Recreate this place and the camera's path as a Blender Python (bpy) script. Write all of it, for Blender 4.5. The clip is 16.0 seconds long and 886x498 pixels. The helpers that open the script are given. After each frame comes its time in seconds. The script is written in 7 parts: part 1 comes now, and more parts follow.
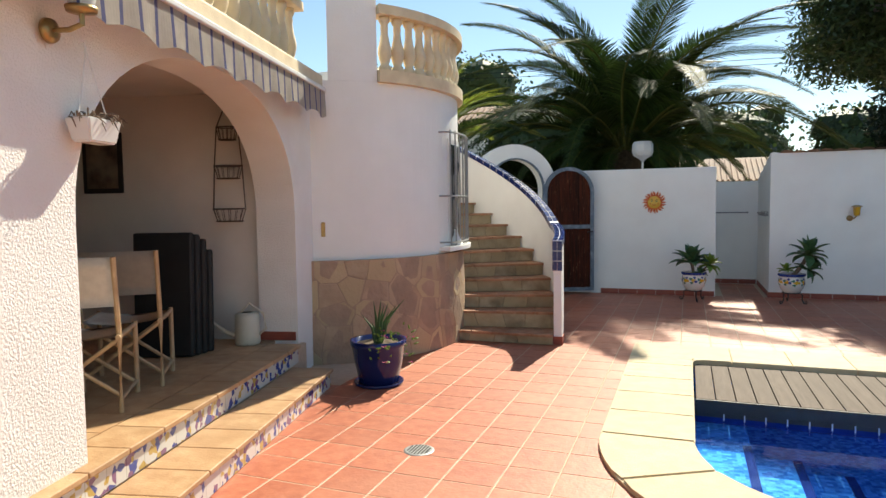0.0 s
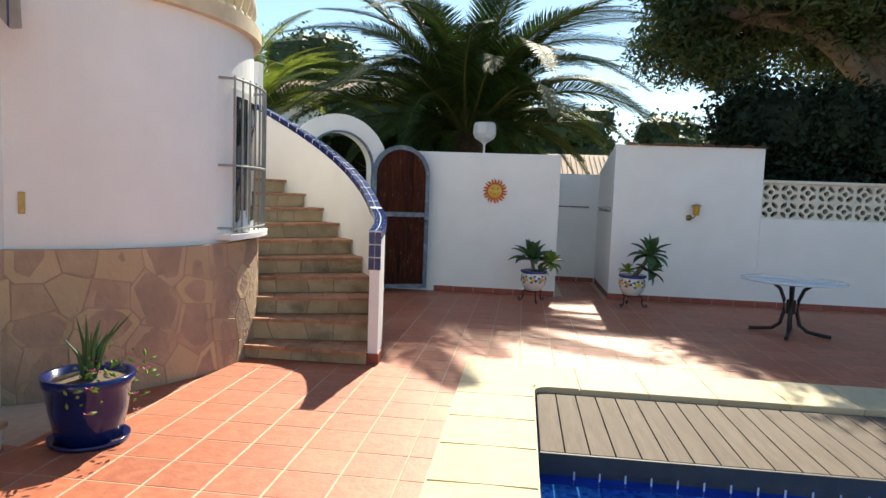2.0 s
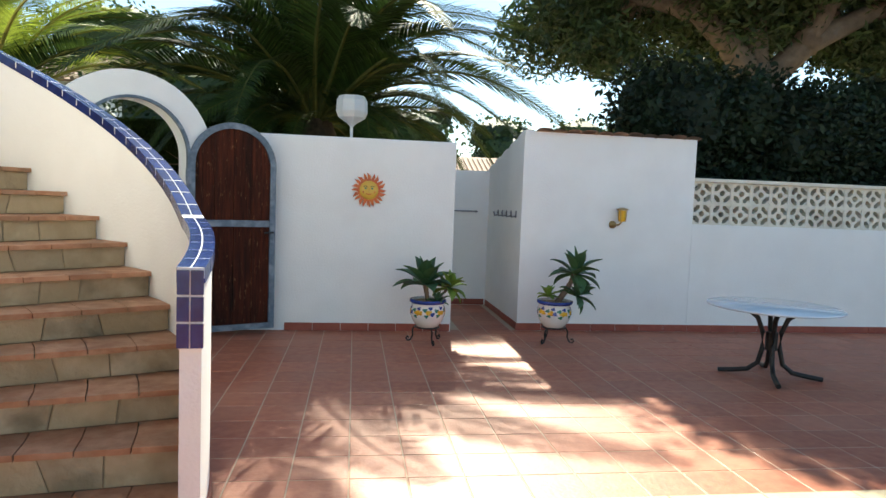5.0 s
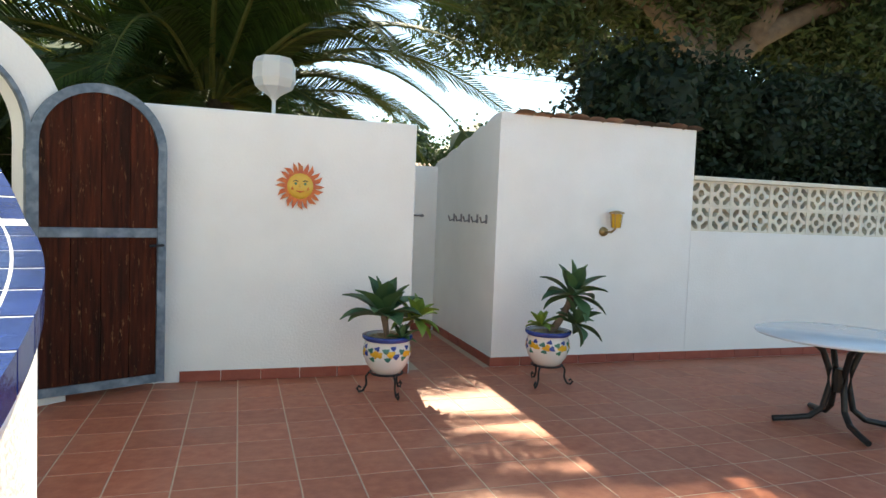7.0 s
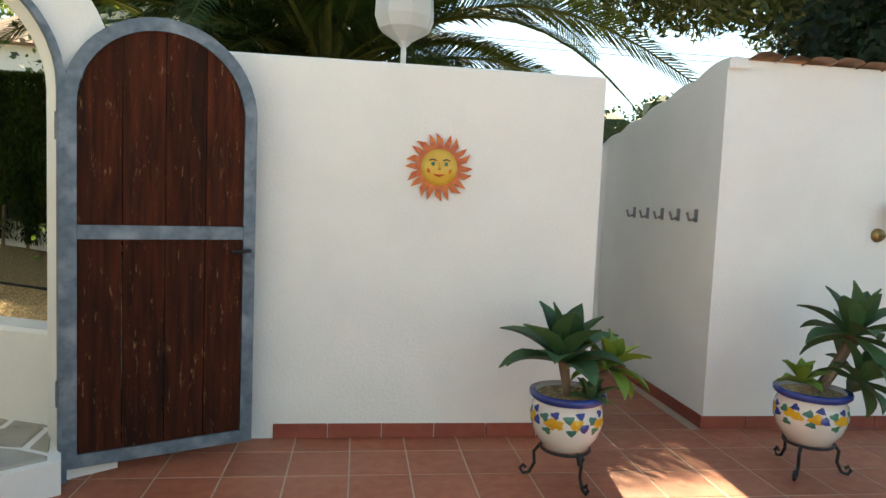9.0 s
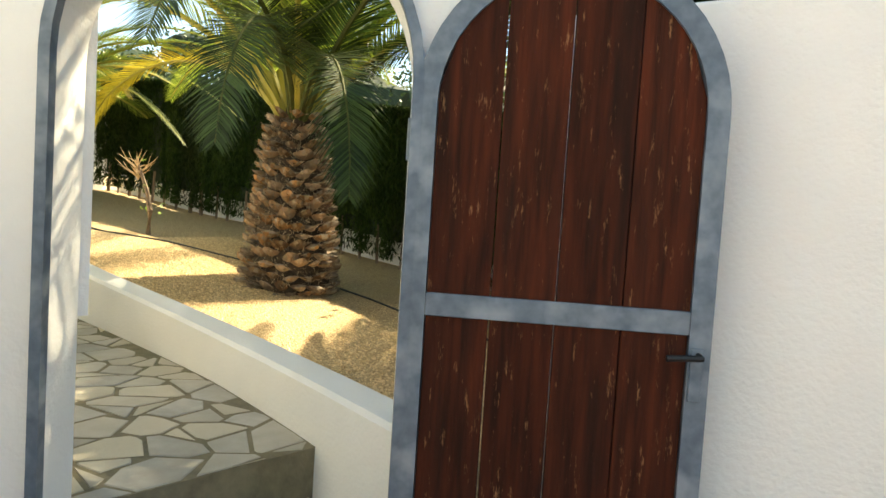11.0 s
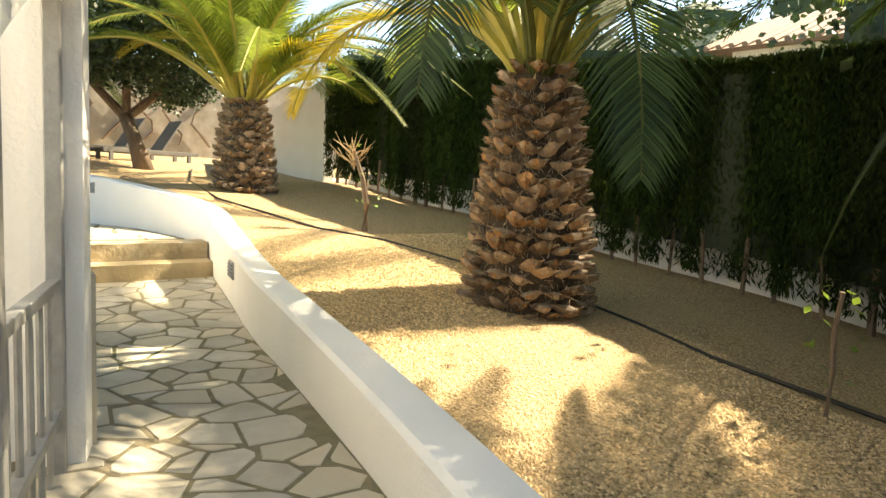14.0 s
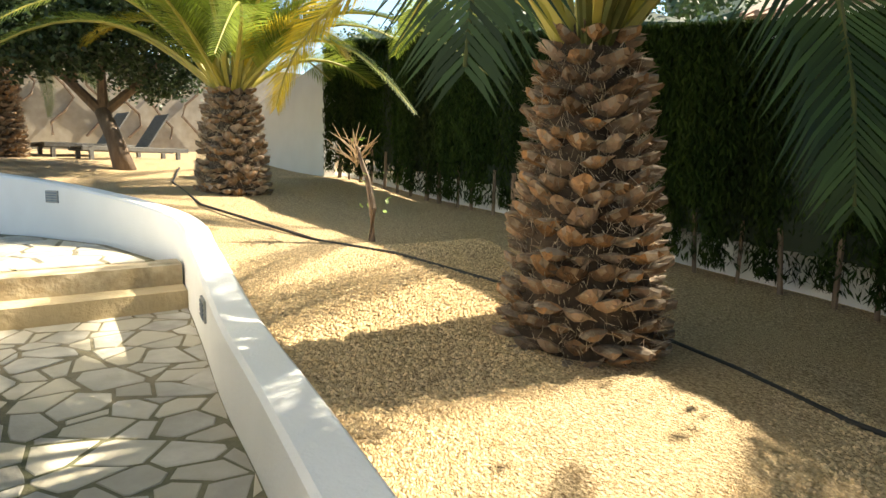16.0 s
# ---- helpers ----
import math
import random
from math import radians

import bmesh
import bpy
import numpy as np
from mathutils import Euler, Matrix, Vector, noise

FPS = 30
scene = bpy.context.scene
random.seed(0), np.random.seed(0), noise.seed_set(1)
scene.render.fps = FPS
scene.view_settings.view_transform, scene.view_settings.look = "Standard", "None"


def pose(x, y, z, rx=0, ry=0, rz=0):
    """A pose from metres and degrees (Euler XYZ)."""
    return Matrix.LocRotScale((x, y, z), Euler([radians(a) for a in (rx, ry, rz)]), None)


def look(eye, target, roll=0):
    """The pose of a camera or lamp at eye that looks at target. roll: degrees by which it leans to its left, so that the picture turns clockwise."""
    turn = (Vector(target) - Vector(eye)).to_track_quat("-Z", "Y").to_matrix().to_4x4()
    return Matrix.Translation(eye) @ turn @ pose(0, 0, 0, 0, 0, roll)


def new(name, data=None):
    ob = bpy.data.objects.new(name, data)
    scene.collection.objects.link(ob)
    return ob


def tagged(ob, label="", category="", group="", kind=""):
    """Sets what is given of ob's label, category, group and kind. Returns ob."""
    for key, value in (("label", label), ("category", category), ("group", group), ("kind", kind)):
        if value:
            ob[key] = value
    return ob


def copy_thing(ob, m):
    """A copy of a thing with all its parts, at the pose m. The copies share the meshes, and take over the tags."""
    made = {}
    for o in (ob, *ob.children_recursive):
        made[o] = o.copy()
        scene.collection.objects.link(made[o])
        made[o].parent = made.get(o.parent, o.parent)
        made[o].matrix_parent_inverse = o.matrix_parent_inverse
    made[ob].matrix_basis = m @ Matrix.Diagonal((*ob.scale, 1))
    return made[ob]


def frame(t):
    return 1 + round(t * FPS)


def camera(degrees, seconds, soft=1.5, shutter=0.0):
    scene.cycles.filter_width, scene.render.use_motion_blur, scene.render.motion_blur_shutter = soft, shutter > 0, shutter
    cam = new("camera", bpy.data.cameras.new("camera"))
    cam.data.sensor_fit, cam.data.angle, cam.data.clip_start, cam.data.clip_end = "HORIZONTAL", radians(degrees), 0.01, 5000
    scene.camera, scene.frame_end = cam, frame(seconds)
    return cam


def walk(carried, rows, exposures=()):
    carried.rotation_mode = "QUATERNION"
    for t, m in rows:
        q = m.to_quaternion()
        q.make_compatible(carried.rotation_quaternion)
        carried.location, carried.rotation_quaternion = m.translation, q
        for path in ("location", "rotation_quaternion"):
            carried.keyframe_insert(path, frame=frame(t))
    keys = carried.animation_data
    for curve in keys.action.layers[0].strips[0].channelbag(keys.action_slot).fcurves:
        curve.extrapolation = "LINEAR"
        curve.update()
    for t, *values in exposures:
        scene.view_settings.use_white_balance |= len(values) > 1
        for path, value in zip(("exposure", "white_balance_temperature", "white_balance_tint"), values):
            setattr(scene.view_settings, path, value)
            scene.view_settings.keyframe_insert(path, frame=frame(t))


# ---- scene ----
cam = camera(69.1, 16.0)
METRES, EYE, TILT, LEAN, TURN = 12.4, 1.41, 0.0, 0.0, 19.8
PATH = [
    (0, (-0.004, 0.263, 1.494), (-0.713, 2.129, 1.366), -0.8),
    (0.5, (0.045, 0.64, 1.462), (-0.718, 2.487, 1.358), -0.6),
    (1, (0.057, 0.996, 1.503), (-0.343, 2.947, 1.321), 1.0),
    (1.5, (-0.027, 1.501, 1.448), (-0.31, 3.473, 1.268), 1.2),
    (2, (-0.091, 1.876, 1.448), (-0.332, 3.855, 1.281), 2.1),
    (2.5, (-0.213, 2.309, 1.431), (-0.393, 4.294, 1.267), 0.8),
    (3, (-0.281, 2.75, 1.404), (-0.48, 4.733, 1.238), 1.7),
    (3.5, (-0.411, 3.168, 1.41), (-0.575, 5.151, 1.209), 1.0),
    (4, (-0.486, 3.601, 1.396), (-0.428, 5.59, 1.202), 1.7),
    (4.5, (-0.521, 3.997, 1.419), (-0.383, 5.983, 1.226), 1.6),
    (5, (-0.661, 4.458, 1.418), (-0.386, 6.434, 1.278), 2.1),
    (5.2, (-0.722, 4.64, 1.41), (-0.377, 6.606, 1.28), 2.3),
    (7.3, (-0.974, 6.524, 1.353), (-0.356, 8.423, 1.238), 1.9),
    (7.5, (-0.968, 6.697, 1.344), (-0.342, 8.593, 1.221), 1.7),
    (8, (-0.947, 7.103, 1.321), (-0.28, 8.985, 1.202), 2.1),
    (8.5, (-0.914, 7.54, 1.344), (-0.443, 9.479, 1.212), 2.9),
    (9, (-0.945, 7.907, 1.352), (-0.683, 9.885, 1.203), 2.4),
    (9.5, (-0.9, 8.264, 1.347), (-0.863, 10.26, 1.223), 1.0),
    (10, (-0.958, 8.622, 1.411), (-1.316, 10.589, 1.348), 2.5),
    (10.1, (-0.96, 8.673, 1.407), (-1.388, 10.626, 1.344), 1.6),
    (10.2, (-0.97, 8.763, 1.411), (-1.511, 10.687, 1.345), 2.7),
    (12.3, (-1.836, 10.122, 1.374), (-3.147, 11.627, 1.213), 0.35),
    (12.5, (-1.90, 10.23, 1.376), (-3.268, 11.683, 1.203), 0.75),
    (13, (-2.075, 10.465, 1.407), (-3.629, 11.717, 1.224), 1.4),
    (13.5, (-2.343, 10.575, 1.423), (-3.902, 11.818, 1.255), 1.9),
    (14, (-2.588, 10.681, 1.4), (-4.122, 11.952, 1.219), 2.3),
    (14.5, (-2.799, 10.853, 1.41), (-4.357, 12.087, 1.186), 2.4),
    (15, (-3.107, 11.018, 1.474), (-4.672, 12.241, 1.245), 0.9),
    (15.5, (-3.339, 11.13, 1.488), (-4.89, 12.369, 1.247), 1.2),
    (16, (-3.527, 11.274, 1.551), (-5.069, 12.525, 1.316), 0.5),
]
EXPOSURE = [(0, 0.84, 7200, 4), (1.5, 1.0, 7100, 3), (3.0, 1.04, 7100, 4), (5.0, 1.44, 7200, 1), (7.5, 1.76, 8200, 1), (9.0, 1.74, 8800, 0), (10.2, 1.84, 9000, 0), (12.3, 2.38, 9500, 5), (13.0, 2.26, 9400, 5), (13.5, 2.16, 9100, 7), (14.0, 2.04, 9000, 7), (14.5, 1.92, 8800, 7), (15.0, 1.86, 8200, 7), (16.0, 1.8, 7700, 6)]
walk(cam, [(t, look(eye, target, roll)) for t, eye, target, roll in PATH], EXPOSURE)


# ---- light ----
SUN_AZ = math.atan2(0.125, 1.0)          # from +y towards +x
SUN_EL = math.radians(42.5)
world = bpy.data.worlds.new("world")
scene.world = world
world.use_nodes = True
wn = world.node_tree.nodes
sky = wn.new("ShaderNodeTexSky")
sky.sky_type = "NISHITA"
sky.sun_disc = False
sky.sun_elevation = SUN_EL
sky.sun_rotation = SUN_AZ
sky.air_density, sky.dust_density, sky.ozone_density = 1.0, 0.1, 3.0
wn["Background"].inputs["Strength"].default_value = 0.10
world.node_tree.links.new(sky.outputs[0], wn["Background"].inputs["Color"])
sun_data = bpy.data.lights.new("sun", "SUN")
sun_data.energy, sun_data.angle, sun_data.color = 5.0, radians(0.6), (1.0, 0.95, 0.86)
sun_ob = new("sun", sun_data)
sun_way = Vector((math.sin(SUN_AZ) * math.cos(SUN_EL), math.cos(SUN_AZ) * math.cos(SUN_EL), math.sin(SUN_EL)))
sun_ob.matrix_world = look(sun_way * 60, (0, 0, 0))


# ---- materials ----
def mat(name, c1, c2=None, rough=0.7, metal=0.0, scale=8.0, big=0.7, bump=0.25, bump_scale=60.0, c3=None, per=0.0, island=0.0,
        spec=0.5, stretch=(1, 1, 1), dist=0.01, trans=0.0, tone=None):
    """Two scales of colour variation and a fine relief; per, island: brightness that varies from piece to piece."""
    m = bpy.data.materials.new(name)
    m.use_nodes = True
    nt = m.node_tree
    n, l = nt.nodes, nt.links
    bs = n["Principled BSDF"]
    bs.inputs["Roughness"].default_value = rough
    bs.inputs["Metallic"].default_value = metal
    bs.inputs["Specular IOR Level"].default_value = spec
    tc = n.new("ShaderNodeTexCoord")
    mp = n.new("ShaderNodeMapping")
    mp.inputs["Scale"].default_value = stretch
    geo = n.new("ShaderNodeNewGeometry")
    l.new(geo.outputs["Position"], mp.inputs["Vector"])
    fine = n.new("ShaderNodeTexNoise")
    fine.inputs["Scale"].default_value, fine.inputs["Detail"].default_value = scale, 6
    l.new(mp.outputs[0], fine.inputs["Vector"])
    broad = n.new("ShaderNodeTexNoise")
    broad.inputs["Scale"].default_value, broad.inputs["Detail"].default_value = big, 3
    l.new(mp.outputs[0], broad.inputs["Vector"])
    ramp = n.new("ShaderNodeValToRGB")
    ramp.color_ramp.elements[0].position, ramp.color_ramp.elements[1].position = 0.35, 0.68
    ramp.color_ramp.elements[0].color, ramp.color_ramp.elements[1].color = (*c1, 1), (*(c2 or c1), 1)
    l.new(fine.outputs["Fac"], ramp.inputs["Fac"])
    out = ramp.outputs["Color"]
    c3 = c3 or tuple(0.5 * (a + b) * 0.82 for a, b in zip(c1, c2 or c1))
    r2 = n.new("ShaderNodeValToRGB")
    r2.color_ramp.elements[0].position, r2.color_ramp.elements[1].position = 0.48, 0.72
    r2.color_ramp.elements[0].color, r2.color_ramp.elements[1].color = (0, 0, 0, 1), (0.7, 0.7, 0.7, 1)
    l.new(broad.outputs["Fac"], r2.inputs["Fac"])
    mx = n.new("ShaderNodeMix")
    mx.data_type = "RGBA"
    l.new(r2.outputs["Color"], mx.inputs[0])
    l.new(out, mx.inputs[6])
    mx.inputs[7].default_value = (*c3, 1)
    out = mx.outputs[2]
    if tone:
        inf = n.new("ShaderNodeObjectInfo")
        mul = n.new("ShaderNodeMath")
        mul.operation = "MULTIPLY"
        mul.inputs[1].default_value = 7.31
        l.new(inf.outputs["Random"], mul.inputs[0])
        fr_ = n.new("ShaderNodeMath")
        fr_.operation = "FRACT"
        l.new(mul.outputs[0], fr_.inputs[0])
        mt_ = n.new("ShaderNodeMix")
        mt_.data_type = "RGBA"
        l.new(fr_.outputs[0], mt_.inputs[0])
        l.new(out, mt_.inputs[6])
        mt_.inputs[7].default_value = (*tone, 1)
        out = mt_.outputs[2]
    if per or island:
        src = n.new("ShaderNodeObjectInfo").outputs["Random"] if per else geo.outputs["Random Per Island"]
        k = per or island
        mr = n.new("ShaderNodeMapRange")
        mr.inputs[3].default_value, mr.inputs[4].default_value = 1 - k, 1 + k
        l.new(src, mr.inputs[0])
        hv = n.new("ShaderNodeHueSaturation")
        l.new(mr.outputs[0], hv.inputs["Value"])
        l.new(out, hv.inputs["Color"])
        out = hv.outputs[0]
    l.new(out, bs.inputs["Base Color"])
    if bump:
        bn = n.new("ShaderNodeTexNoise")
        bn.inputs["Scale"].default_value, bn.inputs["Detail"].default_value = bump_scale, 4
        l.new(mp.outputs[0], bn.inputs["Vector"])
        bp = n.new("ShaderNodeBump")
        bp.inputs["Strength"].default_value, bp.inputs["Distance"].default_value = bump, dist
        l.new(bn.outputs["Fac"], bp.inputs["Height"])
        l.new(bp.outputs[0], bs.inputs["Normal"])
    if trans:
        tr = n.new("ShaderNodeBsdfTranslucent")
        l.new(out, tr.inputs["Color"])
        ms = n.new("ShaderNodeMixShader")
        ms.inputs[0].default_value = trans
        l.new(bs.outputs[0], ms.inputs[1])
        l.new(tr.outputs[0], ms.inputs[2])
        l.new(ms.outputs[0], n["Material Output"].inputs["Surface"])
    return m


M = {}
M["stucco"] = mat("white_stucco", (0.85, 0.84, 0.815), (0.81, 0.80, 0.775), 0.85, scale=3, big=0.5, bump=0.35, bump_scale=55, c3=(0.79, 0.775, 0.745), spec=0.2)
M["stucco_rough"] = mat("rough_white_stucco", (0.82, 0.81, 0.78), (0.78, 0.765, 0.73), 0.9, scale=4, big=0.8, bump=0.6, bump_scale=85, c3=(0.74, 0.72, 0.68), spec=0.15, dist=0.012)
M["tile"] = mat("terracotta_tile", (0.37, 0.10, 0.05), (0.47, 0.155, 0.08), 0.5, scale=14, big=1.1, bump=0.2, bump_scale=40, c3=(0.44, 0.18, 0.105), per=0.10)
M["tile_far"] = mat("terracotta_tile_far", (0.37, 0.10, 0.05), (0.47, 0.155, 0.08), 0.5, scale=14, big=1.1, bump=0.2, bump_scale=40, c3=(0.44, 0.18, 0.105), island=0.10)
M["grout"] = mat("grout", (0.60, 0.45, 0.32), (0.52, 0.38, 0.27), 0.9, scale=20, bump=0.3)
M["skirt"] = mat("red_skirting_tile", (0.26, 0.055, 0.035), (0.33, 0.08, 0.05), 0.5, scale=10, per=0.08)
M["coping"] = mat("cream_coping_stone", (0.52, 0.415, 0.255), (0.58, 0.475, 0.31), 0.75, scale=9, big=1.3, bump=0.25, bump_scale=80, c3=(0.50, 0.40, 0.26), per=0.06)
M["deck"] = mat("composite_decking", (0.105, 0.076, 0.057), (0.145, 0.108, 0.083), 0.75, scale=6, big=1.5, stretch=(6, 0.6, 6), bump=0.25, bump_scale=30, per=0.07, spec=0.25)
M["deck_dark"] = mat("deck_fascia", (0.030, 0.022, 0.019), (0.045, 0.034, 0.028), 0.6)
M["stone"] = mat("sandstone_cladding", (0.37, 0.235, 0.155), (0.50, 0.345, 0.235), 0.85, scale=5, big=3.0, bump=0.7, bump_scale=24, c3=(0.34, 0.25, 0.19), per=0.10, dist=0.014, tone=(0.50, 0.37, 0.22))
M["stone_joint"] = mat("stone_mortar", (0.42, 0.285, 0.20), (0.36, 0.24, 0.17), 0.95, scale=9, big=3, bump=0.8, bump_scale=30, c3=(0.24, 0.18, 0.135), dist=0.012)
M["riser"] = mat("weathered_step_stone", (0.34, 0.265, 0.165), (0.52, 0.44, 0.31), 0.85, scale=7, big=5, bump=0.7, bump_scale=26, c3=(0.085, 0.068, 0.038), per=0.12, dist=0.015, tone=(0.44, 0.34, 0.20))
M["tread"] = mat("worn_clay_tread", (0.36, 0.165, 0.085), (0.50, 0.28, 0.165), 0.7, scale=12, big=2.5, bump=0.4, bump_scale=40, c3=(0.22, 0.125, 0.065), per=0.14)
M["blue"] = mat("cobalt_glazed_tile", (0.008, 0.018, 0.10), (0.012, 0.03, 0.15), 0.15, scale=20, bump=0.08, per=0.2)
M["white_joint"] = mat("white_joint", (0.72, 0.72, 0.72), (0.62, 0.62, 0.62), 0.7)
M["flag"] = mat("grey_flagstone", (0.35, 0.325, 0.28), (0.47, 0.445, 0.39), 0.85, scale=8, big=2.5, bump=0.4, bump_scale=25, c3=(0.31, 0.275, 0.215), per=0.14, dist=0.012, tone=(0.48, 0.425, 0.32))
M["flag_joint"] = mat("mossy_joint", (0.22, 0.185, 0.12), (0.15, 0.125, 0.08), 0.95, scale=15, bump=0.6, c3=(0.085, 0.095, 0.04))
M["gravel"] = mat("golden_gravel", (0.24, 0.15, 0.065), (0.74, 0.55, 0.32), 0.9, scale=55, big=0.8, bump=1.0, bump_scale=60, c3=(0.50, 0.355, 0.185), dist=0.035)
M["pebble"] = mat("gravel_pebble", (0.50, 0.34, 0.17), (0.74, 0.56, 0.33), 0.85, scale=30, island=0.35, bump=0.3)
M["soil"] = mat("dry_soil", (0.10, 0.07, 0.045), (0.16, 0.115, 0.075), 0.95, scale=25, bump=0.8)
M["earth"] = mat("dry_ground", (0.24, 0.19, 0.11), (0.32, 0.26, 0.16), 0.95, scale=2, big=0.2, c3=(0.13, 0.14, 0.06))
M["wood"] = mat("dark_red_weathered_wood", (0.028, 0.0085, 0.0045), (0.080, 0.018, 0.008), 0.8, scale=4, big=2.2, stretch=(9, 9, 0.7), bump=0.35, bump_scale=14, c3=(0.018, 0.009, 0.006), per=0.22, spec=0.15)
M["galv"] = mat("galvanised_steel", (0.10, 0.135, 0.175), (0.155, 0.195, 0.24), 0.55, metal=0.2, scale=24, big=9, bump=0.08, c3=(0.30, 0.345, 0.39), spec=0.3)
M["grille"] = mat("grey_painted_iron", (0.34, 0.34, 0.33), (0.26, 0.26, 0.25), 0.5, metal=0.3, scale=15)
M["iron"] = mat("black_wrought_iron", (0.02, 0.02, 0.02), (0.035, 0.032, 0.03), 0.45, metal=0.5, scale=30)
M["brass"] = mat("aged_brass", (0.42, 0.29, 0.12), (0.30, 0.20, 0.09), 0.35, metal=0.8, scale=30)
M["frosted"] = mat("frosted_white_plastic", (0.80, 0.80, 0.78), (0.76, 0.76, 0.74), 0.35, scale=5, bump=0.02, trans=0.35)
M["cream_block"] = mat("cream_lattice_block", (0.74, 0.69, 0.58), (0.66, 0.61, 0.50), 0.8, scale=10, big=2, per=0.05)
M["roof_tile"] = mat("clay_roof_tile", (0.36, 0.23, 0.16), (0.28, 0.18, 0.125), 0.8, scale=12, per=0.2, c3=(0.20, 0.16, 0.13))
M["balustrade"] = mat("cream_cast_stone", (0.74, 0.62, 0.42), (0.66, 0.53, 0.35), 0.75, scale=8, big=2)
# beige render with the tree shade on the end wall mixed into its colour
M["stucco_shaded"] = mat("shaded_beige_render", (0.30, 0.265, 0.21), (0.40, 0.36, 0.295), 0.9, scale=5, big=0.8, bump=0.4, bump_scale=40, c3=(0.20, 0.18, 0.14))
M["water"] = mat("pool_water", (0.8, 0.9, 1.0), (0.8, 0.9, 1.0), 0.02)
# palm greens: sun and shade are put into the colour, dark and lit copies
M["stalk_shaded"] = mat("palm_leaf_stalk_shaded", (0.06, 0.075, 0.022), (0.10, 0.10, 0.03), 0.8, scale=8, bump=0.05, spec=0.15)
M["leaf_shaded"] = mat("palm_leaf_shaded", (0.017, 0.036, 0.009), (0.040, 0.070, 0.014), 0.6, scale=3, big=0.6, bump=0.0, island=0.45, trans=0.25, c3=(0.034, 0.06, 0.014), spec=0.22)
M["leaf_lit"] = mat("palm_leaf_sunlit_yellow_green", (0.16, 0.22, 0.03), (0.27, 0.32, 0.05), 0.4, scale=3, big=0.6, bump=0.0, island=0.35, trans=0.5, c3=(0.13, 0.19, 0.03))
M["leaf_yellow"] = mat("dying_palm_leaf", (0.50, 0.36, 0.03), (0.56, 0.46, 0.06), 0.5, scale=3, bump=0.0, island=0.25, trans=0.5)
M["leaf_hang"] = mat("hanging_palm_leaf_shaded", (0.026, 0.052, 0.014), (0.058, 0.092, 0.024), 0.55, scale=3, big=0.6, bump=0.0, island=0.55, trans=0.2, c3=(0.04, 0.07, 0.02), spec=0.3)
M["stalk"] = mat("palm_leaf_stalk", (0.30, 0.28, 0.05), (0.42, 0.34, 0.07), 0.45, scale=8, bump=0.05)
M["boot"] = mat("cut_palm_boot", (0.34, 0.18, 0.078), (0.12, 0.070, 0.036), 0.9, scale=26, big=7, bump=1.0, bump_scale=60, c3=(0.20, 0.15, 0.11), per=0.5, stretch=(1, 1, 0.6), tone=(0.27, 0.20, 0.15), spec=0.2)
M["fibre"] = mat("palm_fibre", (0.34, 0.27, 0.19), (0.50, 0.43, 0.33), 0.9, scale=20, bump=0.0, island=0.4)
# core coloured nearly black for the shade between the leaf bases
M["boot_dark"] = mat("palm_trunk_core_shaded", (0.035, 0.023, 0.014), (0.075, 0.05, 0.03), 0.9, scale=16, bump=0.8, bump_scale=30)
M["boot_edge"] = mat("dry_boot_edge", (0.20, 0.15, 0.11), (0.36, 0.29, 0.22), 0.9, scale=22, bump=0.6, bump_scale=50, per=0.35, spec=0.2)
M["bark"] = mat("brown_bark", (0.14, 0.095, 0.065), (0.22, 0.155, 0.11), 0.9, scale=9, big=2, stretch=(2, 2, 0.5), bump=0.8, bump_scale=18)
M["pine_bark"] = mat("grey_pine_bark", (0.11, 0.085, 0.07), (0.20, 0.155, 0.125), 0.9, scale=5, big=1, bump=0.9, bump_scale=9, dist=0.03)
M["needle"] = mat("pine_needles", (0.028, 0.055, 0.016), (0.055, 0.085, 0.025), 0.6, scale=2, bump=0.0, island=0.4, trans=0.2)
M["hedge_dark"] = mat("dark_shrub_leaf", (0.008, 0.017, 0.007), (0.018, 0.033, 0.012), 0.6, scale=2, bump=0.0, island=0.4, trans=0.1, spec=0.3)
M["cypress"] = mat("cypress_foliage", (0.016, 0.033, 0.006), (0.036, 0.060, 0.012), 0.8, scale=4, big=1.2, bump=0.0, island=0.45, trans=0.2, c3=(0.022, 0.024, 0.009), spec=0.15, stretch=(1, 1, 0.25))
M["olive_leaf"] = mat("carob_leaf", (0.030, 0.055, 0.020), (0.062, 0.095, 0.036), 0.45, scale=3, bump=0.0, island=0.45, trans=0.3)
M["agave"] = mat("agave_leaf", (0.055, 0.13, 0.05), (0.10, 0.20, 0.08), 0.45, scale=5, big=3, bump=0.05, trans=0.25, island=0.2)
M["agave_light"] = mat("young_agave_leaf", (0.20, 0.32, 0.05), (0.26, 0.38, 0.07), 0.4, scale=5, bump=0.05, trans=0.35, island=0.15)
M["ceramic"] = mat("white_glazed_ceramic", (0.72, 0.71, 0.68), (0.66, 0.65, 0.62), 0.2, scale=6, bump=0.03)
M["cer_blue"] = mat("blue_glaze", (0.02, 0.04, 0.20), (0.03, 0.06, 0.28), 0.2, bump=0.02)
M["cer_yellow"] = mat("yellow_glaze", (0.72, 0.42, 0.02), (0.62, 0.30, 0.02), 0.25, bump=0.02)
M["cer_green"] = mat("green_glaze", (0.05, 0.20, 0.12), (0.04, 0.15, 0.14), 0.25, bump=0.02)
M["blue_pot"] = mat("cobalt_blue_pot", (0.006, 0.014, 0.085), (0.010, 0.022, 0.12), 0.12, scale=4, bump=0.04)
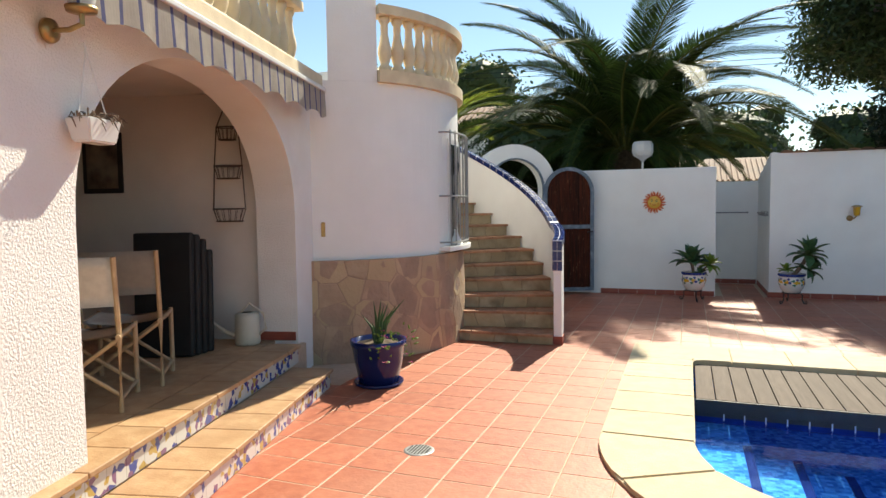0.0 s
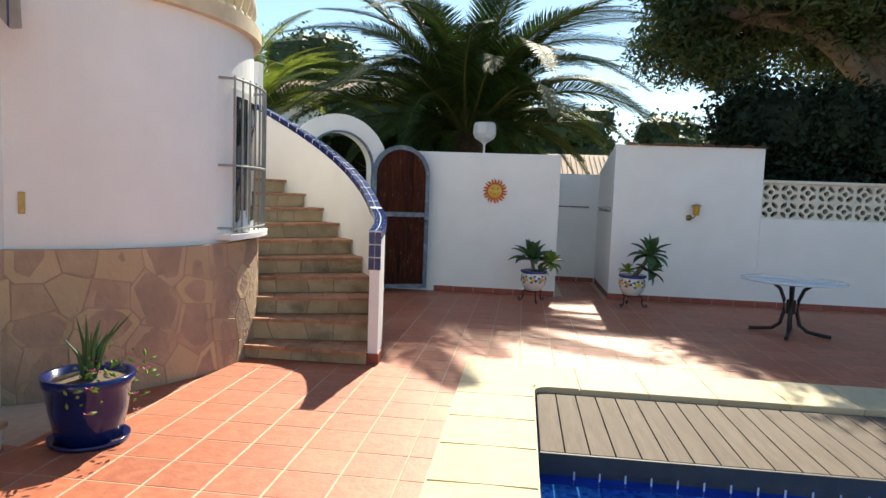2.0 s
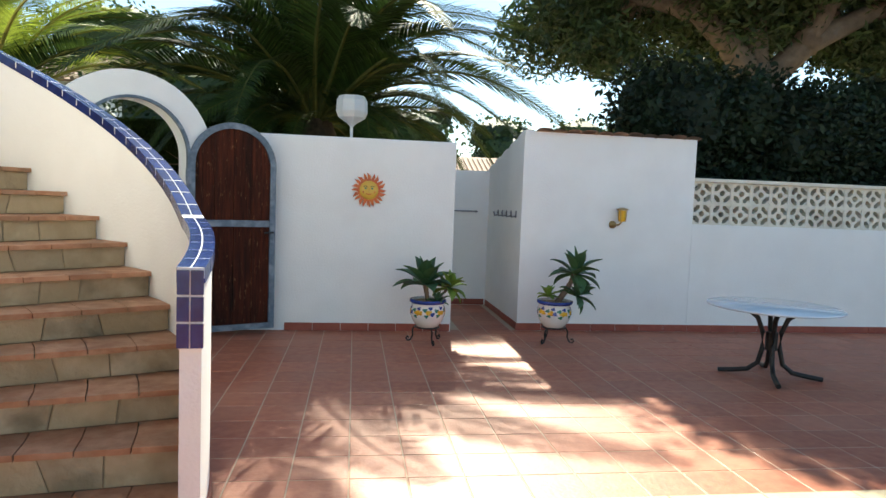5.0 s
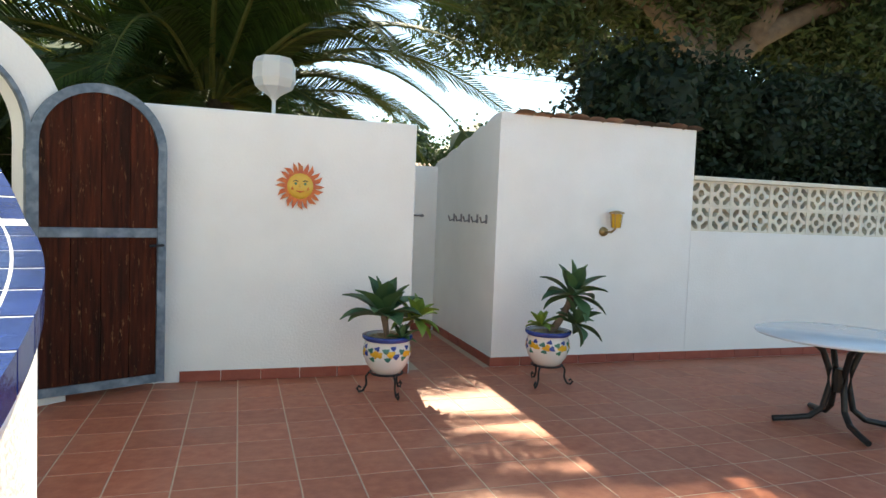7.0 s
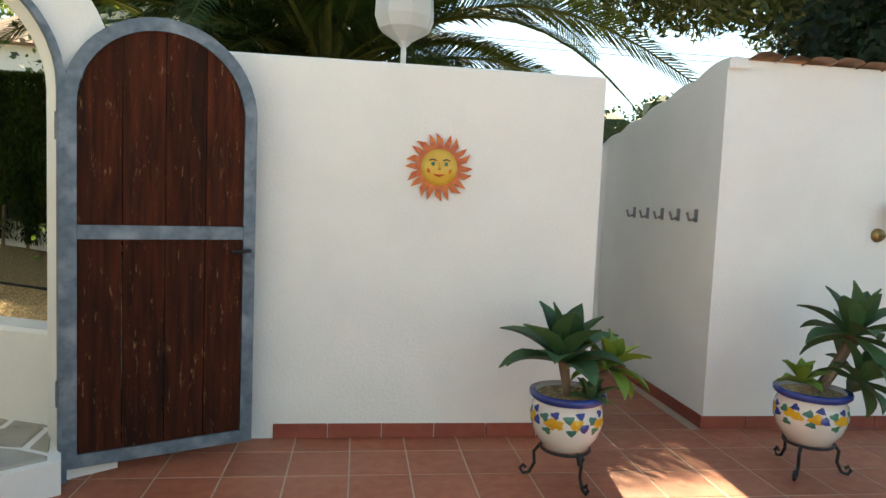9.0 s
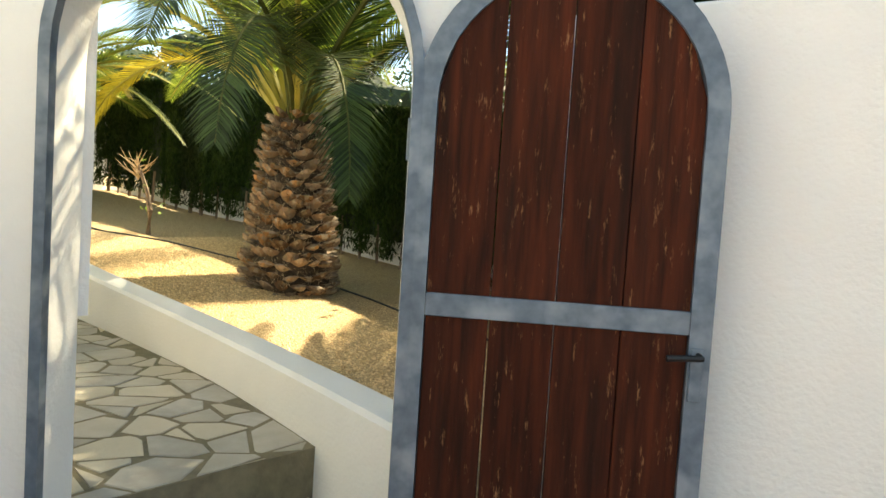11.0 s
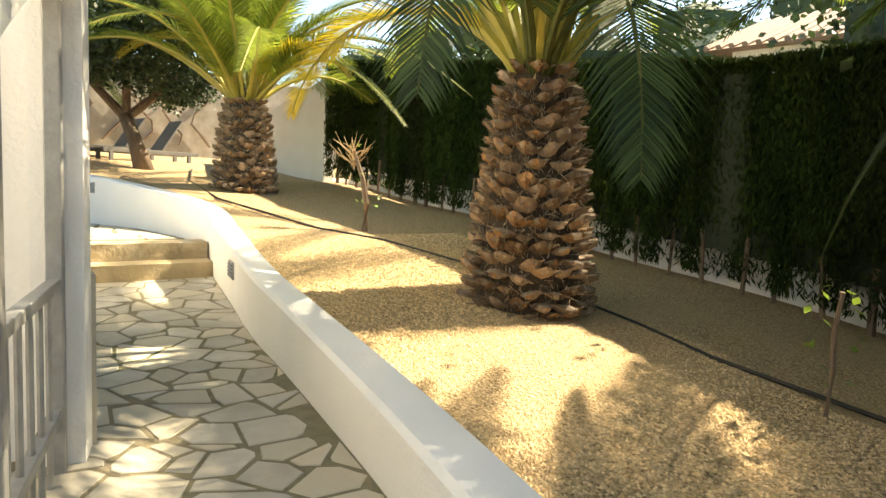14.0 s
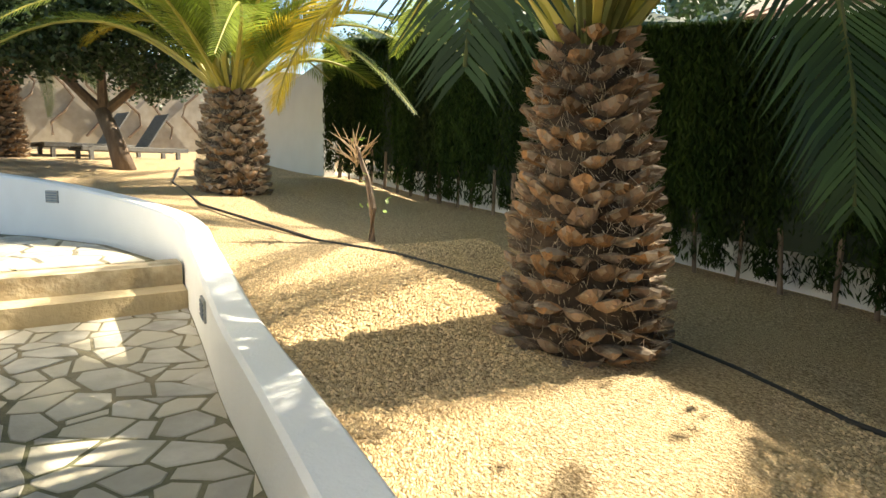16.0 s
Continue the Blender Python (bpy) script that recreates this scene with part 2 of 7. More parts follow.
M["black_bag"] = mat("black_cover", (0.006, 0.006, 0.006), (0.012, 0.012, 0.012), 0.6, bump=0.3, bump_scale=12)
M["canvas"] = mat("cream_canvas", (0.62, 0.55, 0.45), (0.55, 0.48, 0.39), 0.9, scale=25, bump=0.2, bump_scale=200)
M["bamboo"] = mat("pale_bamboo", (0.50, 0.35, 0.20), (0.40, 0.27, 0.15), 0.5, scale=12)
M["porch_tile"] = mat("ochre_clay_tile", (0.42, 0.24, 0.12), (0.52, 0.33, 0.18), 0.5, scale=10, big=2, per=0.12, c3=(0.34, 0.20, 0.10))
M["terracotta"] = mat("terracotta_pot", (0.42, 0.12, 0.05), (0.50, 0.17, 0.08), 0.8, scale=10)
M["glass_white"] = mat("white_marbled_glass", (0.74, 0.77, 0.78), (0.66, 0.70, 0.72), 0.06, scale=7, bump=0.0)
M["awning"] = mat("awning_stripe_cream", (0.62, 0.58, 0.52), (0.56, 0.52, 0.47), 0.85, scale=20, bump=0.15, trans=0.3)
M["awning_blue"] = mat("awning_stripe_blue", (0.16, 0.17, 0.34), (0.13, 0.14, 0.29), 0.85, scale=20, bump=0.15, trans=0.25)
M["plastic"] = mat("cream_plastic", (0.62, 0.57, 0.45), (0.56, 0.51, 0.40), 0.45, scale=6, bump=0.02)
M["sun_red"] = mat("red_orange_enamel", (0.42, 0.035, 0.006), (0.66, 0.17, 0.012), 0.3, scale=24, bump=0.05, c3=(0.60, 0.10, 0.01))
M["sun_yellow"] = mat("yellow_enamel", (0.72, 0.46, 0.07), (0.68, 0.36, 0.04), 0.35, scale=16, bump=0.05)
M["white_pipe"] = mat("white_paint", (0.72, 0.72, 0.70), (0.66, 0.66, 0.64), 0.4, bump=0.03)
M["hose"] = mat("black_hose", (0.015, 0.014, 0.012), (0.03, 0.027, 0.022), 0.6, bump=0.05)
M["print"] = mat("faded_brown_print", (0.03, 0.022, 0.016), (0.16, 0.12, 0.08), 0.4, scale=9, big=4, bump=0.0, c3=(0.22, 0.19, 0.15))
M["wire"] = mat("rusty_brown_wire", (0.07, 0.05, 0.035), (0.12, 0.09, 0.065), 0.6, metal=0.4, scale=20)
M["riser_joint"] = mat("dark_step_mortar", (0.30, 0.235, 0.15), (0.20, 0.155, 0.095), 0.95, scale=8, big=3, bump=0.7, bump_scale=26, c3=(0.09, 0.075, 0.045), dist=0.015)
M["grey_wood"] = mat("grey_weathered_lounger", (0.13, 0.13, 0.125), (0.19, 0.185, 0.175), 0.8, scale=8, stretch=(1, 4, 4))
M["dark_glass"] = mat("window_glass", (0.02, 0.025, 0.03), (0.03, 0.035, 0.04), 0.05, bump=0.0)
M["chrome"] = mat("chrome", (0.28, 0.28, 0.29), (0.22, 0.22, 0.23), 0.3, metal=1.0, bump=0.0)
M["pink"] = mat("magenta_flower", (0.6, 0.03, 0.18), (0.7, 0.06, 0.26), 0.6, bump=0.0, trans=0.3)
M["ceiling"] = mat("porch_plaster", (0.70, 0.66, 0.60), (0.64, 0.60, 0.55), 0.9, scale=3)


# ---- building helpers ----
def ob_from(name, bm, material, smooth=False, recalc=True):
    me = bpy.data.meshes.new(name)
    if recalc:
        bmesh.ops.recalc_face_normals(bm, faces=bm.faces)
    bm.to_mesh(me)
    bm.free()
    mats = material if isinstance(material, (list, tuple)) else [material]
    for m in mats:
        me.materials.append(m)
    if smooth:
        me.polygons.foreach_set("use_smooth", [True] * len(me.polygons))
    return new(name, me)


def part(name, bm, material, parent, label="", smooth=False):
    ob = ob_from(name, bm, material, smooth)
    ob.parent = parent
    if label:
        tagged(ob, label)
    return ob


def share(name, me, parent, m):
    """A further piece on a mesh that others use too."""
    ob = new(name, me)
    ob.parent = parent
    ob.matrix_local = m
    return ob


def thing(name, label, category, m=None, group="", kind=""):
    ob = new(name)
    ob.empty_display_size = 0.1
    if m is not None:
        ob.matrix_world = m
    return tagged(ob, label, category, group, kind)


def setting(name, bm, material, label="", category="", smooth=False):
    return tagged(ob_from(name, bm, material, smooth), label, category, "", "structure")


def box(bm, lo, hi, bevel=0.0, m=None):
    """A box between two corners, joined into bm."""
    lo, hi = Vector(lo), Vector(hi)
    r = bmesh.ops.create_cube(bm, size=1.0)
    vs = r["verts"]
    for v in vs:
        v.co = Vector([(lo[i] + hi[i]) / 2 + v.co[i] * (hi[i] - lo[i]) for i in range(3)])
    if bevel:
        es = list({e for v in vs for e in v.link_edges})
        r = bmesh.ops.bevel(bm, geom=es, offset=bevel, segments=2, affect="EDGES", profile=0.5)
        vs = list({v for f in r["faces"] for v in f.verts} | {v for v in vs if v.is_valid})
    if m is not None:
        bmesh.ops.transform(bm, matrix=m, verts=vs)
    return bm


def bm_box(lo, hi, bevel=0.0, m=None):
    return box(bmesh.new(), lo, hi, bevel, m)


def prism(bm, pts, z0, z1, m=None):
    """A closed outline of (x, y), raised from z0 to z1."""
    a = [bm.verts.new((x, y, z0)) for x, y in pts]
    b = [bm.verts.new((x, y, z1)) for x, y in pts]
    n = len(pts)
    bm.faces.new(a[::-1])
    bm.faces.new(b)
    for i in range(n):
        bm.faces.new((a[i], a[(i + 1) % n], b[(i + 1) % n], b[i]))
    if m is not None:
        bmesh.ops.transform(bm, matrix=m, verts=a + b)
    return bm


def tube(bm, pts, r, sides=8, caps=True):
    """A round bar along points; r is one radius or one for each point."""
    pts = [Vector(p) for p in pts]
    rs = r if isinstance(r, (list, tuple)) else [r] * len(pts)
    rings = []
    up = Vector((0, 0, 1))
    for i, p in enumerate(pts):
        d = (pts[min(i + 1, len(pts) - 1)] - pts[max(i - 1, 0)]).normalized()
        a = d.cross(up)
        if a.length < 0.05:
            a = d.cross(Vector((0, 1, 0)))
        a.normalize()
        b = d.cross(a)
        rings.append([bm.verts.new(p + (a * math.cos(2 * math.pi * k / sides) + b * math.sin(2 * math.pi * k / sides)) * rs[i]) for k in range(sides)])
    for q, w in zip(rings, rings[1:]):
        for k in range(sides):
            bm.faces.new((q[k], q[(k + 1) % sides], w[(k + 1) % sides], w[k]))
    if caps:
        bm.faces.new(rings[0][::-1])
        bm.faces.new(rings[-1])
    return bm


def lathe(bm, prof, sides=24, c=(0, 0, 0)):
    """A turned body from (radius, height) pairs."""
    rings = []
    for r, z in prof:
        if r < 1e-4:
            rings.append([bm.verts.new((c[0], c[1], c[2] + z))])
        else:
            rings.append([bm.verts.new((c[0] + r * math.cos(2 * math.pi * k / sides), c[1] + r * math.sin(2 * math.pi * k / sides), c[2] + z)) for k in range(sides)])
    for q, w in zip(rings, rings[1:]):
        for k in range(sides):
            k2 = (k + 1) % sides
            if len(q) == 1 and len(w) > 1:
                bm.faces.new((q[0], w[k2], w[k]))
            elif len(w) == 1 and len(q) > 1:
                bm.faces.new((q[k], q[k2], w[0]))
            elif len(q) > 1:
                bm.faces.new((q[k], q[k2], w[k2], w[k]))
    return bm


def arc_wall(bm, c, r0, r1, a0, a1, z0, z1, n=24):
    """Part of a ring about c between two radii; z0 and z1 may be functions of the angle in degrees."""
    f0 = z0 if callable(z0) else (lambda a: z0)
    f1 = z1 if callable(z1) else (lambda a: z1)
    rows = []
    for i in range(n + 1):
        a = a0 + (a1 - a0) * i / n
        ca, sa = math.cos(radians(a)), math.sin(radians(a))
        rows.append([bm.verts.new((c[0] + r * ca, c[1] + r * sa, z)) for r, z in ((r0, f0(a)), (r1, f0(a)), (r1, f1(a)), (r0, f1(a)))])
    for q, w in zip(rows, rows[1:]):
        for k in range(4):
            bm.faces.new((q[k], q[(k + 1) % 4], w[(k + 1) % 4], w[k]))
    bm.faces.new(rows[0])
    bm.faces.new(rows[-1][::-1])
    return bm


def grow(rng, n, spread):
    return [rng.uniform(-spread, spread) for _ in range(n)]


# ---- ground, yard floor and pool ----
def rise(x, y):
    """Height of the sloping gravel garden."""
    t = max(0.0, -3.8 - x)
    z = 0.27 + 0.155 * t - 0.003 * t * t
    return z + 0.02 * math.sin(1.7 * x + 0.6 * y) * min(1, t)


bm = bmesh.new()
for x0, x1, y0, y1 in ((-400, 400, -400, 3.3), (-400, 400, 6.9, 400), (-400, -0.25, 3.3, 6.9), (7.6, 400, 3.3, 6.9)):
    bm.faces.new([bm.verts.new((x, y, -0.06)) for x, y in ((x0, y0), (x1, y0), (x1, y1), (x0, y1))])
setting("ground", bm, M["earth"], "dry Mediterranean ground round the villa", "ground")

LOW = [(-2.35, 11.25), (-3.2, 11.55), (-4.2, 11.83), (-5.0, 12.02), (-5.8, 12.2), (-6.6, 12.36), (-7.4, 12.55), (-8.3, 12.75), (-9.2, 12.92), (-10.3, 12.75), (-11.6, 12.3), (-13.0, 11.6)]
LOWZ = [0.62, 0.64, 0.68, 0.72, 0.76, 0.82, 0.90, 1.02, 1.15, 1.28, 1.42, 1.55]


def low_y(x):
    """Where the gravel meets the low wall."""
    pts = sorted(LOW)
    return float(np.interp(x, [p[0] for p in pts], [p[1] for p in pts])) + 0.13


# garden of gravel, rising away from the gate
bm = bmesh.new()
nx, ny = 110, 30
gx = [-26 + 33 * i / nx for i in range(nx + 1)]
rows = []
for x in gx:
    y0 = low_y(x) if x < -2.3 else (11.62 if x < -0.2 else 13.5)
    if x < -13:
        y0 = 11.0
    rows.append([bm.verts.new((x, y0 + (20 - y0) * (j / ny) ** 1.3, rise(x, y0 + (20 - y0) * j / ny))) for j in range(ny + 1)])
for q, r in zip(rows, rows[1:]):
    for j in range(ny):
        bm.faces.new((q[j], r[j], r[j + 1], q[j + 1]))
setting("ground_garden", bm, M["gravel"], "golden gravel of the sloping palm garden", "gravel", smooth=True)

# yard floor: mortar bed below the tiles
bm = bmesh.new()
for x0, x1, y0, y1 in ((-9, 14, -8, 3.3), (-9, 14, 6.9, 11.75), (-9, -0.25, 3.3, 6.9), (0.2, 1.4, 11.75, 13.6), (7.6, 14, 3.3, 6.9)):
    bm.faces.new([bm.verts.new((x, y, -0.0018)) for x, y in ((x0, y0), (x1, y0), (x1, y1), (x0, y1))])
yard = setting("floor", bm, M["grout"], "terracotta tiled pool terrace with pale joints", "floor")

# ---- walls of the yard ----
bm = bm_box((-2.15, 11.473, -0.05), (0.427, 11.70, 2.091), 0.012)
setting("wall_sun", bm, M["stucco"], "white rendered garden wall that carries the ceramic sun", "wall")
# hut with a falling roof beside the recess
bm = bmesh.new()
side = [(11.58, -0.05), (11.58, 2.27), (13.6, 1.9), (13.6, -0.05)]
a = [bm.verts.new((1.215, y, z)) for y, z in side]
b = [bm.verts.new((3.284, y, z)) for y, z in side]
bm.faces.new(a)
bm.faces.new(b[::-1])
for i in range(4):
    bm.faces.new((a[i], a[(i + 1) % 4], b[(i + 1) % 4], b[i]))
setting("wall_hut", bm, M["stucco"], "white rendered pool hut", "wall")
setting("wall_recess", bm_box((-0.1, 13.42, -0.05), (1.213, 13.6, 1.9)), M["stucco"], "white rendered back wall of the shower recess", "wall")
setting("wall_lattice", bm_box((3.287, 11.58, -0.05), (13.0, 11.78, 1.285)), M["stucco"], "white rendered boundary wall below the lattice", "wall")
setting("wall_east", bm_box((13.0, -8, -0.05), (13.2, 11.78, 1.785)), M["stucco"], "plain white boundary wall", "wall")

# ---- round tower with stone base ----
C = (-4.0, 7.0)
bm = arc_wall(bmesh.new(), C, 1.25, 1.535, -75, 150, 1.0, 2.72, 60)
tower = setting("wall_tower", bm, M["stucco"], "round white rendered tower of the house", "wall")
bm = bmesh.new()
arc_wall(bm, C, 1.3, 1.57, -75, 40, -0.05, 1.0, 40)
stone_base = setting("wall_stone_base", bm, M["stone_joint"], "sandstone cladding round the foot of the tower", "wall")


def coping_z(a):
    if a < 24:
        return 1.12 + 0.008 * (a - 3)
    return 1.288 + (a - 24) * 0.0222


def step_angle(k):
    return 1.3 + 7.33 * k


def step_z(k):
    return 0.12 if k == 0 else 0.15 + 0.157 * k


bm = arc_wall(bmesh.new(), C, 2.66, 2.745, 2.6, 130, -0.05, coping_z, 60)
setting("wall_stair", bm, M["stucco"], "curved white rendered wing wall of the stairs", "wall")

stairs = thing("staircase", "curved outdoor stairs with stone risers and clay tile treads", "stairs", kind="structure")
for k in range(17):
    a0, a1 = step_angle(k), step_angle(k + 1) + 1.2
    part("riser", arc_wall(bmesh.new(), C, 1.50, 2.63, a0 + 0.5, min(a1, 131), -0.05, step_z(k) - 0.025, 5), M["riser_joint"], stairs)

# porch
F0 = Vector((-3.25, 5.09, 0))
FU = Vector((-0.229, 0.973, 0))
FN = Vector((0.973, 0.229, 0))
FM = Matrix(((FU.x, FN.x, 0, F0.x), (FU.y, FN.y, 0, F0.y), (0, 0, 1, 0), (0, 0, 0, 1)))   # s along, n out, z up


def arch_wall(bm, s0, s1, o0, o1, spring, apex, zt, n0, n1, zb, seg=28, power=2.0):
    """A wall from s0 to s1 with an arched opening from o0 to o1, between depths n0 and n1."""
    mid, half = (o0 + o1) / 2, (o1 - o0) / 2
    curve = [(o0, zb)]
    for i in range(seg + 1):
        a = math.pi * (1 - i / seg)
        cx, sx = math.cos(a), math.sin(a)
        curve.append((mid + half * math.copysign(abs(cx) ** (2 / power), cx), spring + (apex - spring) * abs(sx) ** (2 / power)))
    curve.append((o1, zb))
    outer = [(s0, zb)] + [(s0 + (s1 - s0) * i / seg, zt) for i in range(seg + 1)] + [(s1, zb)]
    def add(n):
        return [bm.verts.new((s, n, z)) for s, z in outer], [bm.verts.new((s, n, z)) for s, z in curve]
    fo, fi = add(n1)
    bo, bi = add(n0)
    for i in range(len(outer) - 1):
        bm.faces.new((fo[i], fo[i + 1], fi[i + 1], fi[i]))
        bm.faces.new((bo[i], bi[i], bi[i + 1], bo[i + 1]))
        bm.faces.new((fo[i], bo[i], bo[i + 1], fo[i + 1]))
        bm.faces.new((fi[i], fi[i + 1], bi[i + 1], bi[i]))
    bm.faces.new((fo[0], fi[0], bi[0], bo[0]))
    bm.faces.new((fo[-1], bo[-1], bi[-1], fi[-1]))
    return bm


bm = arch_wall(bmesh.new(), -3.6, 0.58, -2.74, 0.06, 1.45, 2.44, 2.75, -0.36, 0.0, -0.05, power=2.25)
bm.transform(FM)
setting("wall_porch", bm, M["stucco_rough"], "white rendered porch wall with a wide arch", "wall")
bm = bm_box((-9.0, -4.2, -0.05), (0.33, -4.0, 2.75))
bm.transform(FM)
setting("wall_porch_back", bm, M["ceiling"], "plain plastered back wall of the porch", "wall")
bm = bm_box((0.12, -4.0, -0.05), (0.33, -0.37, 2.75))
bm.transform(FM)
setting("wall_porch_end", bm, M["ceiling"], "plain plastered end wall of the porch", "wall")
bm = bm_box((-9.0, -4.0, -0.05), (-8.8, -0.37, 2.75))
bm.transform(FM)
setting("wall_porch_far", bm, M["ceiling"], "plain plastered wall of the porch", "wall")
bm = bm_box((-9.0, -0.36, -0.05), (-3.605, 0.0, 2.75))
bm.transform(FM)
setting("wall_porch_south", bm, M["stucco_rough"], "plain white house wall", "wall")
bm = bm_box((-8.8, -4.0, 2.55), (0.12, -0.36, 2.7))
bm.transform(FM)
setting("ceiling", bm, M["ceiling"], "plain plastered porch ceiling", "ceiling")
bm = bm_box((-8.8, -4.0, -0.05), (0.12, 0.05, 0.29))
bm.transform(FM)
porch_floor = setting("floor_porch", bm, M["grout"], "raised porch floor of ochre clay tiles", "floor")

# ---- garden gate wall ----
GL, GR = Vector((-3.05, 10.37, 0)), Vector((-2.265, 10.955, 0))
GU = (GR - GL).normalized()
GN = Vector((-GU.y, GU.x, 0))
GM = Matrix(((GU.x, GN.x, 0, GL.x), (GU.y, GN.y, 0, GL.y), (0, 0, 1, 0), (0, 0, 0, 1)))
GW = (GR - GL).length
bm = bmesh.new()
seg = 24
mid, spring = GW / 2, 1.78
inn = [(0.0, -0.05)] + [(mid - (GW / 2) * math.cos(math.pi * i / seg), spring + (GW / 2) * math.sin(math.pi * i / seg)) for i in range(seg + 1)] + [(GW, -0.05)]
R2 = GW / 2 + 0.25
out = [(mid - R2, -0.05)] + [(mid - R2 * math.cos(math.pi * i / seg), spring + R2 * math.sin(math.pi * i / seg)) for i in range(seg + 1)] + [(mid + R2, -0.05)]
fi, fo = [bm.verts.new((s, 0, z)) for s, z in inn], [bm.verts.new((s, 0, z)) for s, z in out]
bi, bo = [bm.verts.new((s, 0.20, z)) for s, z in inn], [bm.verts.new((s, 0.20, z)) for s, z in out]
for i in range(len(inn) - 1):
    bm.faces.new((fo[i], fo[i + 1], fi[i + 1], fi[i]))
    bm.faces.new((bo[i], bi[i], bi[i + 1], bo[i + 1]))
    bm.faces.new((fo[i], bo[i], bo[i + 1], fo[i + 1]))
    bm.faces.new((fi[i], fi[i + 1], bi[i + 1], bi[i]))
bm.transform(GM)
setting("wall_gate", bm, M["stucco"], "white rendered round arch of the garden gate", "wall")

# garden path, steps and low wall

def ribbon(pts, z0, z1, w, sub=6):
    """A wall that follows points, w wide towards the garden side."""
    P = []
    for i in range(len(pts) - 1):
        p0, p1, p2, p3 = pts[max(i - 1, 0)], pts[i], pts[i + 1], pts[min(i + 2, len(pts) - 1)]
        for k in range(sub):
            t = k / sub
            q = []
            for d in range(len(p1)):
                q.append(0.5 * (2 * p1[d] + (p2[d] - p0[d]) * t + (2 * p0[d] - 5 * p1[d] + 4 * p2[d] - p3[d]) * t * t + (3 * p1[d] - p0[d] - 3 * p2[d] + p3[d]) * t ** 3))
            P.append(q)
    P.append(list(pts[-1]))
    bm = bmesh.new()
    rows = []
    for i, p in enumerate(P):
        a, b = P[max(i - 1, 0)], P[min(i + 1, len(P) - 1)]
        d = Vector((b[0] - a[0], b[1] - a[1], 0)).normalized()
        nrm = Vector((d.y, -d.x, 0))
        zt = p[2] + z1
        o = Vector((p[0], p[1], 0))
        rows.append([bm.verts.new(v) for v in ((*(o)[:2], z0), (*(o)[:2], zt - 0.02), (*(o + nrm * 0.02)[:2], zt), (*(o + nrm * (w - 0.02))[:2], zt), (*(o + nrm * w)[:2], zt - 0.02), (*(o + nrm * w)[:2], z0))])
    for q, r in zip(rows, rows[1:]):
        for k in range(5):
            bm.faces.new((q[k], q[k + 1], r[k + 1], r[k]))
    bm.faces.new(rows[0])
    bm.faces.new(rows[-1][::-1])
    return bm, P


lowbm, LOWP = ribbon([(x, y, z) for (x, y), z in zip(LOW, LOWZ)], -0.05, 0.0, 0.21)
setting("wall_low", lowbm, M["stucco"], "low curved white rendered garden wall", "wall", smooth=False)


def path_z(x):
    return 0.37 + min(1.0, max(0.0, -3.0 - x)) * 0.04 + max(0.0, -6.2 - x) * 0.06


bm = bmesh.new()
rows = []
for i in range(41):
    a = i / 40
    row = []
    for y in (10.3, 10.9, 11.47, None):
        x0 = -3.03 + (y - 11.46) * 0.22 if y and y < 11.46 else -3.03
        x = a * -8.75 + (1 - a) * x0
        row.append(bm.verts.new((x, y or max(11.48, low_y(x) - 0.06), path_z(x) + 0.004)))
    rows.append(row)
for q, r in zip(rows, rows[1:]):
    for k in range(3):
        bm.faces.new((q[k], q[k + 1], r[k + 1], r[k]))
e = [v for v in rows[0]]
lo = [bm.verts.new((v.co.x, v.co.y, -0.05)) for v in e]
for k in range(3):
    bm.faces.new((e[k], e[k + 1], lo[k + 1], lo[k]))
path = setting("pavement_path", bm, M["flag_joint"], "crazy paving of pale flagstones with mossy joints", "path")
bm = prism(bmesh.new(), [(-2.20, 10.82), (-2.97, 10.24), (-3.6, 10.3), (-3.6, 11.7), (-3.0, 11.52), (-2.4, 11.3)], -0.05, 0.15)
landing = setting("pavement_landing", bm, M["stucco"], "white-edged stone landing inside the gate", "landing")

# house side along the garden
bm = prism(bmesh.new(), [(-5.15, 11.17), (-8.2, 11.45), (-9.3, 11.65), (-9.3, 9.0), (-5.15, 9.0)], -0.05, 3.6)
setting("wall_house_garden", bm, M["stucco"], "white rendered garden side of the house", "wall")
# hedge backing wall and far white wall
bm = bm_box((-17.0, 16.95, -0.1), (-1.0, 17.1, 1.55))
setting("wall_hedge", bm, M["stucco"], "low white boundary wall behind the hedge", "wall")


# ---- flat pieces ----
def clip(poly, p, nrm):
    """Keeps the side of a line that nrm points away from."""
    out = []
    for i, a in enumerate(poly):
        b = poly[(i + 1) % len(poly)]
        da = (a[0] - p[0]) * nrm[0] + (a[1] - p[1]) * nrm[1]
        db = (b[0] - p[0]) * nrm[0] + (b[1] - p[1]) * nrm[1]
        if da <= 0:
            out.append(a)
        if (da < 0 < db) or (db < 0 < da):
            t = da / (da - db)
            out.append((a[0] + (b[0] - a[0]) * t, a[1] + (b[1] - a[1]) * t))
    return out


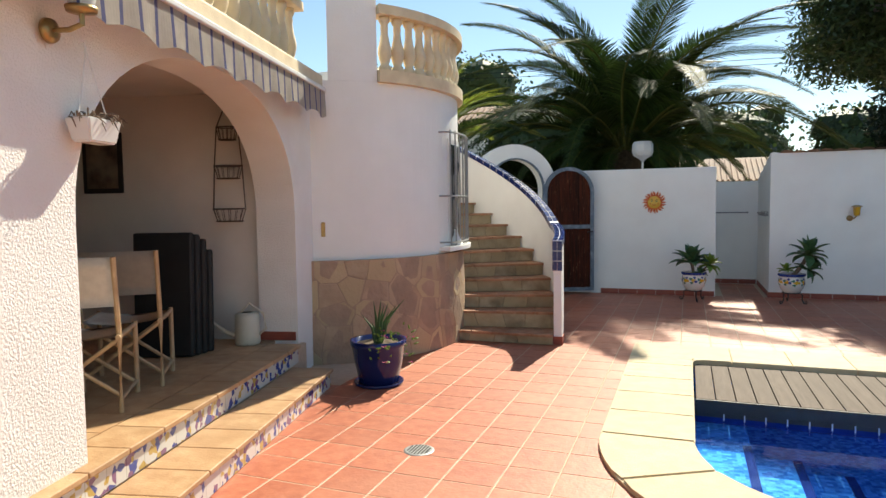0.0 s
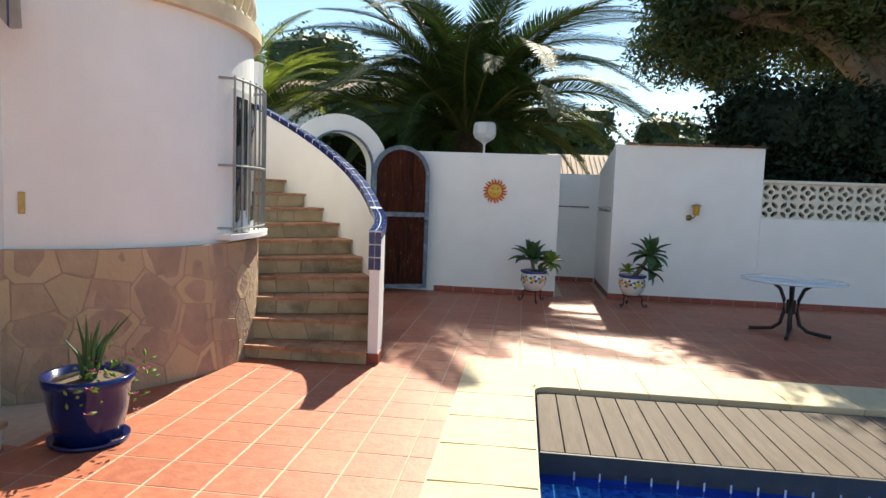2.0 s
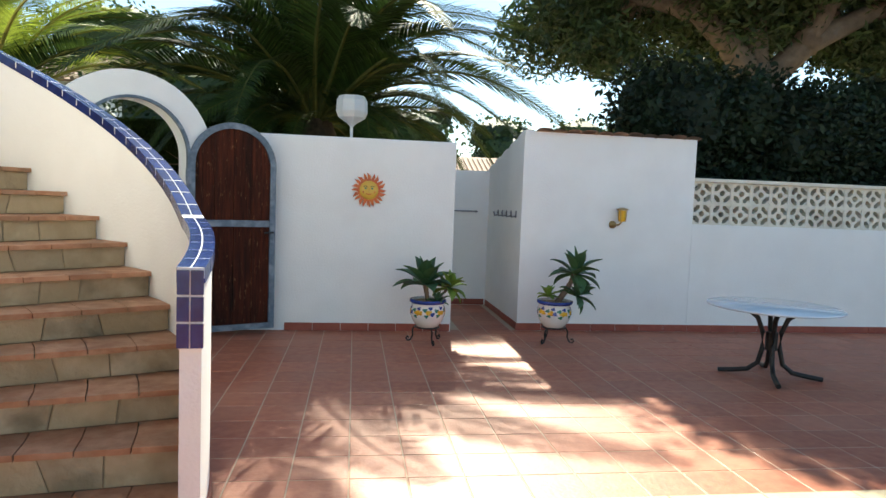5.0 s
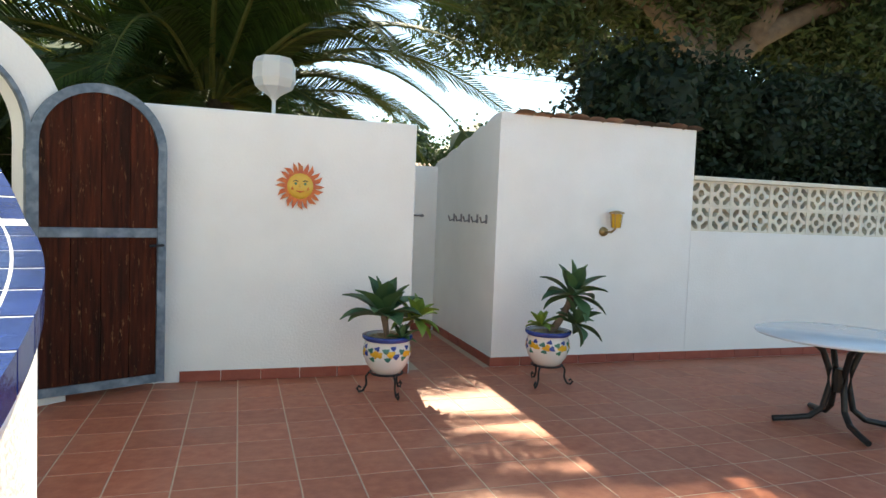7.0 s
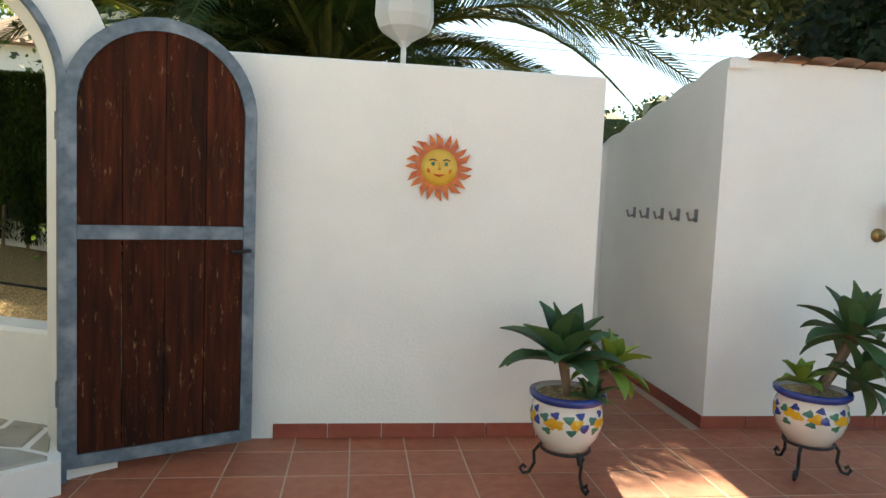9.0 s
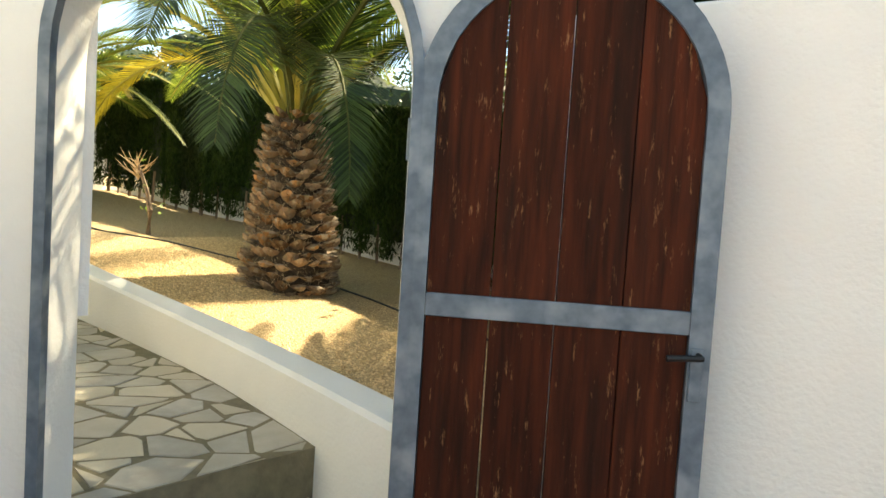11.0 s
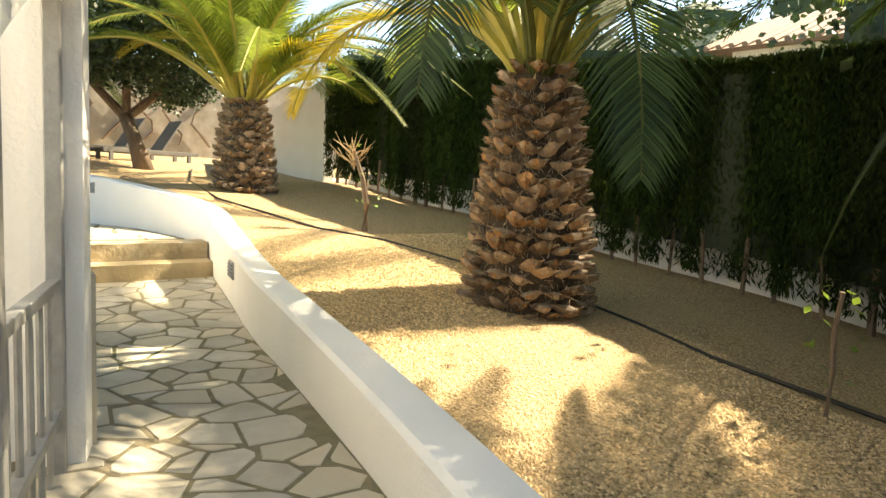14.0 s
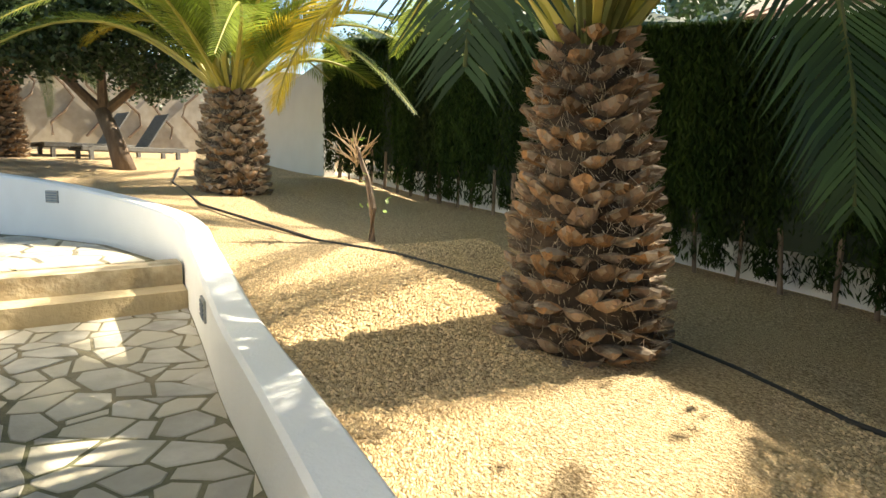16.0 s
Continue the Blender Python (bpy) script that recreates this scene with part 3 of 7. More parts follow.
def shards(seeds, gap, bound, rng, vary=0.0):
    """Irregular stones: the area nearest to each seed, less half a joint."""
    polys = []
    heft = {s: rng.uniform(0.0, vary) ** 2 for s in seeds}
    for i, s in enumerate(seeds):
        poly = list(bound)
        near = sorted(seeds, key=lambda q: (q[0] - s[0]) ** 2 + (q[1] - s[1]) ** 2)[1:22]
        for q in near:
            d = math.hypot(q[0] - s[0], q[1] - s[1])
            if d < 1e-6:
                continue
            u = ((q[0] - s[0]) / d, (q[1] - s[1]) / d)
            g = gap * rng.uniform(0.35, 0.75)
            half = d / 2 + (heft[s] - heft[q]) / (2 * d) - g
            tw = 3.0 * vary * math.sin(977.0 * (s[0] * q[0] + s[1] * q[1]))
            poly = clip(poly, (s[0] + u[0] * half, s[1] + u[1] * half), (u[0] - u[1] * tw, u[1] + u[0] * tw))
            if len(poly) < 3:
                break
        if len(poly) >= 3:
            polys.append((s, poly))
    return polys


def jitter_grid(x0, x1, y0, y1, step, rng, amount=0.42):
    pts = []
    ny = max(1, round((y1 - y0) / step))
    nx = max(1, round((x1 - x0) / step))
    for j in range(ny):
        for i in range(nx):
            pts.append((x0 + (i + 0.5 + (0.25 if j % 2 else -0.25) + rng.uniform(-amount, amount)) * (x1 - x0) / nx, y0 + (j + 0.5 + rng.uniform(-amount, amount)) * (y1 - y0) / ny))
    return pts


def slab(bm, poly, place, t, inset=0.012):
    """A stone with a worn edge: outline below, smaller outline on top. place maps (u, v, h) into space."""
    cx = sum(p[0] for p in poly) / len(poly)
    cy = sum(p[1] for p in poly) / len(poly)
    def ring(h, k):
        r = []
        for p in poly:
            d = max(1e-4, math.hypot(p[0] - cx, p[1] - cy))
            f = max(0.2, 1 - k / d)
            r.append(bm.verts.new(place(cx + (p[0] - cx) * f, cy + (p[1] - cy) * f, h)))
        return r
    a, b, c = ring(-0.02, 0), ring(t - inset * 0.6, 0), ring(t, inset)
    n = len(poly)
    for q, w in ((a, b), (b, c)):
        for i in range(n):
            bm.faces.new((q[i], q[(i + 1) % n], w[(i + 1) % n], w[i]))
    bm.faces.new(c)
    return bm


# ---- pool ----
PC = (0.9, 4.45)
pool_out = [(0.05, 6.76), (0.02, 4.45)] + [(PC[0] - 0.88 * math.cos(radians(a)), PC[1] - 0.88 * math.sin(radians(a))) for a in range(10, 91, 10)] + [(7.4, 3.57), (7.4, 6.76)]
mos = bpy.data.materials.new("blue_pool_mosaic")
mos.use_nodes = True
nt = mos.node_tree
bs = nt.nodes["Principled BSDF"]
bs.inputs["Roughness"].default_value = 0.9
bs.inputs["Specular IOR Level"].default_value = 0.05
geo = nt.nodes.new("ShaderNodeNewGeometry")
vor = nt.nodes.new("ShaderNodeTexVoronoi")
vor.distance = "CHEBYCHEV"
vor.inputs["Scale"].default_value = 32
vor.inputs["Randomness"].default_value = 0.15
nt.links.new(geo.outputs["Position"], vor.inputs["Vector"])
rp = nt.nodes.new("ShaderNodeValToRGB")
rp.color_ramp.elements[0].color, rp.color_ramp.elements[1].color = (0.016, 0.14, 0.50, 1), (0.10, 0.40, 0.84, 1)
sep = nt.nodes.new("ShaderNodeSeparateColor")
nt.links.new(vor.outputs["Color"], sep.inputs[0])
nt.links.new(sep.outputs[0], rp.inputs[0])
nt.links.new(rp.outputs[0], bs.inputs["Base Color"])
M["mosaic"] = mos
M["blue_matt"] = mat("dark_blue_mosaic", (0.008, 0.02, 0.12), (0.015, 0.035, 0.18), 0.9, spec=0.05, bump=0.0)
wat = M["water"].node_tree.nodes["Principled BSDF"]
for lk in list(M["water"].node_tree.links):
    if lk.to_socket.name == "Base Color":
        M["water"].node_tree.links.remove(lk)
wat.inputs["Base Color"].default_value = (0.55, 0.85, 1.0, 1)
wat.inputs["Transmission Weight"].default_value = 1.0
wat.inputs["IOR"].default_value = 1.33
wat.inputs["Roughness"].default_value = 0.0
for nd in M["water"].node_tree.nodes:
    if nd.type == "BUMP":
        nd.inputs["Strength"].default_value = 0.12
    if nd.type == "TEX_NOISE":
        nd.inputs["Scale"].default_value = 5

bm = bmesh.new()
top = [bm.verts.new((x, y, -0.01)) for x, y in pool_out]
bot = [bm.verts.new((x, y, -1.35)) for x, y in pool_out]
n = len(top)
for i in range(n):
    bm.faces.new((top[i], top[(i + 1) % n], bot[(i + 1) % n], bot[i]))
bm.faces.new(bot[::-1])
pool = tagged(ob_from("pool_basin", bm, M["mosaic"], recalc=False), "swimming pool lined with blue glass mosaic", "pool", "", "structure")
for x0, x1, y1, zt in ((0.05, 0.44, 6.6, -0.40), (0.44, 0.76, 5.26, -0.58), (0.76, 1.08, 5.26, -0.76), (1.08, 1.40, 5.26, -0.94)):
    st = part("pool_step", bm_box((x0, 3.62, -1.34), (x1, y1, zt), 0.01), M["mosaic"], pool)
    part("step_edge", bm_box((x1 - 0.055, 3.64, zt + 0.001), (x1 + 0.004, min(y1, 5.27), zt + 0.006)), M["blue_matt"], pool, "dark blue step edge")
bm = bmesh.new()
for i in range(30):
    x = 0.10 + i * 0.245
    box(bm, (x, 6.752, -0.16), (x + 0.24, 6.758, -0.02))
part("tile_band", bm, M["blue"], pool, "dark blue band of tiles at the waterline")
bm = bmesh.new()
bm.faces.new([bm.verts.new((x, y, -0.17)) for x, y in pool_out])
water = setting("water", bm, M["water"], "clear blue swimming pool water", "water")
water.visible_shadow = False

coping = thing("pool_coping", "cream cast stone coping round the pool", "coping", kind="structure")


def stone_ring(r0, r1, a0, a1, z0, z1):
    ang = [radians(a0 + (a1 - a0) * i / 6) for i in range(7)]
    ring = [(PC[0] + r1 * math.cos(a), PC[1] + r1 * math.sin(a)) for a in ang] + [(PC[0] + r0 * math.cos(a), PC[1] + r0 * math.sin(a)) for a in ang[::-1]]
    bm = prism(bmesh.new(), ring, z0, z1)
    bmesh.ops.bevel(bm, geom=[e for e in bm.edges if all(v.co.z > z1 - 1e-4 for v in e.verts)], offset=0.012, segments=2, affect="EDGES")
    return bm


def stone_slab(pts):
    """One coping stone from its outline, its upper edges rounded."""
    bm = prism(bmesh.new(), pts, -0.03, 0.03)
    bmesh.ops.bevel(bm, geom=[e for e in bm.edges if all(v.co.z > 0.0299 for v in e.verts)], offset=0.009, segments=2, affect="EDGES")
    return bm


y = 4.452
for ln in (0.5, 0.5, 0.48, 0.5, 0.26):
    part("coping_stone", stone_slab([(-0.515, y), (0.057, y + 0.008), (0.057, y + ln - 0.001 + 0.006), (-0.2, y + ln + 0.006), (-0.515, y + ln - 0.001)]), M["coping"], coping)
    y += ln + 0.0005
FIL = 0.09
corner = [(-0.515, y + 0.001), (0.057, y + 0.008), (0.057, 6.715 - FIL)] + [(0.057 + FIL - FIL * math.cos(radians(a)), 6.715 - FIL + FIL * math.sin(radians(a))) for a in range(15, 91, 15)] + [(0.40, 6.715), (0.40, 7.345), (-0.515, 7.345)]
part("coping_stone", stone_slab(corner), M["coping"], coping)
x = 0.4015
while x < 7.6:
    part("coping_stone", bm_box((x, 6.715, -0.03), (x + 0.4985, 7.345, 0.03), 0.009), M["coping"], coping)
    x += 0.5
for i in range(3):
    part("coping_stone", stone_ring(0.845, 1.415, 180 + i * 30 + 0.06, 180 + (i + 1) * 30 - 0.06, -0.03, 0.03), M["coping"], coping)
x = 0.901
while x < 7.6:
    part("coping_stone", bm_box((x, 3.035, -0.03), (x + 0.4985, 3.605, 0.03), 0.009), M["coping"], coping)
    x += 0.5

deck = thing("pool_deck", "brown composite deck laid over the end of the pool", "decking", kind="structure")
db = None
x, i = 0.075, 0
while x < 7.35:
    if db is None:
        db = part("board", bm_box((0, 5.56, -0.045), (0.138, 6.70, -0.012), 0.004), M["deck"], deck)
        db.location.x = x
    else:
        share("board", db.data, deck, Matrix.Translation((x, 0, 0)))
    x += 0.145
part("fascia", bm_box((0.07, 5.535, -0.112), (7.38, 5.557, -0.014), 0.003), M["deck_dark"], deck, "dark brown fascia board")
part("joist", bm_box((0.07, 5.56, -0.15), (7.38, 5.62, -0.05)), M["deck_dark"], deck)
part("waterline_tiles", bm_box((0.07, 5.560, -0.26), (7.38, 5.575, -0.151)), M["blue_matt"], deck, "dark blue tiles at the waterline")
# short white ticks below the fascia, at the pitch of the deck boards
x = 0.27
while x < 7.3:
    part("tile_joint", bm_box((x, 5.5525, -0.168), (x + 0.009, 5.5595, -0.118)), M["white_joint"], deck, "white upright tick at the waterline")
    x += 0.145

# ---- stair treads, tile coping, stone cladding ----
rng = random.Random(3)
for k in range(16):
    a0, a1 = step_angle(k), step_angle(k + 1) + 0.8
    z = step_z(k)
    for i in range(5):
        r0, r1 = 1.53 + 0.225 * i, 1.53 + 0.225 * (i + 1) - 0.006
        part("tread_tile", arc_wall(bmesh.new(), C, r0, min(r1, 2.655) if i < 4 else 2.655, a0 - (0.4 if k else 0.8), a1, z - 0.028, z, 2), M["tread"], stairs)
    if k < 12:
        seeds = jitter_grid(1.55, 2.62, 0, 0.13, 0.25, rng, 0.3)
        z0 = (step_z(k - 1) if k else 0.0)
        h = z - 0.03 - z0
        bound = [(1.55, 0.004), (2.655, 0.004), (2.655, h), (1.55, h)]
        am = radians(a0 + 0.5)
        for s, poly in shards([(u, v * h / 0.13) for u, v in seeds], 0.005, bound, rng, 0.08):
            bm = slab(bmesh.new(), poly, lambda u, v, hh: (C[0] + u * math.cos(am) + hh * math.sin(am), C[1] + u * math.sin(am) - hh * math.cos(am), z0 + v), 0.008, 0.006)
            part("riser_stone", bm, M["riser"], stairs)

wing = thing("tile_coping", "dark blue glazed tiles with white joints capping the stair wall", "tile coping", kind="structure")
part("joint_bed", arc_wall(bmesh.new(), C, 2.6495, 2.7555, 2.45, 131, lambda a: coping_z(a) - 0.03, lambda a: coping_z(a) + 0.0125, 70), M["white_joint"], wing)
part("joint_bed", arc_wall(bmesh.new(), C, 2.655, 2.75, 2.35, 2.62, 0.80, 1.13, 2), M["white_joint"], wing)
a = 2.5
while a < 128:
    for r0, r1 in ((2.648, 2.699), (2.705, 2.757)):
        part("glazed_tile", arc_wall(bmesh.new(), C, r0, r1, a, a + 2.85, lambda q: coping_z(q) - 0.05, lambda q: coping_z(q) + 0.014, 2), M["blue"], wing)
    a += 3.05
for j in range(3):
    for r0, r1 in ((2.652, 2.699), (2.705, 2.753)):
        part("glazed_tile", arc_wall(bmesh.new(), C, r0, r1, 2.2, 2.5, 0.805 + 0.108 * j, 0.903 + 0.108 * j, 1), M["blue"], wing)
part("skirting_tile", arc_wall(bmesh.new(), C, 2.652, 2.757, 2.3, 12, 0.0, 0.09, 3), M["skirt"], wing, "red clay skirting tile")

rng = random.Random(11)
RB = 1.57
L0, L1 = radians(-74) * RB, radians(36) * RB
seeds = []
for j in range(5):
    u = L0 + rng.uniform(0, 0.2)
    while u < L1:
        seeds.append((u, 0.1 + 0.2 * j + rng.uniform(-0.05, 0.05)))
        u += rng.uniform(0.18, 0.42)


def flare(v):
    return 0.02 + 0.02 * (1 - v)


for s, poly in shards(seeds, 0.006, [(L0, 0.0), (L1, 0.0), (L1, 1.0), (L0, 1.0)], rng, 0.05):
    up = rng.uniform(0.001, 0.007)
    bm = slab(bmesh.new(), poly, lambda u, v, h: (C[0] + (RB + flare(v) + h) * math.cos(u / RB), C[1] + (RB + flare(v) + h) * math.sin(u / RB), v), up, 0.006)
    part("stone", bm, M["stone"], stone_base)
bm = bmesh.new()
rows = []
for i in range(41):
    u = (L0 + (L1 - L0) * i / 40) / RB
    rows.append([bm.verts.new((C[0] + (RB + flare(v)) * math.cos(u), C[1] + (RB + flare(v)) * math.sin(u), v)) for v in (0, 0.2, 0.4, 0.6, 0.8, 1.0)])
for q, r in zip(rows, rows[1:]):
    for k in range(5):
        bm.faces.new((q[k], r[k], r[k + 1], q[k + 1]))
part("mortar", bm, M["stone_joint"], stone_base)

# ---- window grille on the tower ----
gr = thing("window_grille", "grey iron grille bowed out before the tower window", "window grille")
RG = 1.645
for i in range(8):
    a = radians(-8.5 + 30 * i / 7)
    x, y = C[0] + RG * math.cos(a), C[1] + RG * math.sin(a)
    part("bar", tube(bmesh.new(), [(x, y, 1.09), (x, y, 2.32)], 0.009, 6), M["grille"], gr)
for z in (1.12, 1.62, 2.30):
    pts = [(C[0] + (1.52 if i in (0, 12) else RG) * math.cos(radians(-10.5 + 34 * i / 12)), C[1] + (1.52 if i in (0, 12) else RG) * math.sin(radians(-10.5 + 34 * i / 12)), z) for i in range(13)]
    part("band", tube(bmesh.new(), pts, 0.011, 6), M["grille"], gr)
setting("window_sill", arc_wall(bmesh.new(), C, 1.50, 1.675, -11, 24, 1.03, 1.075, 10), M["stucco"], "white window sill on the tower", "sill")
w1 = setting("window_1", arc_wall(bmesh.new(), C, 1.52, 1.548, -3, 20, 1.1, 2.25, 8), M["white_pipe"], "white window of the tower behind a grille", "window")
part("pane", arc_wall(bmesh.new(), C, 1.549, 1.553, -1.5, 7.2, 1.16, 2.19, 6), M["dark_glass"], w1)
part("pane", arc_wall(bmesh.new(), C, 1.549, 1.553, 9.2, 18.5, 1.16, 2.19, 6), M["dark_glass"], w1)
jug = thing("glass_jug", "small clear glass jug on the window sill", "jug")
part("body", lathe(bmesh.new(), [(0.0, 0), (0.05, 0.005), (0.06, 0.06), (0.03, 0.11), (0.022, 0.16), (0.026, 0.18)], 14), M["glass_white"], jug, smooth=True)
jug.matrix_world = pose(C[0] + 1.595 * math.cos(radians(0)), C[1] + 1.595 * math.sin(radians(0)), 1.076)

# ---- balustrades and terrace ----
bal_me = None
PROF = [(0.0, 0), (0.062, 0), (0.062, 0.05), (0.04, 0.07), (0.05, 0.10), (0.068, 0.17), (0.066, 0.22), (0.045, 0.31), (0.034, 0.39), (0.04, 0.42), (0.034, 0.45), (0.055, 0.49), (0.055, 0.53), (0.0, 0.53)]


def baluster(parent, x, y, z):
    global bal_me
    if bal_me is None:
        ob = part("baluster", lathe(bmesh.new(), PROF, 14), M["balustrade"], parent, smooth=True)
        bal_me = ob.data
        ob.location = (x, y, z)
    else:
        share("baluster", bal_me, parent, Matrix.Translation((x, y, z)))


bt = thing("balustrade", "curved cream cast stone balustrade of the roof terrace", "balustrade", group="terrace balustrades")
part("base", arc_wall(bmesh.new(), C, 1.36, 1.60, -40.8, 60, 2.722, 2.84, 40), M["balustrade"], bt)
part("rail", arc_wall(bmesh.new(), C, 1.38, 1.60, -40.8, 60, 3.37, 3.46, 40), M["balustrade"], bt)
for i in range(17):
    a = radians(-37 + i * 5.6)
    baluster(bt, C[0] + 1.49 * math.cos(a), C[1] + 1.49 * math.sin(a), 2.84)
bt2 = thing("balustrade", "straight cream cast stone balustrade above the porch", "balustrade", group="terrace balustrades")
bm = bm_box((-5.5, -0.30, 2.752), (0.62, -0.04, 2.85), 0.01)
bm.transform(FM)
part("base", bm, M["balustrade"], bt2)
bm = bm_box((-5.5, -0.28, 3.38), (0.62, -0.06, 3.47), 0.01)
bm.transform(FM)
part("rail", bm, M["balustrade"], bt2)
for i in range(28):
    p = FM @ Vector((0.50 - i * 0.2, -0.17, 2.85))
    baluster(bt2, p.x, p.y, p.z)
bm = arc_wall(bmesh.new(), C, 1.18, 1.534, -59, -41, 2.722, 4.4, 8)
setting("wall_pillar", bm, M["stucco"], "white rendered pillar of the roof terrace", "pillar")
bm = prism(bmesh.new(), [(C[0] + 1.34 * math.cos(radians(a)), C[1] + 1.34 * math.sin(radians(a))) for a in range(0, 360, 15)], 2.6, 2.715)
setting("floor_terrace", bm, M["porch_tile"], "tiled roof terrace", "floor")

# ---- porch steps ----
st = thing("porch_steps", "two porch steps of ochre clay tile with patterned riser tiles", "steps", kind="structure")


def fbox(lo, hi, bevel=0.0):
    bm = bm_box(lo, hi, bevel)
    bm.transform(FM)
    return bm


part("step_base", fbox((-7.0, 0.06, -0.05), (-0.26, 0.39, 0.125)), M["grout"], st)
pat = bpy.data.materials.new("patterned_riser_tile")
pat.use_nodes = True
nt = pat.node_tree
bs = nt.nodes["Principled BSDF"]
bs.inputs["Roughness"].default_value = 0.25
tc = nt.nodes.new("ShaderNodeNewGeometry")
v1 = nt.nodes.new("ShaderNodeTexVoronoi")
v1.inputs["Scale"].default_value = 26
nt.links.new(tc.outputs["Position"], v1.inputs["Vector"])
rp = nt.nodes.new("ShaderNodeValToRGB")
rp.color_ramp.interpolation = "CONSTANT"
els = rp.color_ramp.elements
els[0].position, els[0].color = 0.0, (0.05, 0.07, 0.28, 1)
els[1].position, els[1].color = 0.25, (0.62, 0.60, 0.56, 1)
for p, c in ((0.6, (0.50, 0.34, 0.10, 1)), (0.72, (0.62, 0.60, 0.56, 1)), (0.88, (0.22, 0.10, 0.20, 1))):
    e = els.new(p)
    e.color = c
sc = nt.nodes.new("ShaderNodeSeparateColor")
nt.links.new(v1.outputs["Color"], sc.inputs[0])
nt.links.new(sc.outputs[1], rp.inputs[0])
nt.links.new(rp.outputs[0], bs.inputs["Base Color"])
M["pattern"] = pat
for i in range(44):
    s0 = -0.27 - 0.152 * (i + 1)
    part("riser_tile", fbox((s0, 0.391, 0.004), (s0 + 0.149, 0.399, 0.124)), M["pattern"], st)
    part("riser_tile", fbox((s0 + 0.16, 0.052, 0.165), (s0 + 0.309, 0.060, 0.288)), M["pattern"], st)
for i in range(23):
    s0 = -0.25 - 0.305 * (i + 1)
    part("tread_tile", fbox((s0, 0.055, 0.126), (s0 + 0.30, 0.42, 0.155), 0.006), M["porch_tile"], st)
    part("nosing", fbox((s0 + 0.15, -0.21, 0.291), (s0 + 0.45, 0.085, 0.322), 0.006), M["porch_tile"], st)
for i in range(22):
    for j in range(10):
        s0, n0 = 0.10 - 0.305 * (i + 1), -0.52 - 0.305 * j
        part("porch_tile", fbox((s0, n0, 0.291), (s0 + 0.3, n0 + 0.3, 0.318)), M["porch_tile"], porch_floor)
part("skirting", fbox((-0.2, -0.37, 0.322), (0.056, -0.362, 0.40)), M["skirt"], st)
part("skirting", fbox((0.05, -0.36, 0.322), (0.062, -0.02, 0.40)), M["skirt"], st)

# ---- awning ----
aw = thing("awning", "retracted awning with a scalloped blue-striped cream valance", "awning")
part("cassette", fbox((-4.5, 0.004, 2.60), (0.34, 0.20, 2.72), 0.02), M["balustrade"], aw, "cream awning hood")
part("front_bar", fbox((-4.5, 0.19, 2.56), (0.33, 0.235, 2.60), 0.008), M["white_pipe"], aw, "white front bar")
part("arm", fbox((-4.4, 0.03, 2.52), (0.28, 0.09, 2.56), 0.008), M["deck_dark"], aw, "dark folded arm")
s0 = -4.5
i = 0
while s0 < 0.28:
    w = 0.115 if i % 2 == 0 else 0.028
    bm = bmesh.new()
    n = 5
    vt, vb = [], []
    for k in range(n + 1):
        s = s0 + w * k / n
        zb = 2.315 + 0.045 * abs(math.sin(math.pi * (s + 4.5) / 0.43))
        wave = 0.222 + 0.006 * math.sin(s * 22)
        vt.append(bm.verts.new((s, 0.215, 2.565)))
        vb.append(bm.verts.new((s, wave, zb)))
    for k in range(n):
        bm.faces.new((vt[k], vt[k + 1], vb[k + 1], vb[k]))
    bmesh.ops.solidify(bm, geom=bm.faces[:], thickness=0.003)
    bm.transform(FM)
    part("valance_stripe", bm, M["awning"] if i % 2 == 0 else M["awning_blue"], aw)
    s0 += w
    i += 1

# ---- things of the porch ----
wl = thing("wall_lamp", "aged brass wall lamp beside the porch arch", "lamp")
part("backplate", lathe(bmesh.new(), [(0, 0), (0.055, 0), (0.05, 0.02), (0.02, 0.03), (0, 0.03)], 20), M["brass"], wl, smooth=True).matrix_local = pose(0, 0, 0, 90, 0, 0)
part("arm", tube(bmesh.new(), [(0, -0.02, 0), (0, -0.1, 0.0), (0, -0.16, 0.02), (0, -0.16, 0.07)], 0.012, 8), M["brass"], wl)
part("cup", lathe(bmesh.new(), [(0, 0.06), (0.06, 0.07), (0.065, 0.09), (0.0, 0.09)], 20, (0, -0.16, 0)), M["brass"], wl, smooth=True)
part("shade", lathe(bmesh.new(), [(0.05, 0.09), (0.06, 0.15), (0.055, 0.2), (0.03, 0.22)], 20, (0, -0.16, 0)), M["frosted"], wl, "frosted glass shade", smooth=True)
wl.matrix_world = FM @ pose(-2.89, 0.03, 2.27, 0, 0, 180)
hp = thing("hanging_planter", "white hanging planter with dry plants by the arch", "planter")
bm = bmesh.new()
ring = []
for z, w, d in ((0.0, 0.12, 0.06), (0.14, 0.15, 0.08)):
    ring.append([bm.verts.new((x * w, y * d, z)) for x, y in ((-1, -1), (1, -1), (1, 1), (-1, 1))])
bm.faces.new(ring[0][::-1])
for k in range(4):
    bm.faces.new((ring[0][k], ring[0][(k + 1) % 4], ring[1][(k + 1) % 4], ring[1][k]))
bm.faces.new([v for v in ring[1]])
bmesh.ops.bevel(bm, geom=bm.edges[:], offset=0.01, segments=2, affect="EDGES")
part("trough", bm, M["ceramic"], hp)
for sx in (-0.13, 0.13):
    part("chain", tube(bmesh.new(), [(sx, 0, 0.14), (0, -0.03, 0.55)], 0.004, 5), M["white_pipe"], hp)
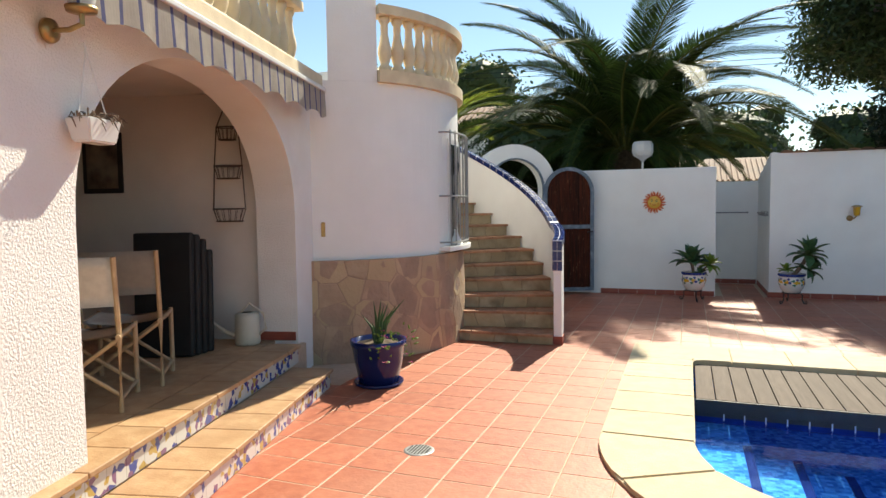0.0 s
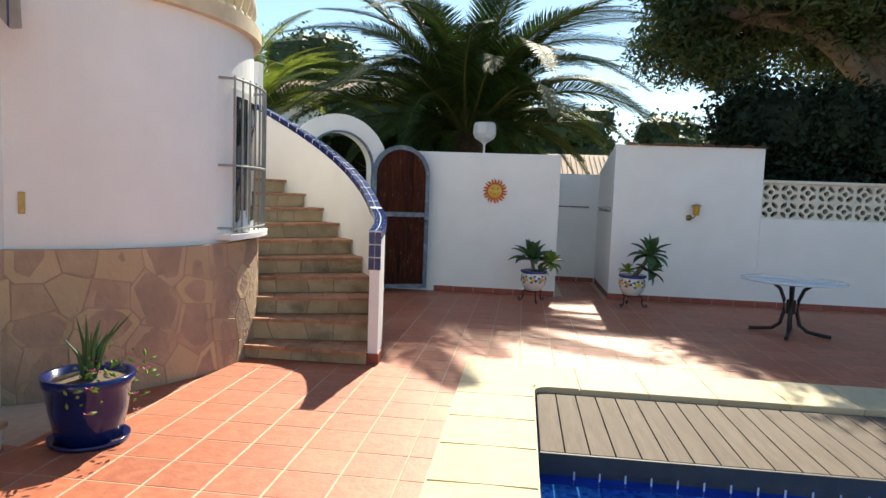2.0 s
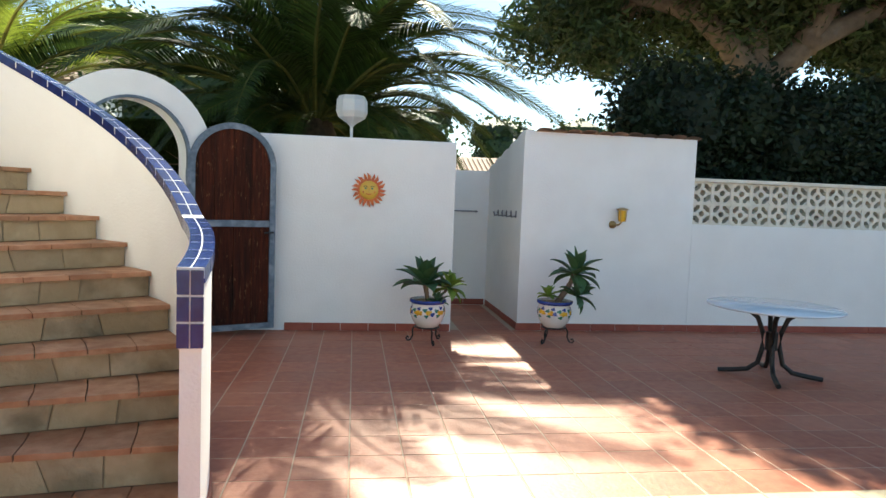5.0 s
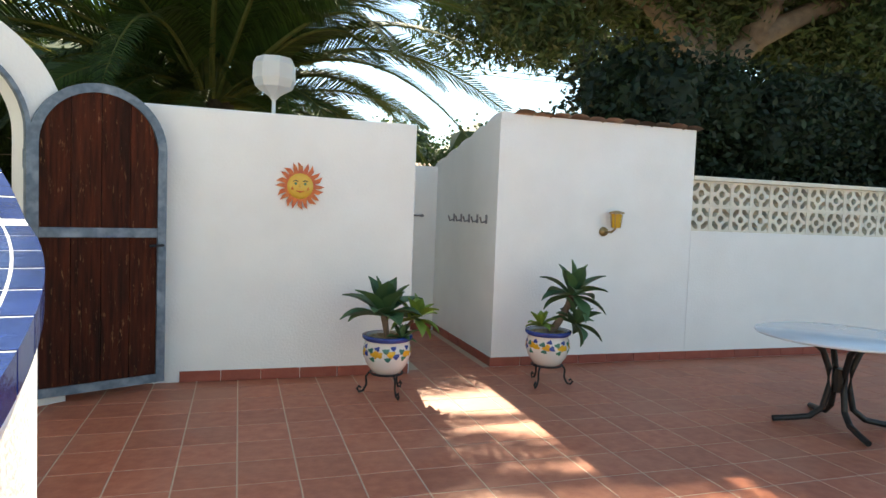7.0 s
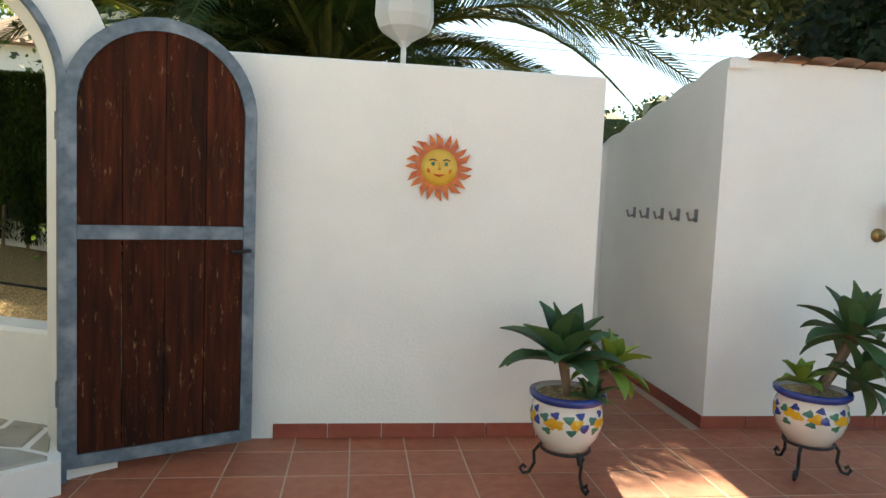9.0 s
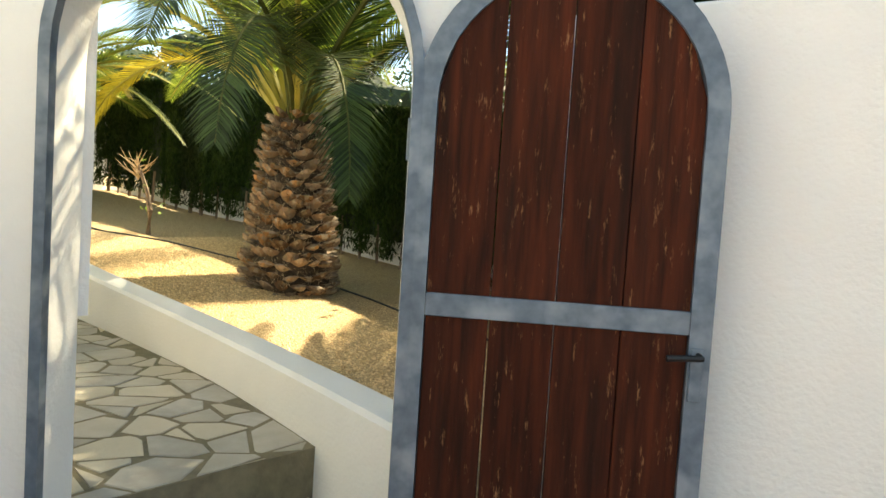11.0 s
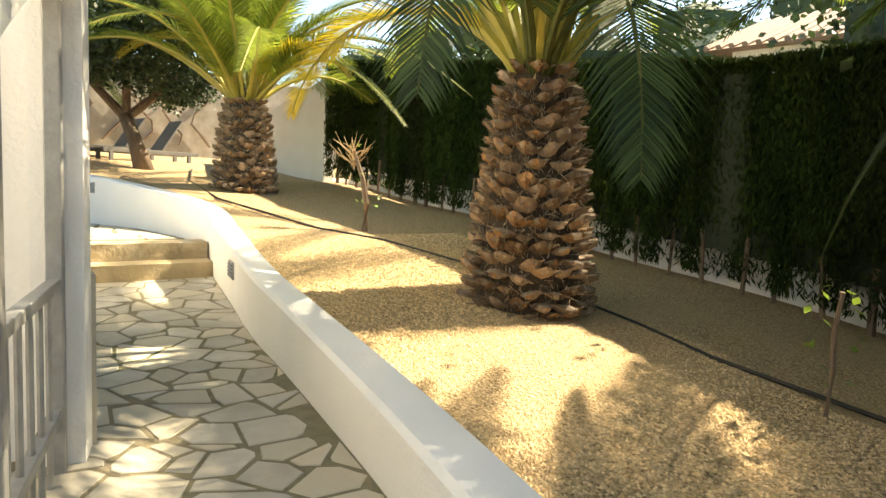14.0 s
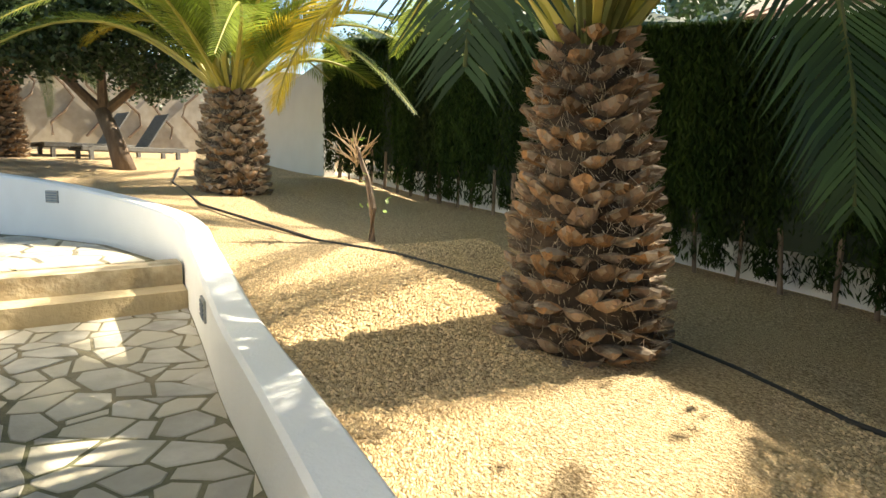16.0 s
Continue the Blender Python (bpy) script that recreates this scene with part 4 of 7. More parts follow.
part("hook", tube(bmesh.new(), [(0, -0.075, 0.58), (0, -0.03, 0.60), (0, -0.03, 0.55)], 0.005, 6), M["white_pipe"], hp)
rng = random.Random(5)
bm = bmesh.new()
for i in range(50):
    x = rng.uniform(-0.15, 0.15)
    p = Vector((x, rng.uniform(-0.06, 0.06), 0.14))
    q = p + Vector((rng.uniform(-0.05, 0.05), rng.uniform(-0.04, 0.09), rng.uniform(-0.08, 0.05)))
    tube(bm, [p, (p + q) / 2 + Vector((0, 0, 0.025)), q], [0.004, 0.006, 0.002], 4)
part("dry_plant", bm, M["bark"], hp, "dry brown trailing plants")
hp.matrix_world = FM @ pose(-2.70, 0.085, 1.81) @ Matrix.Scale(0.78, 4)

pc = thing("picture", "small framed dark picture hung on the porch wall", "picture")
part("frame", bm_box((-0.2, -0.02, -0.28), (0.2, 0, 0.28), 0.008), M["black_bag"], pc, "black frame")
part("print", bm_box((-0.155, -0.024, -0.235), (0.155, -0.0205, 0.235)), M["print"], pc, "brown faded print")
pc.matrix_world = FM @ pose(0.117, -1.86, 1.95, 0, 0, -90)

hb = thing("hanging_basket", "three-tier hanging wire basket on the porch wall", "basket")
for zc, r in ((0.0, 0.15), (0.38, 0.13), (0.72, 0.10)):
    bk = part("wire_tray", tube(bmesh.new(), [(r * math.cos(a), r * 0.6 * math.sin(a), zc + 0.11) for a in [2 * math.pi * i / 20 for i in range(21)]], 0.006, 5), M["wire"], hb)
    bm = bmesh.new()
    tube(bm, [(r * 0.75 * math.cos(a), r * 0.45 * math.sin(a), zc) for a in [2 * math.pi * i / 20 for i in range(21)]], 0.006, 5)
    for i in range(14):
        a = 2 * math.pi * i / 14
        tube(bm, [(r * math.cos(a), r * 0.6 * math.sin(a), zc + 0.11), (r * 0.75 * math.cos(a), r * 0.45 * math.sin(a), zc)], 0.003, 4)
    for i in range(-3, 4):
        tube(bm, [(-r * 0.7, i * r * 0.12, zc), (r * 0.7, i * r * 0.12, zc)], 0.003, 4)
    part("wire_mesh", bm, M["wire"], bk)
for sx in (-1, 1):
    part("chain", tube(bmesh.new(), [(sx * 0.15, 0, 0.11), (sx * 0.13, 0, 0.49), (sx * 0.10, 0, 0.83), (0, 0, 1.05)], 0.006, 5), M["wire"], hb)
hb.matrix_world = FM @ pose(0.0, -0.58, 1.40, 0, 0, 90)


def director_chair(m):
    ch = thing("folding_chair", "bamboo folding chair with cream canvas seat and back", "chair", group="folding chairs in the porch")
    for sx in (-0.24, 0.24):
        part("back_post", tube(bmesh.new(), [(sx, 0.22, 0.0), (sx, 0.20, 0.45), (sx, 0.27, 0.92)], 0.016, 8), M["bamboo"], ch)
        part("front_post", tube(bmesh.new(), [(sx, -0.22, 0.0), (sx, -0.22, 0.47)], 0.016, 8), M["bamboo"], ch)
        part("seat_rail", tube(bmesh.new(), [(sx, -0.24, 0.45), (sx, 0.24, 0.45)], 0.014, 8), M["bamboo"], ch)
        part("foot_rail", tube(bmesh.new(), [(sx, -0.22, 0.08), (sx, 0.22, 0.08)], 0.012, 8), M["bamboo"], ch)
    for yy in (-0.17, 0.17):
        part("cross_leg", tube(bmesh.new(), [(-0.23, yy, 0.09), (0.23, yy, 0.43)], 0.013, 8), M["bamboo"], ch)
        part("cross_leg", tube(bmesh.new(), [(0.23, yy + 0.03, 0.09), (-0.23, yy + 0.03, 0.43)], 0.013, 8), M["bamboo"], ch)
    bm = bmesh.new()
    g = [[bm.verts.new((-0.24 + 0.48 * i / 8, -0.23 + 0.46 * j / 4, 0.462 - 0.03 * math.sin(math.pi * i / 8))) for j in range(5)] for i in range(9)]
    for i in range(8):
        for j in range(4):
            bm.faces.new((g[i][j], g[i + 1][j], g[i + 1][j + 1], g[i][j + 1]))
    bmesh.ops.solidify(bm, geom=bm.faces[:], thickness=0.006)
    part("seat", bm, M["canvas"], ch, smooth=True)
    bm = bmesh.new()
    g = [[bm.verts.new((-0.255 + 0.51 * i / 8, 0.235 + 0.035 * j / 4 + 0.025 * math.sin(math.pi * i / 8), 0.63 + 0.29 * j / 4)) for j in range(5)] for i in range(9)]
    for i in range(8):
        for j in range(4):
            bm.faces.new((g[i][j], g[i + 1][j], g[i + 1][j + 1], g[i][j + 1]))
    bmesh.ops.solidify(bm, geom=bm.faces[:], thickness=0.008)
    part("backrest", bm, M["canvas"], ch, smooth=True)
    ch.matrix_world = m
    return ch


c1 = director_chair(pose(-3.62, 3.62, 0.32, 0, 0, 215))
copy_thing(c1, pose(-3.42, 3.10, 0.32, 0, 0, 215))
copy_thing(c1, pose(-4.4, 3.4, 0.32, 0, 0, 30))
bg = thing("folded_furniture", "stack of black folded garden chairs leaning on the porch wall", "folded chairs")
for i in range(4):
    part("folded_chair", bm_box((-0.22 + 0.03 * i, -0.14 + i * 0.075, 0.0), (0.25 + 0.025 * i, -0.072 + i * 0.075, (1.0, 0.985, 0.95, 0.86)[i]), 0.02), M["black_bag"], bg)
bg.matrix_world = pose(-3.98, 4.35, 0.32, -3, 0, 22)
wc = thing("watering_can", "cream plastic watering can standing on the porch floor", "watering can")
part("body", lathe(bmesh.new(), [(0, 0), (0.105, 0), (0.11, 0.02), (0.105, 0.26), (0.09, 0.275), (0.05, 0.28)], 24), M["plastic"], wc, smooth=True)
part("spout", tube(bmesh.new(), [(-0.08, 0, 0.06), (-0.2, 0, 0.1), (-0.36, 0, 0.22)], [0.028, 0.02, 0.014], 10), M["plastic"], wc)
part("handle", tube(bmesh.new(), [(0.10, 0, 0.08), (0.17, 0, 0.14), (0.15, 0, 0.27), (0.02, 0, 0.36), (-0.06, 0, 0.27)], 0.011, 8), M["plastic"], wc)
wc.matrix_world = pose(-3.62, 4.9, 0.32, 0, 0, 15)
th = thing("thermometer", "small brass wall thermometer on the tower", "thermometer")
part("plate", bm_box((-0.02, -0.012, -0.07), (0.02, 0, 0.07), 0.004), M["brass"], th)
a = radians(-62)
th.matrix_world = pose(C[0] + 1.535 * math.cos(a), C[1] + 1.535 * math.sin(a), 1.30, 0, 0, -62 + 90)


# ---- garden gate ----
gf = thing("gate_frame", "galvanised steel frame round the arched gate opening", "gate frame", kind="structure")
bm = bmesh.new()
seg = 24
pi_, po_ = [], []
for n0 in (-0.035, 0.004):
    a = [(0.0, 0.0)] + [(mid - (GW / 2) * math.cos(math.pi * i / seg), spring + (GW / 2) * math.sin(math.pi * i / seg)) for i in range(seg + 1)] + [(GW, 0.0)]
    b = [(-0.022, 0.0)] + [(mid - (GW / 2 + 0.022) * math.cos(math.pi * i / seg), spring + (GW / 2 + 0.022) * math.sin(math.pi * i / seg)) for i in range(seg + 1)] + [(GW + 0.022, 0.0)]
    pi_.append([bm.verts.new((s + (0.008 if s < mid else -0.008), n0, z)) for s, z in a])
    po_.append([bm.verts.new((s, n0, z)) for s, z in b])
for i in range(len(pi_[0]) - 1):
    bm.faces.new((po_[0][i], po_[0][i + 1], pi_[0][i + 1], pi_[0][i]))
    bm.faces.new((po_[1][i], pi_[1][i], pi_[1][i + 1], po_[1][i + 1]))
    bm.faces.new((po_[0][i], po_[1][i], po_[1][i + 1], po_[0][i + 1]))
    bm.faces.new((pi_[0][i], pi_[0][i + 1], pi_[1][i + 1], pi_[1][i]))
bm.transform(GM)
part("frame_bar", bm, M["galv"], gf)

DH, DE = Vector((-2.255, 10.955, 0)), Vector((-1.479, 11.318, 0))
DW = (DE - DH).length
du = (DE - DH).normalized()
dn = Vector((du.y, -du.x, 0))
DM = Matrix(((du.x, -dn.x, 0, DH.x), (du.y, -dn.y, 0, DH.y), (0, 0, 1, 0), (0, 0, 0, 1)))
door = thing("door_gate", "open arched gate of dark red weathered boards in a galvanised frame", "gate", DM)
ZB, ZS, FW = 0.06, 1.715, 0.060
RO = DW / 2


def arch_top(s, r):
    d = s - DW / 2
    return ZS + math.sqrt(max(0.0, r * r - d * d))


bm = bmesh.new()
out = [(0, ZB)] + [(DW / 2 - RO * math.cos(math.pi * i / 24), ZS + RO * math.sin(math.pi * i / 24)) for i in range(25)] + [(DW, ZB)]
inn = [(FW, ZB + FW)] + [(DW / 2 - (RO - FW) * math.cos(math.pi * i / 24), ZS + (RO - FW) * math.sin(math.pi * i / 24)) for i in range(25)] + [(DW - FW, ZB + FW)]
vo = [[bm.verts.new((s, n, z)) for s, z in out] for n in (-0.025, 0.025)]
vi = [[bm.verts.new((s, n, z)) for s, z in inn] for n in (-0.025, 0.025)]
k = len(out)
for i in range(k):
    j = (i + 1) % k
    bm.faces.new((vo[0][i], vo[0][j], vi[0][j], vi[0][i]))
    bm.faces.new((vo[1][i], vi[1][i], vi[1][j], vo[1][j]))
    bm.faces.new((vo[0][i], vo[1][i], vo[1][j], vo[0][j]))
    bm.faces.new((vi[0][i], vi[0][j], vi[1][j], vi[1][i]))
part("steel_frame", bm, M["galv"], door, "mottled galvanised frame")
part("middle_rail", bm_box((FW, -0.024, 1.112), (DW - FW, 0.024, 1.178), 0.003), M["galv"], door, "galvanised middle rail")
nb = 4
for row in (0, 1):
    for i in range(nb):
        s0 = FW + (DW - 2 * FW) * i / nb + 0.002
        s1 = FW + (DW - 2 * FW) * (i + 1) / nb - 0.002
        z0 = ZB + FW if row == 0 else 1.178
        bm = bmesh.new()
        if row == 0:
            box(bm, (s0, -0.014, z0), (s1, 0.014, 1.112), 0.003)
        else:
            top = [(s0 + (s1 - s0) * q / 4, arch_top(s0 + (s1 - s0) * q / 4, RO - FW) + 0.004) for q in range(5)]
            pl = [(s0, z0), (s1, z0)] + top[::-1]
            prism(bm, pl, -0.014, 0.014)
            bm.transform(Matrix(((1, 0, 0, 0), (0, 0, -1, 0), (0, 1, 0, 0), (0, 0, 0, 1))))
        part("board", bm, M["wood"], door)
part("lock_plate", bm_box((DW - 0.055, -0.033, 0.93), (DW - 0.02, -0.0255, 1.08), 0.003), M["galv"], door)
part("handle", tube(bmesh.new(), [(DW - 0.035, -0.03, 1.06), (DW - 0.035, -0.07, 1.06), (DW - 0.13, -0.075, 1.055)], 0.009, 8), M["iron"], door, "black lever handle")
for z in (0.35, 1.55):
    part("hinge", tube(bmesh.new(), [(-0.012, 0.0, z), (-0.012, 0.0, z + 0.12)], 0.012, 8), M["galv"], door)

# bare scuffs where the paint has gone from the boards
rng = random.Random(8)
wm = M["wood"]
nt = wm.node_tree
bs = nt.nodes["Principled BSDF"]
base = bs.inputs["Base Color"].links[0].from_socket
tc = nt.nodes.new("ShaderNodeNewGeometry")
mp = nt.nodes.new("ShaderNodeMapping")
mp.inputs["Scale"].default_value = (26, 26, 5.0)
nt.links.new(tc.outputs["Position"], mp.inputs["Vector"])
nz = nt.nodes.new("ShaderNodeTexNoise")
nz.inputs["Scale"].default_value, nz.inputs["Detail"].default_value, nz.inputs["Roughness"].default_value = 1.6, 8, 0.75
nt.links.new(mp.outputs[0], nz.inputs["Vector"])
rr = nt.nodes.new("ShaderNodeValToRGB")
rr.color_ramp.elements[0].position, rr.color_ramp.elements[1].position = 0.59, 0.68
nt.links.new(nz.outputs["Fac"], rr.inputs[0])
mx = nt.nodes.new("ShaderNodeMix")
mx.data_type = "RGBA"
nt.links.new(rr.outputs[0], mx.inputs[0])
nt.links.new(base, mx.inputs[6])
mx.inputs[7].default_value = (0.27, 0.135, 0.065, 1)
nt.links.new(mx.outputs[2], bs.inputs["Base Color"])

# ---- things on the yard walls ----
sf = thing("ceramic_sun", "ceramic sun with a yellow face and orange rays on the wall", "wall ornament")
bm = bmesh.new()
pts = []
for i in range(20):
    a0 = 2 * math.pi * i / 20
    curl = 0.12 if i % 2 else 0.0
    for da, r in ((-0.15, 0.120), (-0.11, 0.155), (0.0 + curl, 0.190), (0.05 + curl * 0.5, 0.160), (0.13, 0.124)):
        pts.append((r * math.cos(a0 + da), r * math.sin(a0 + da)))
prism(bm, pts, 0.0, 0.012)
part("ray_ring", bm, M["sun_red"], sf, "orange red rays")
bm = lathe(bmesh.new(), [(0.0, 0.030), (0.04, 0.029), (0.075, 0.024), (0.10, 0.014), (0.105, 0.0)], 32)
part("face", bm, M["sun_yellow"], sf, "domed yellow face", smooth=True)
for sx in (-1, 1):
    part("eye", lathe(bmesh.new(), [(0, 0.031), (0.010, 0.030), (0.013, 0.024)], 14, (sx * 0.036, 0.018, 0)), M["cer_green"], sf, smooth=True)
    part("brow", tube(bmesh.new(), [(sx * 0.018, 0.036, 0.028), (sx * 0.038, 0.044, 0.027), (sx * 0.058, 0.036, 0.024)], 0.004, 6), M["iron"], sf)
    part("cheek", lathe(bmesh.new(), [(0, 0.027), (0.014, 0.026), (0.017, 0.018)], 14, (sx * 0.055, -0.018, 0)), M["sun_red"], sf, smooth=True)
part("nose", tube(bmesh.new(), [(0, 0.022, 0.03), (0, -0.012, 0.036)], [0.006, 0.010], 8), M["sun_yellow"], sf)
part("mouth", tube(bmesh.new(), [(-0.03, -0.038, 0.026), (0, -0.046, 0.029), (0.03, -0.038, 0.026)], [0.004, 0.008, 0.004], 8), M["sun_red"], sf)
sf.matrix_world = pose(-0.515, 11.470, 1.535, 90, 0, 0)

lp = thing("globe_lamp", "frosted white lantern on a thin pole behind the wall", "lamp")
part("pole", tube(bmesh.new(), [(0, 0, -0.3), (0, 0, 0.18)], 0.016, 10), M["white_pipe"], lp)
part("lantern", lathe(bmesh.new(), [(0.02, 0.14), (0.045, 0.17), (0.15, 0.235), (0.175, 0.30), (0.17, 0.42), (0.145, 0.47), (0.0, 0.48)], 8), M["frosted"], lp, "faceted frosted lantern")
lp.matrix_world = pose(-0.72, 11.72, 2.09, 0, 0, 10)
part("bracket", bm_box((-0.03, -0.02, -0.30), (0.03, 0.02, -0.26)), M["white_pipe"], lp)

w2 = thing("wall_lamp", "small brass lantern lamp on the white hut wall", "lamp")
part("backplate", lathe(bmesh.new(), [(0, 0), (0.045, 0), (0.04, 0.02), (0, 0.025)], 18), M["brass"], w2, smooth=True).matrix_local = pose(0, 0, 0, 90)
part("arm", tube(bmesh.new(), [(0, -0.02, 0), (0.04, -0.08, 0.0), (0.07, -0.1, 0.04)], 0.010, 8), M["brass"], w2)
part("cage", lathe(bmesh.new(), [(0.035, 0.04), (0.04, 0.06), (0.048, 0.17), (0.0, 0.17)], 8, (0.07, -0.1, 0)), M["cer_yellow"], w2, "amber glass")
part("cap", lathe(bmesh.new(), [(0.075, 0.172), (0.07, 0.185), (0.02, 0.20), (0, 0.20)], 8, (0.07, -0.1, 0)), M["brass"], w2)
for k in range(4):
    a = math.pi / 4 + k * math.pi / 2
    part("cage_bar", tube(bmesh.new(), [(0.07 + 0.042 * math.cos(a), -0.1 + 0.042 * math.sin(a), 0.04), (0.07 + 0.055 * math.cos(a), -0.1 + 0.055 * math.sin(a), 0.17)], 0.004, 5), M["brass"], w2)
w2.matrix_world = pose(2.30, 11.578, 1.25)

rail = thing("towel_rail", "thin chrome rail on the shower recess wall", "rail")
part("bar", tube(bmesh.new(), [(0.3, 13.37, 1.33), (1.05, 13.37, 1.33)], 0.010, 8), M["chrome"], rail)
part("end", tube(bmesh.new(), [(1.03, 13.419, 1.33), (1.03, 13.36, 1.33)], 0.016, 8), M["chrome"], rail)
part("end", tube(bmesh.new(), [(0.34, 13.419, 1.33), (0.34, 13.36, 1.33)], 0.016, 8), M["chrome"], rail)
hk = None
for i in range(5):
    m = pose(1.213, 11.82 + 0.235 * i, 1.325, 0, 0, 180)
    if hk is None:
        hk = thing("coat_hook", "small chrome hook on the recess wall", "hook", group="hooks in the recess")
        part("plate", bm_box((0, -0.02, -0.042), (0.008, 0.02, 0.042), 0.002), M["chrome"], hk)
        part("prong", tube(bmesh.new(), [(0.004, 0, -0.02), (0.05, 0, -0.032), (0.066, 0, 0.02)], 0.009, 8), M["chrome"], hk)
        hk.matrix_world = m
    else:
        copy_thing(hk, m)

# lattice blocks
lat = thing("lattice", "two rows of cream pierced concrete blocks on the wall", "lattice", kind="structure")
bm = bmesh.new()
B = 0.2485
for lo, hi in (((0, 0), (B, 0.02)), ((0, B - 0.02), (B, B)), ((0, 0.02), (0.02, B - 0.02)), ((B - 0.02, 0.02), (B, B - 0.02))):
    box(bm, (lo[0], 0.02, lo[1]), (hi[0], 0.14, hi[1]))
cx = B / 2
for r0, r1 in ((0.036, 0.068),):
    vs = [[bm.verts.new((cx + r * math.cos(math.pi * (2 * k + 1) / 8), y, cx + r * math.sin(math.pi * (2 * k + 1) / 8))) for k in range(8)] for r in (r0, r1) for y in (0.025, 0.135)]
    for k in range(8):
        j = (k + 1) % 8
        bm.faces.new((vs[0][k], vs[0][j], vs[2][j], vs[2][k]))
        bm.faces.new((vs[1][k], vs[3][k], vs[3][j], vs[1][j]))
        bm.faces.new((vs[0][k], vs[1][k], vs[1][j], vs[0][j]))
        bm.faces.new((vs[2][k], vs[2][j], vs[3][j], vs[3][k]))
for k in range(4):
    m = Matrix.Translation((cx, 0, cx)) @ Matrix.Rotation(k * math.pi / 2, 4, "Y")
    box(bm, (0.06, 0.03, -0.022), (0.108, 0.13, 0.022), m=m)
    m = Matrix.Translation((cx, 0, cx)) @ Matrix.Rotation(k * math.pi / 2 + math.pi / 4, 4, "Y")
    box(bm, (0.115, 0.03, -0.035), (0.15, 0.13, 0.035), m=m)
blk = None
for i in range(39):
    for j in range(2):
        mm = Matrix.Translation((3.288 + i * 0.2495, 11.59, 1.287 + j * 0.2495))
        if blk is None:
            blk = part("lattice_block", bm, M["cream_block"], lat)
            blk.matrix_local = mm
        else:
            share("lattice_block", blk.data, lat, mm)
part("cap", bm_box((3.287, 11.57, 1.787), (13.0, 11.77, 1.83), 0.008), M["cream_block"], lat)

rf = thing("hut_roof", "row of old clay roof tiles along the hut's edge", "roof", kind="structure")
rt = None
for i in range(5):
    bm = bmesh.new()
    y0, y1 = 11.56 + i * 0.40, 11.56 + (i + 1) * 0.40 + 0.05
    q = []
    for k in range(6):
        f = k / 5
        yy = y0 + (y1 - y0) * f
        zt = 2.27 - (yy - 11.58) * 0.183 + 0.012 + 0.030 * math.sin(math.pi * min(1, f * 1.15)) ** 0.7
        q.append([bm.verts.new(v) for v in ((1.212, yy, zt - 0.07), (1.216, yy, zt - 0.012), (1.25, yy, zt), (1.33, yy, zt - 0.01), (1.34, yy, zt - 0.07))])
    for a, b in zip(q, q[1:]):
        for k in range(4):
            bm.faces.new((a[k], a[k + 1], b[k + 1], b[k]))
    bm.faces.new(q[0])
    bm.faces.new(q[-1][::-1])
    part("verge_mortar", bm, M["stucco"], rf, "white mortar over the tile ends")
for i in range(1, 12):
    m = pose(1.25 + i * 0.178, 11.50, 2.278 + 0.006 * math.sin(i * 2.1), -10.4, 0, 0)
    if rt is None:
        bm = bmesh.new()
        q = [[bm.verts.new((0.09 * math.cos(math.pi * k / 8), y, 0.028 * math.sin(math.pi * k / 8) * (1 - 0.12 * y))) for k in range(9)] for y in (0.0, 0.45, 2.15)]
        for a, b in zip(q, q[1:]):
            for k in range(8):
                bm.faces.new((a[k], a[k + 1], b[k + 1], b[k]))
        bmesh.ops.solidify(bm, geom=bm.faces[:], thickness=0.014)
        rt = part("roof_tile", bm, M["roof_tile"], rf)
        rt.matrix_local = m
    else:
        share("roof_tile", rt.data, rf, m)

# ---- patio table ----
tb = thing("patio_table", "round white glass patio table on curved black legs", "table")
part("tabletop", lathe(bmesh.new(), [(0, 0.612), (0.52, 0.612), (0.545, 0.618), (0.55, 0.626), (0.545, 0.634), (0, 0.636)], 48), M["glass_white"], tb, smooth=True)
part("ring", tube(bmesh.new(), [(0.27 * math.cos(a), 0.27 * math.sin(a), 0.598) for a in [2 * math.pi * i / 24 for i in range(25)]], 0.012, 8), M["iron"], tb)
for k in range(4):
    a = math.pi / 4 + k * math.pi / 2 + 0.35
    prof = [(0.30, 0.60), (0.20, 0.585), (0.12, 0.52), (0.075, 0.40), (0.07, 0.25), (0.10, 0.12), (0.18, 0.055), (0.30, 0.035), (0.42, 0.022)]
    part("leg", tube(bmesh.new(), [(r * math.cos(a), r * math.sin(a), z) for r, z in prof], 0.021, 10), M["iron"], tb)
tb.matrix_world = pose(3.0, 9.6, 0.0)
part("hub", tube(bmesh.new(), [(0, 0, 0.24), (0, 0, 0.40)], 0.05, 12), M["iron"], tb)


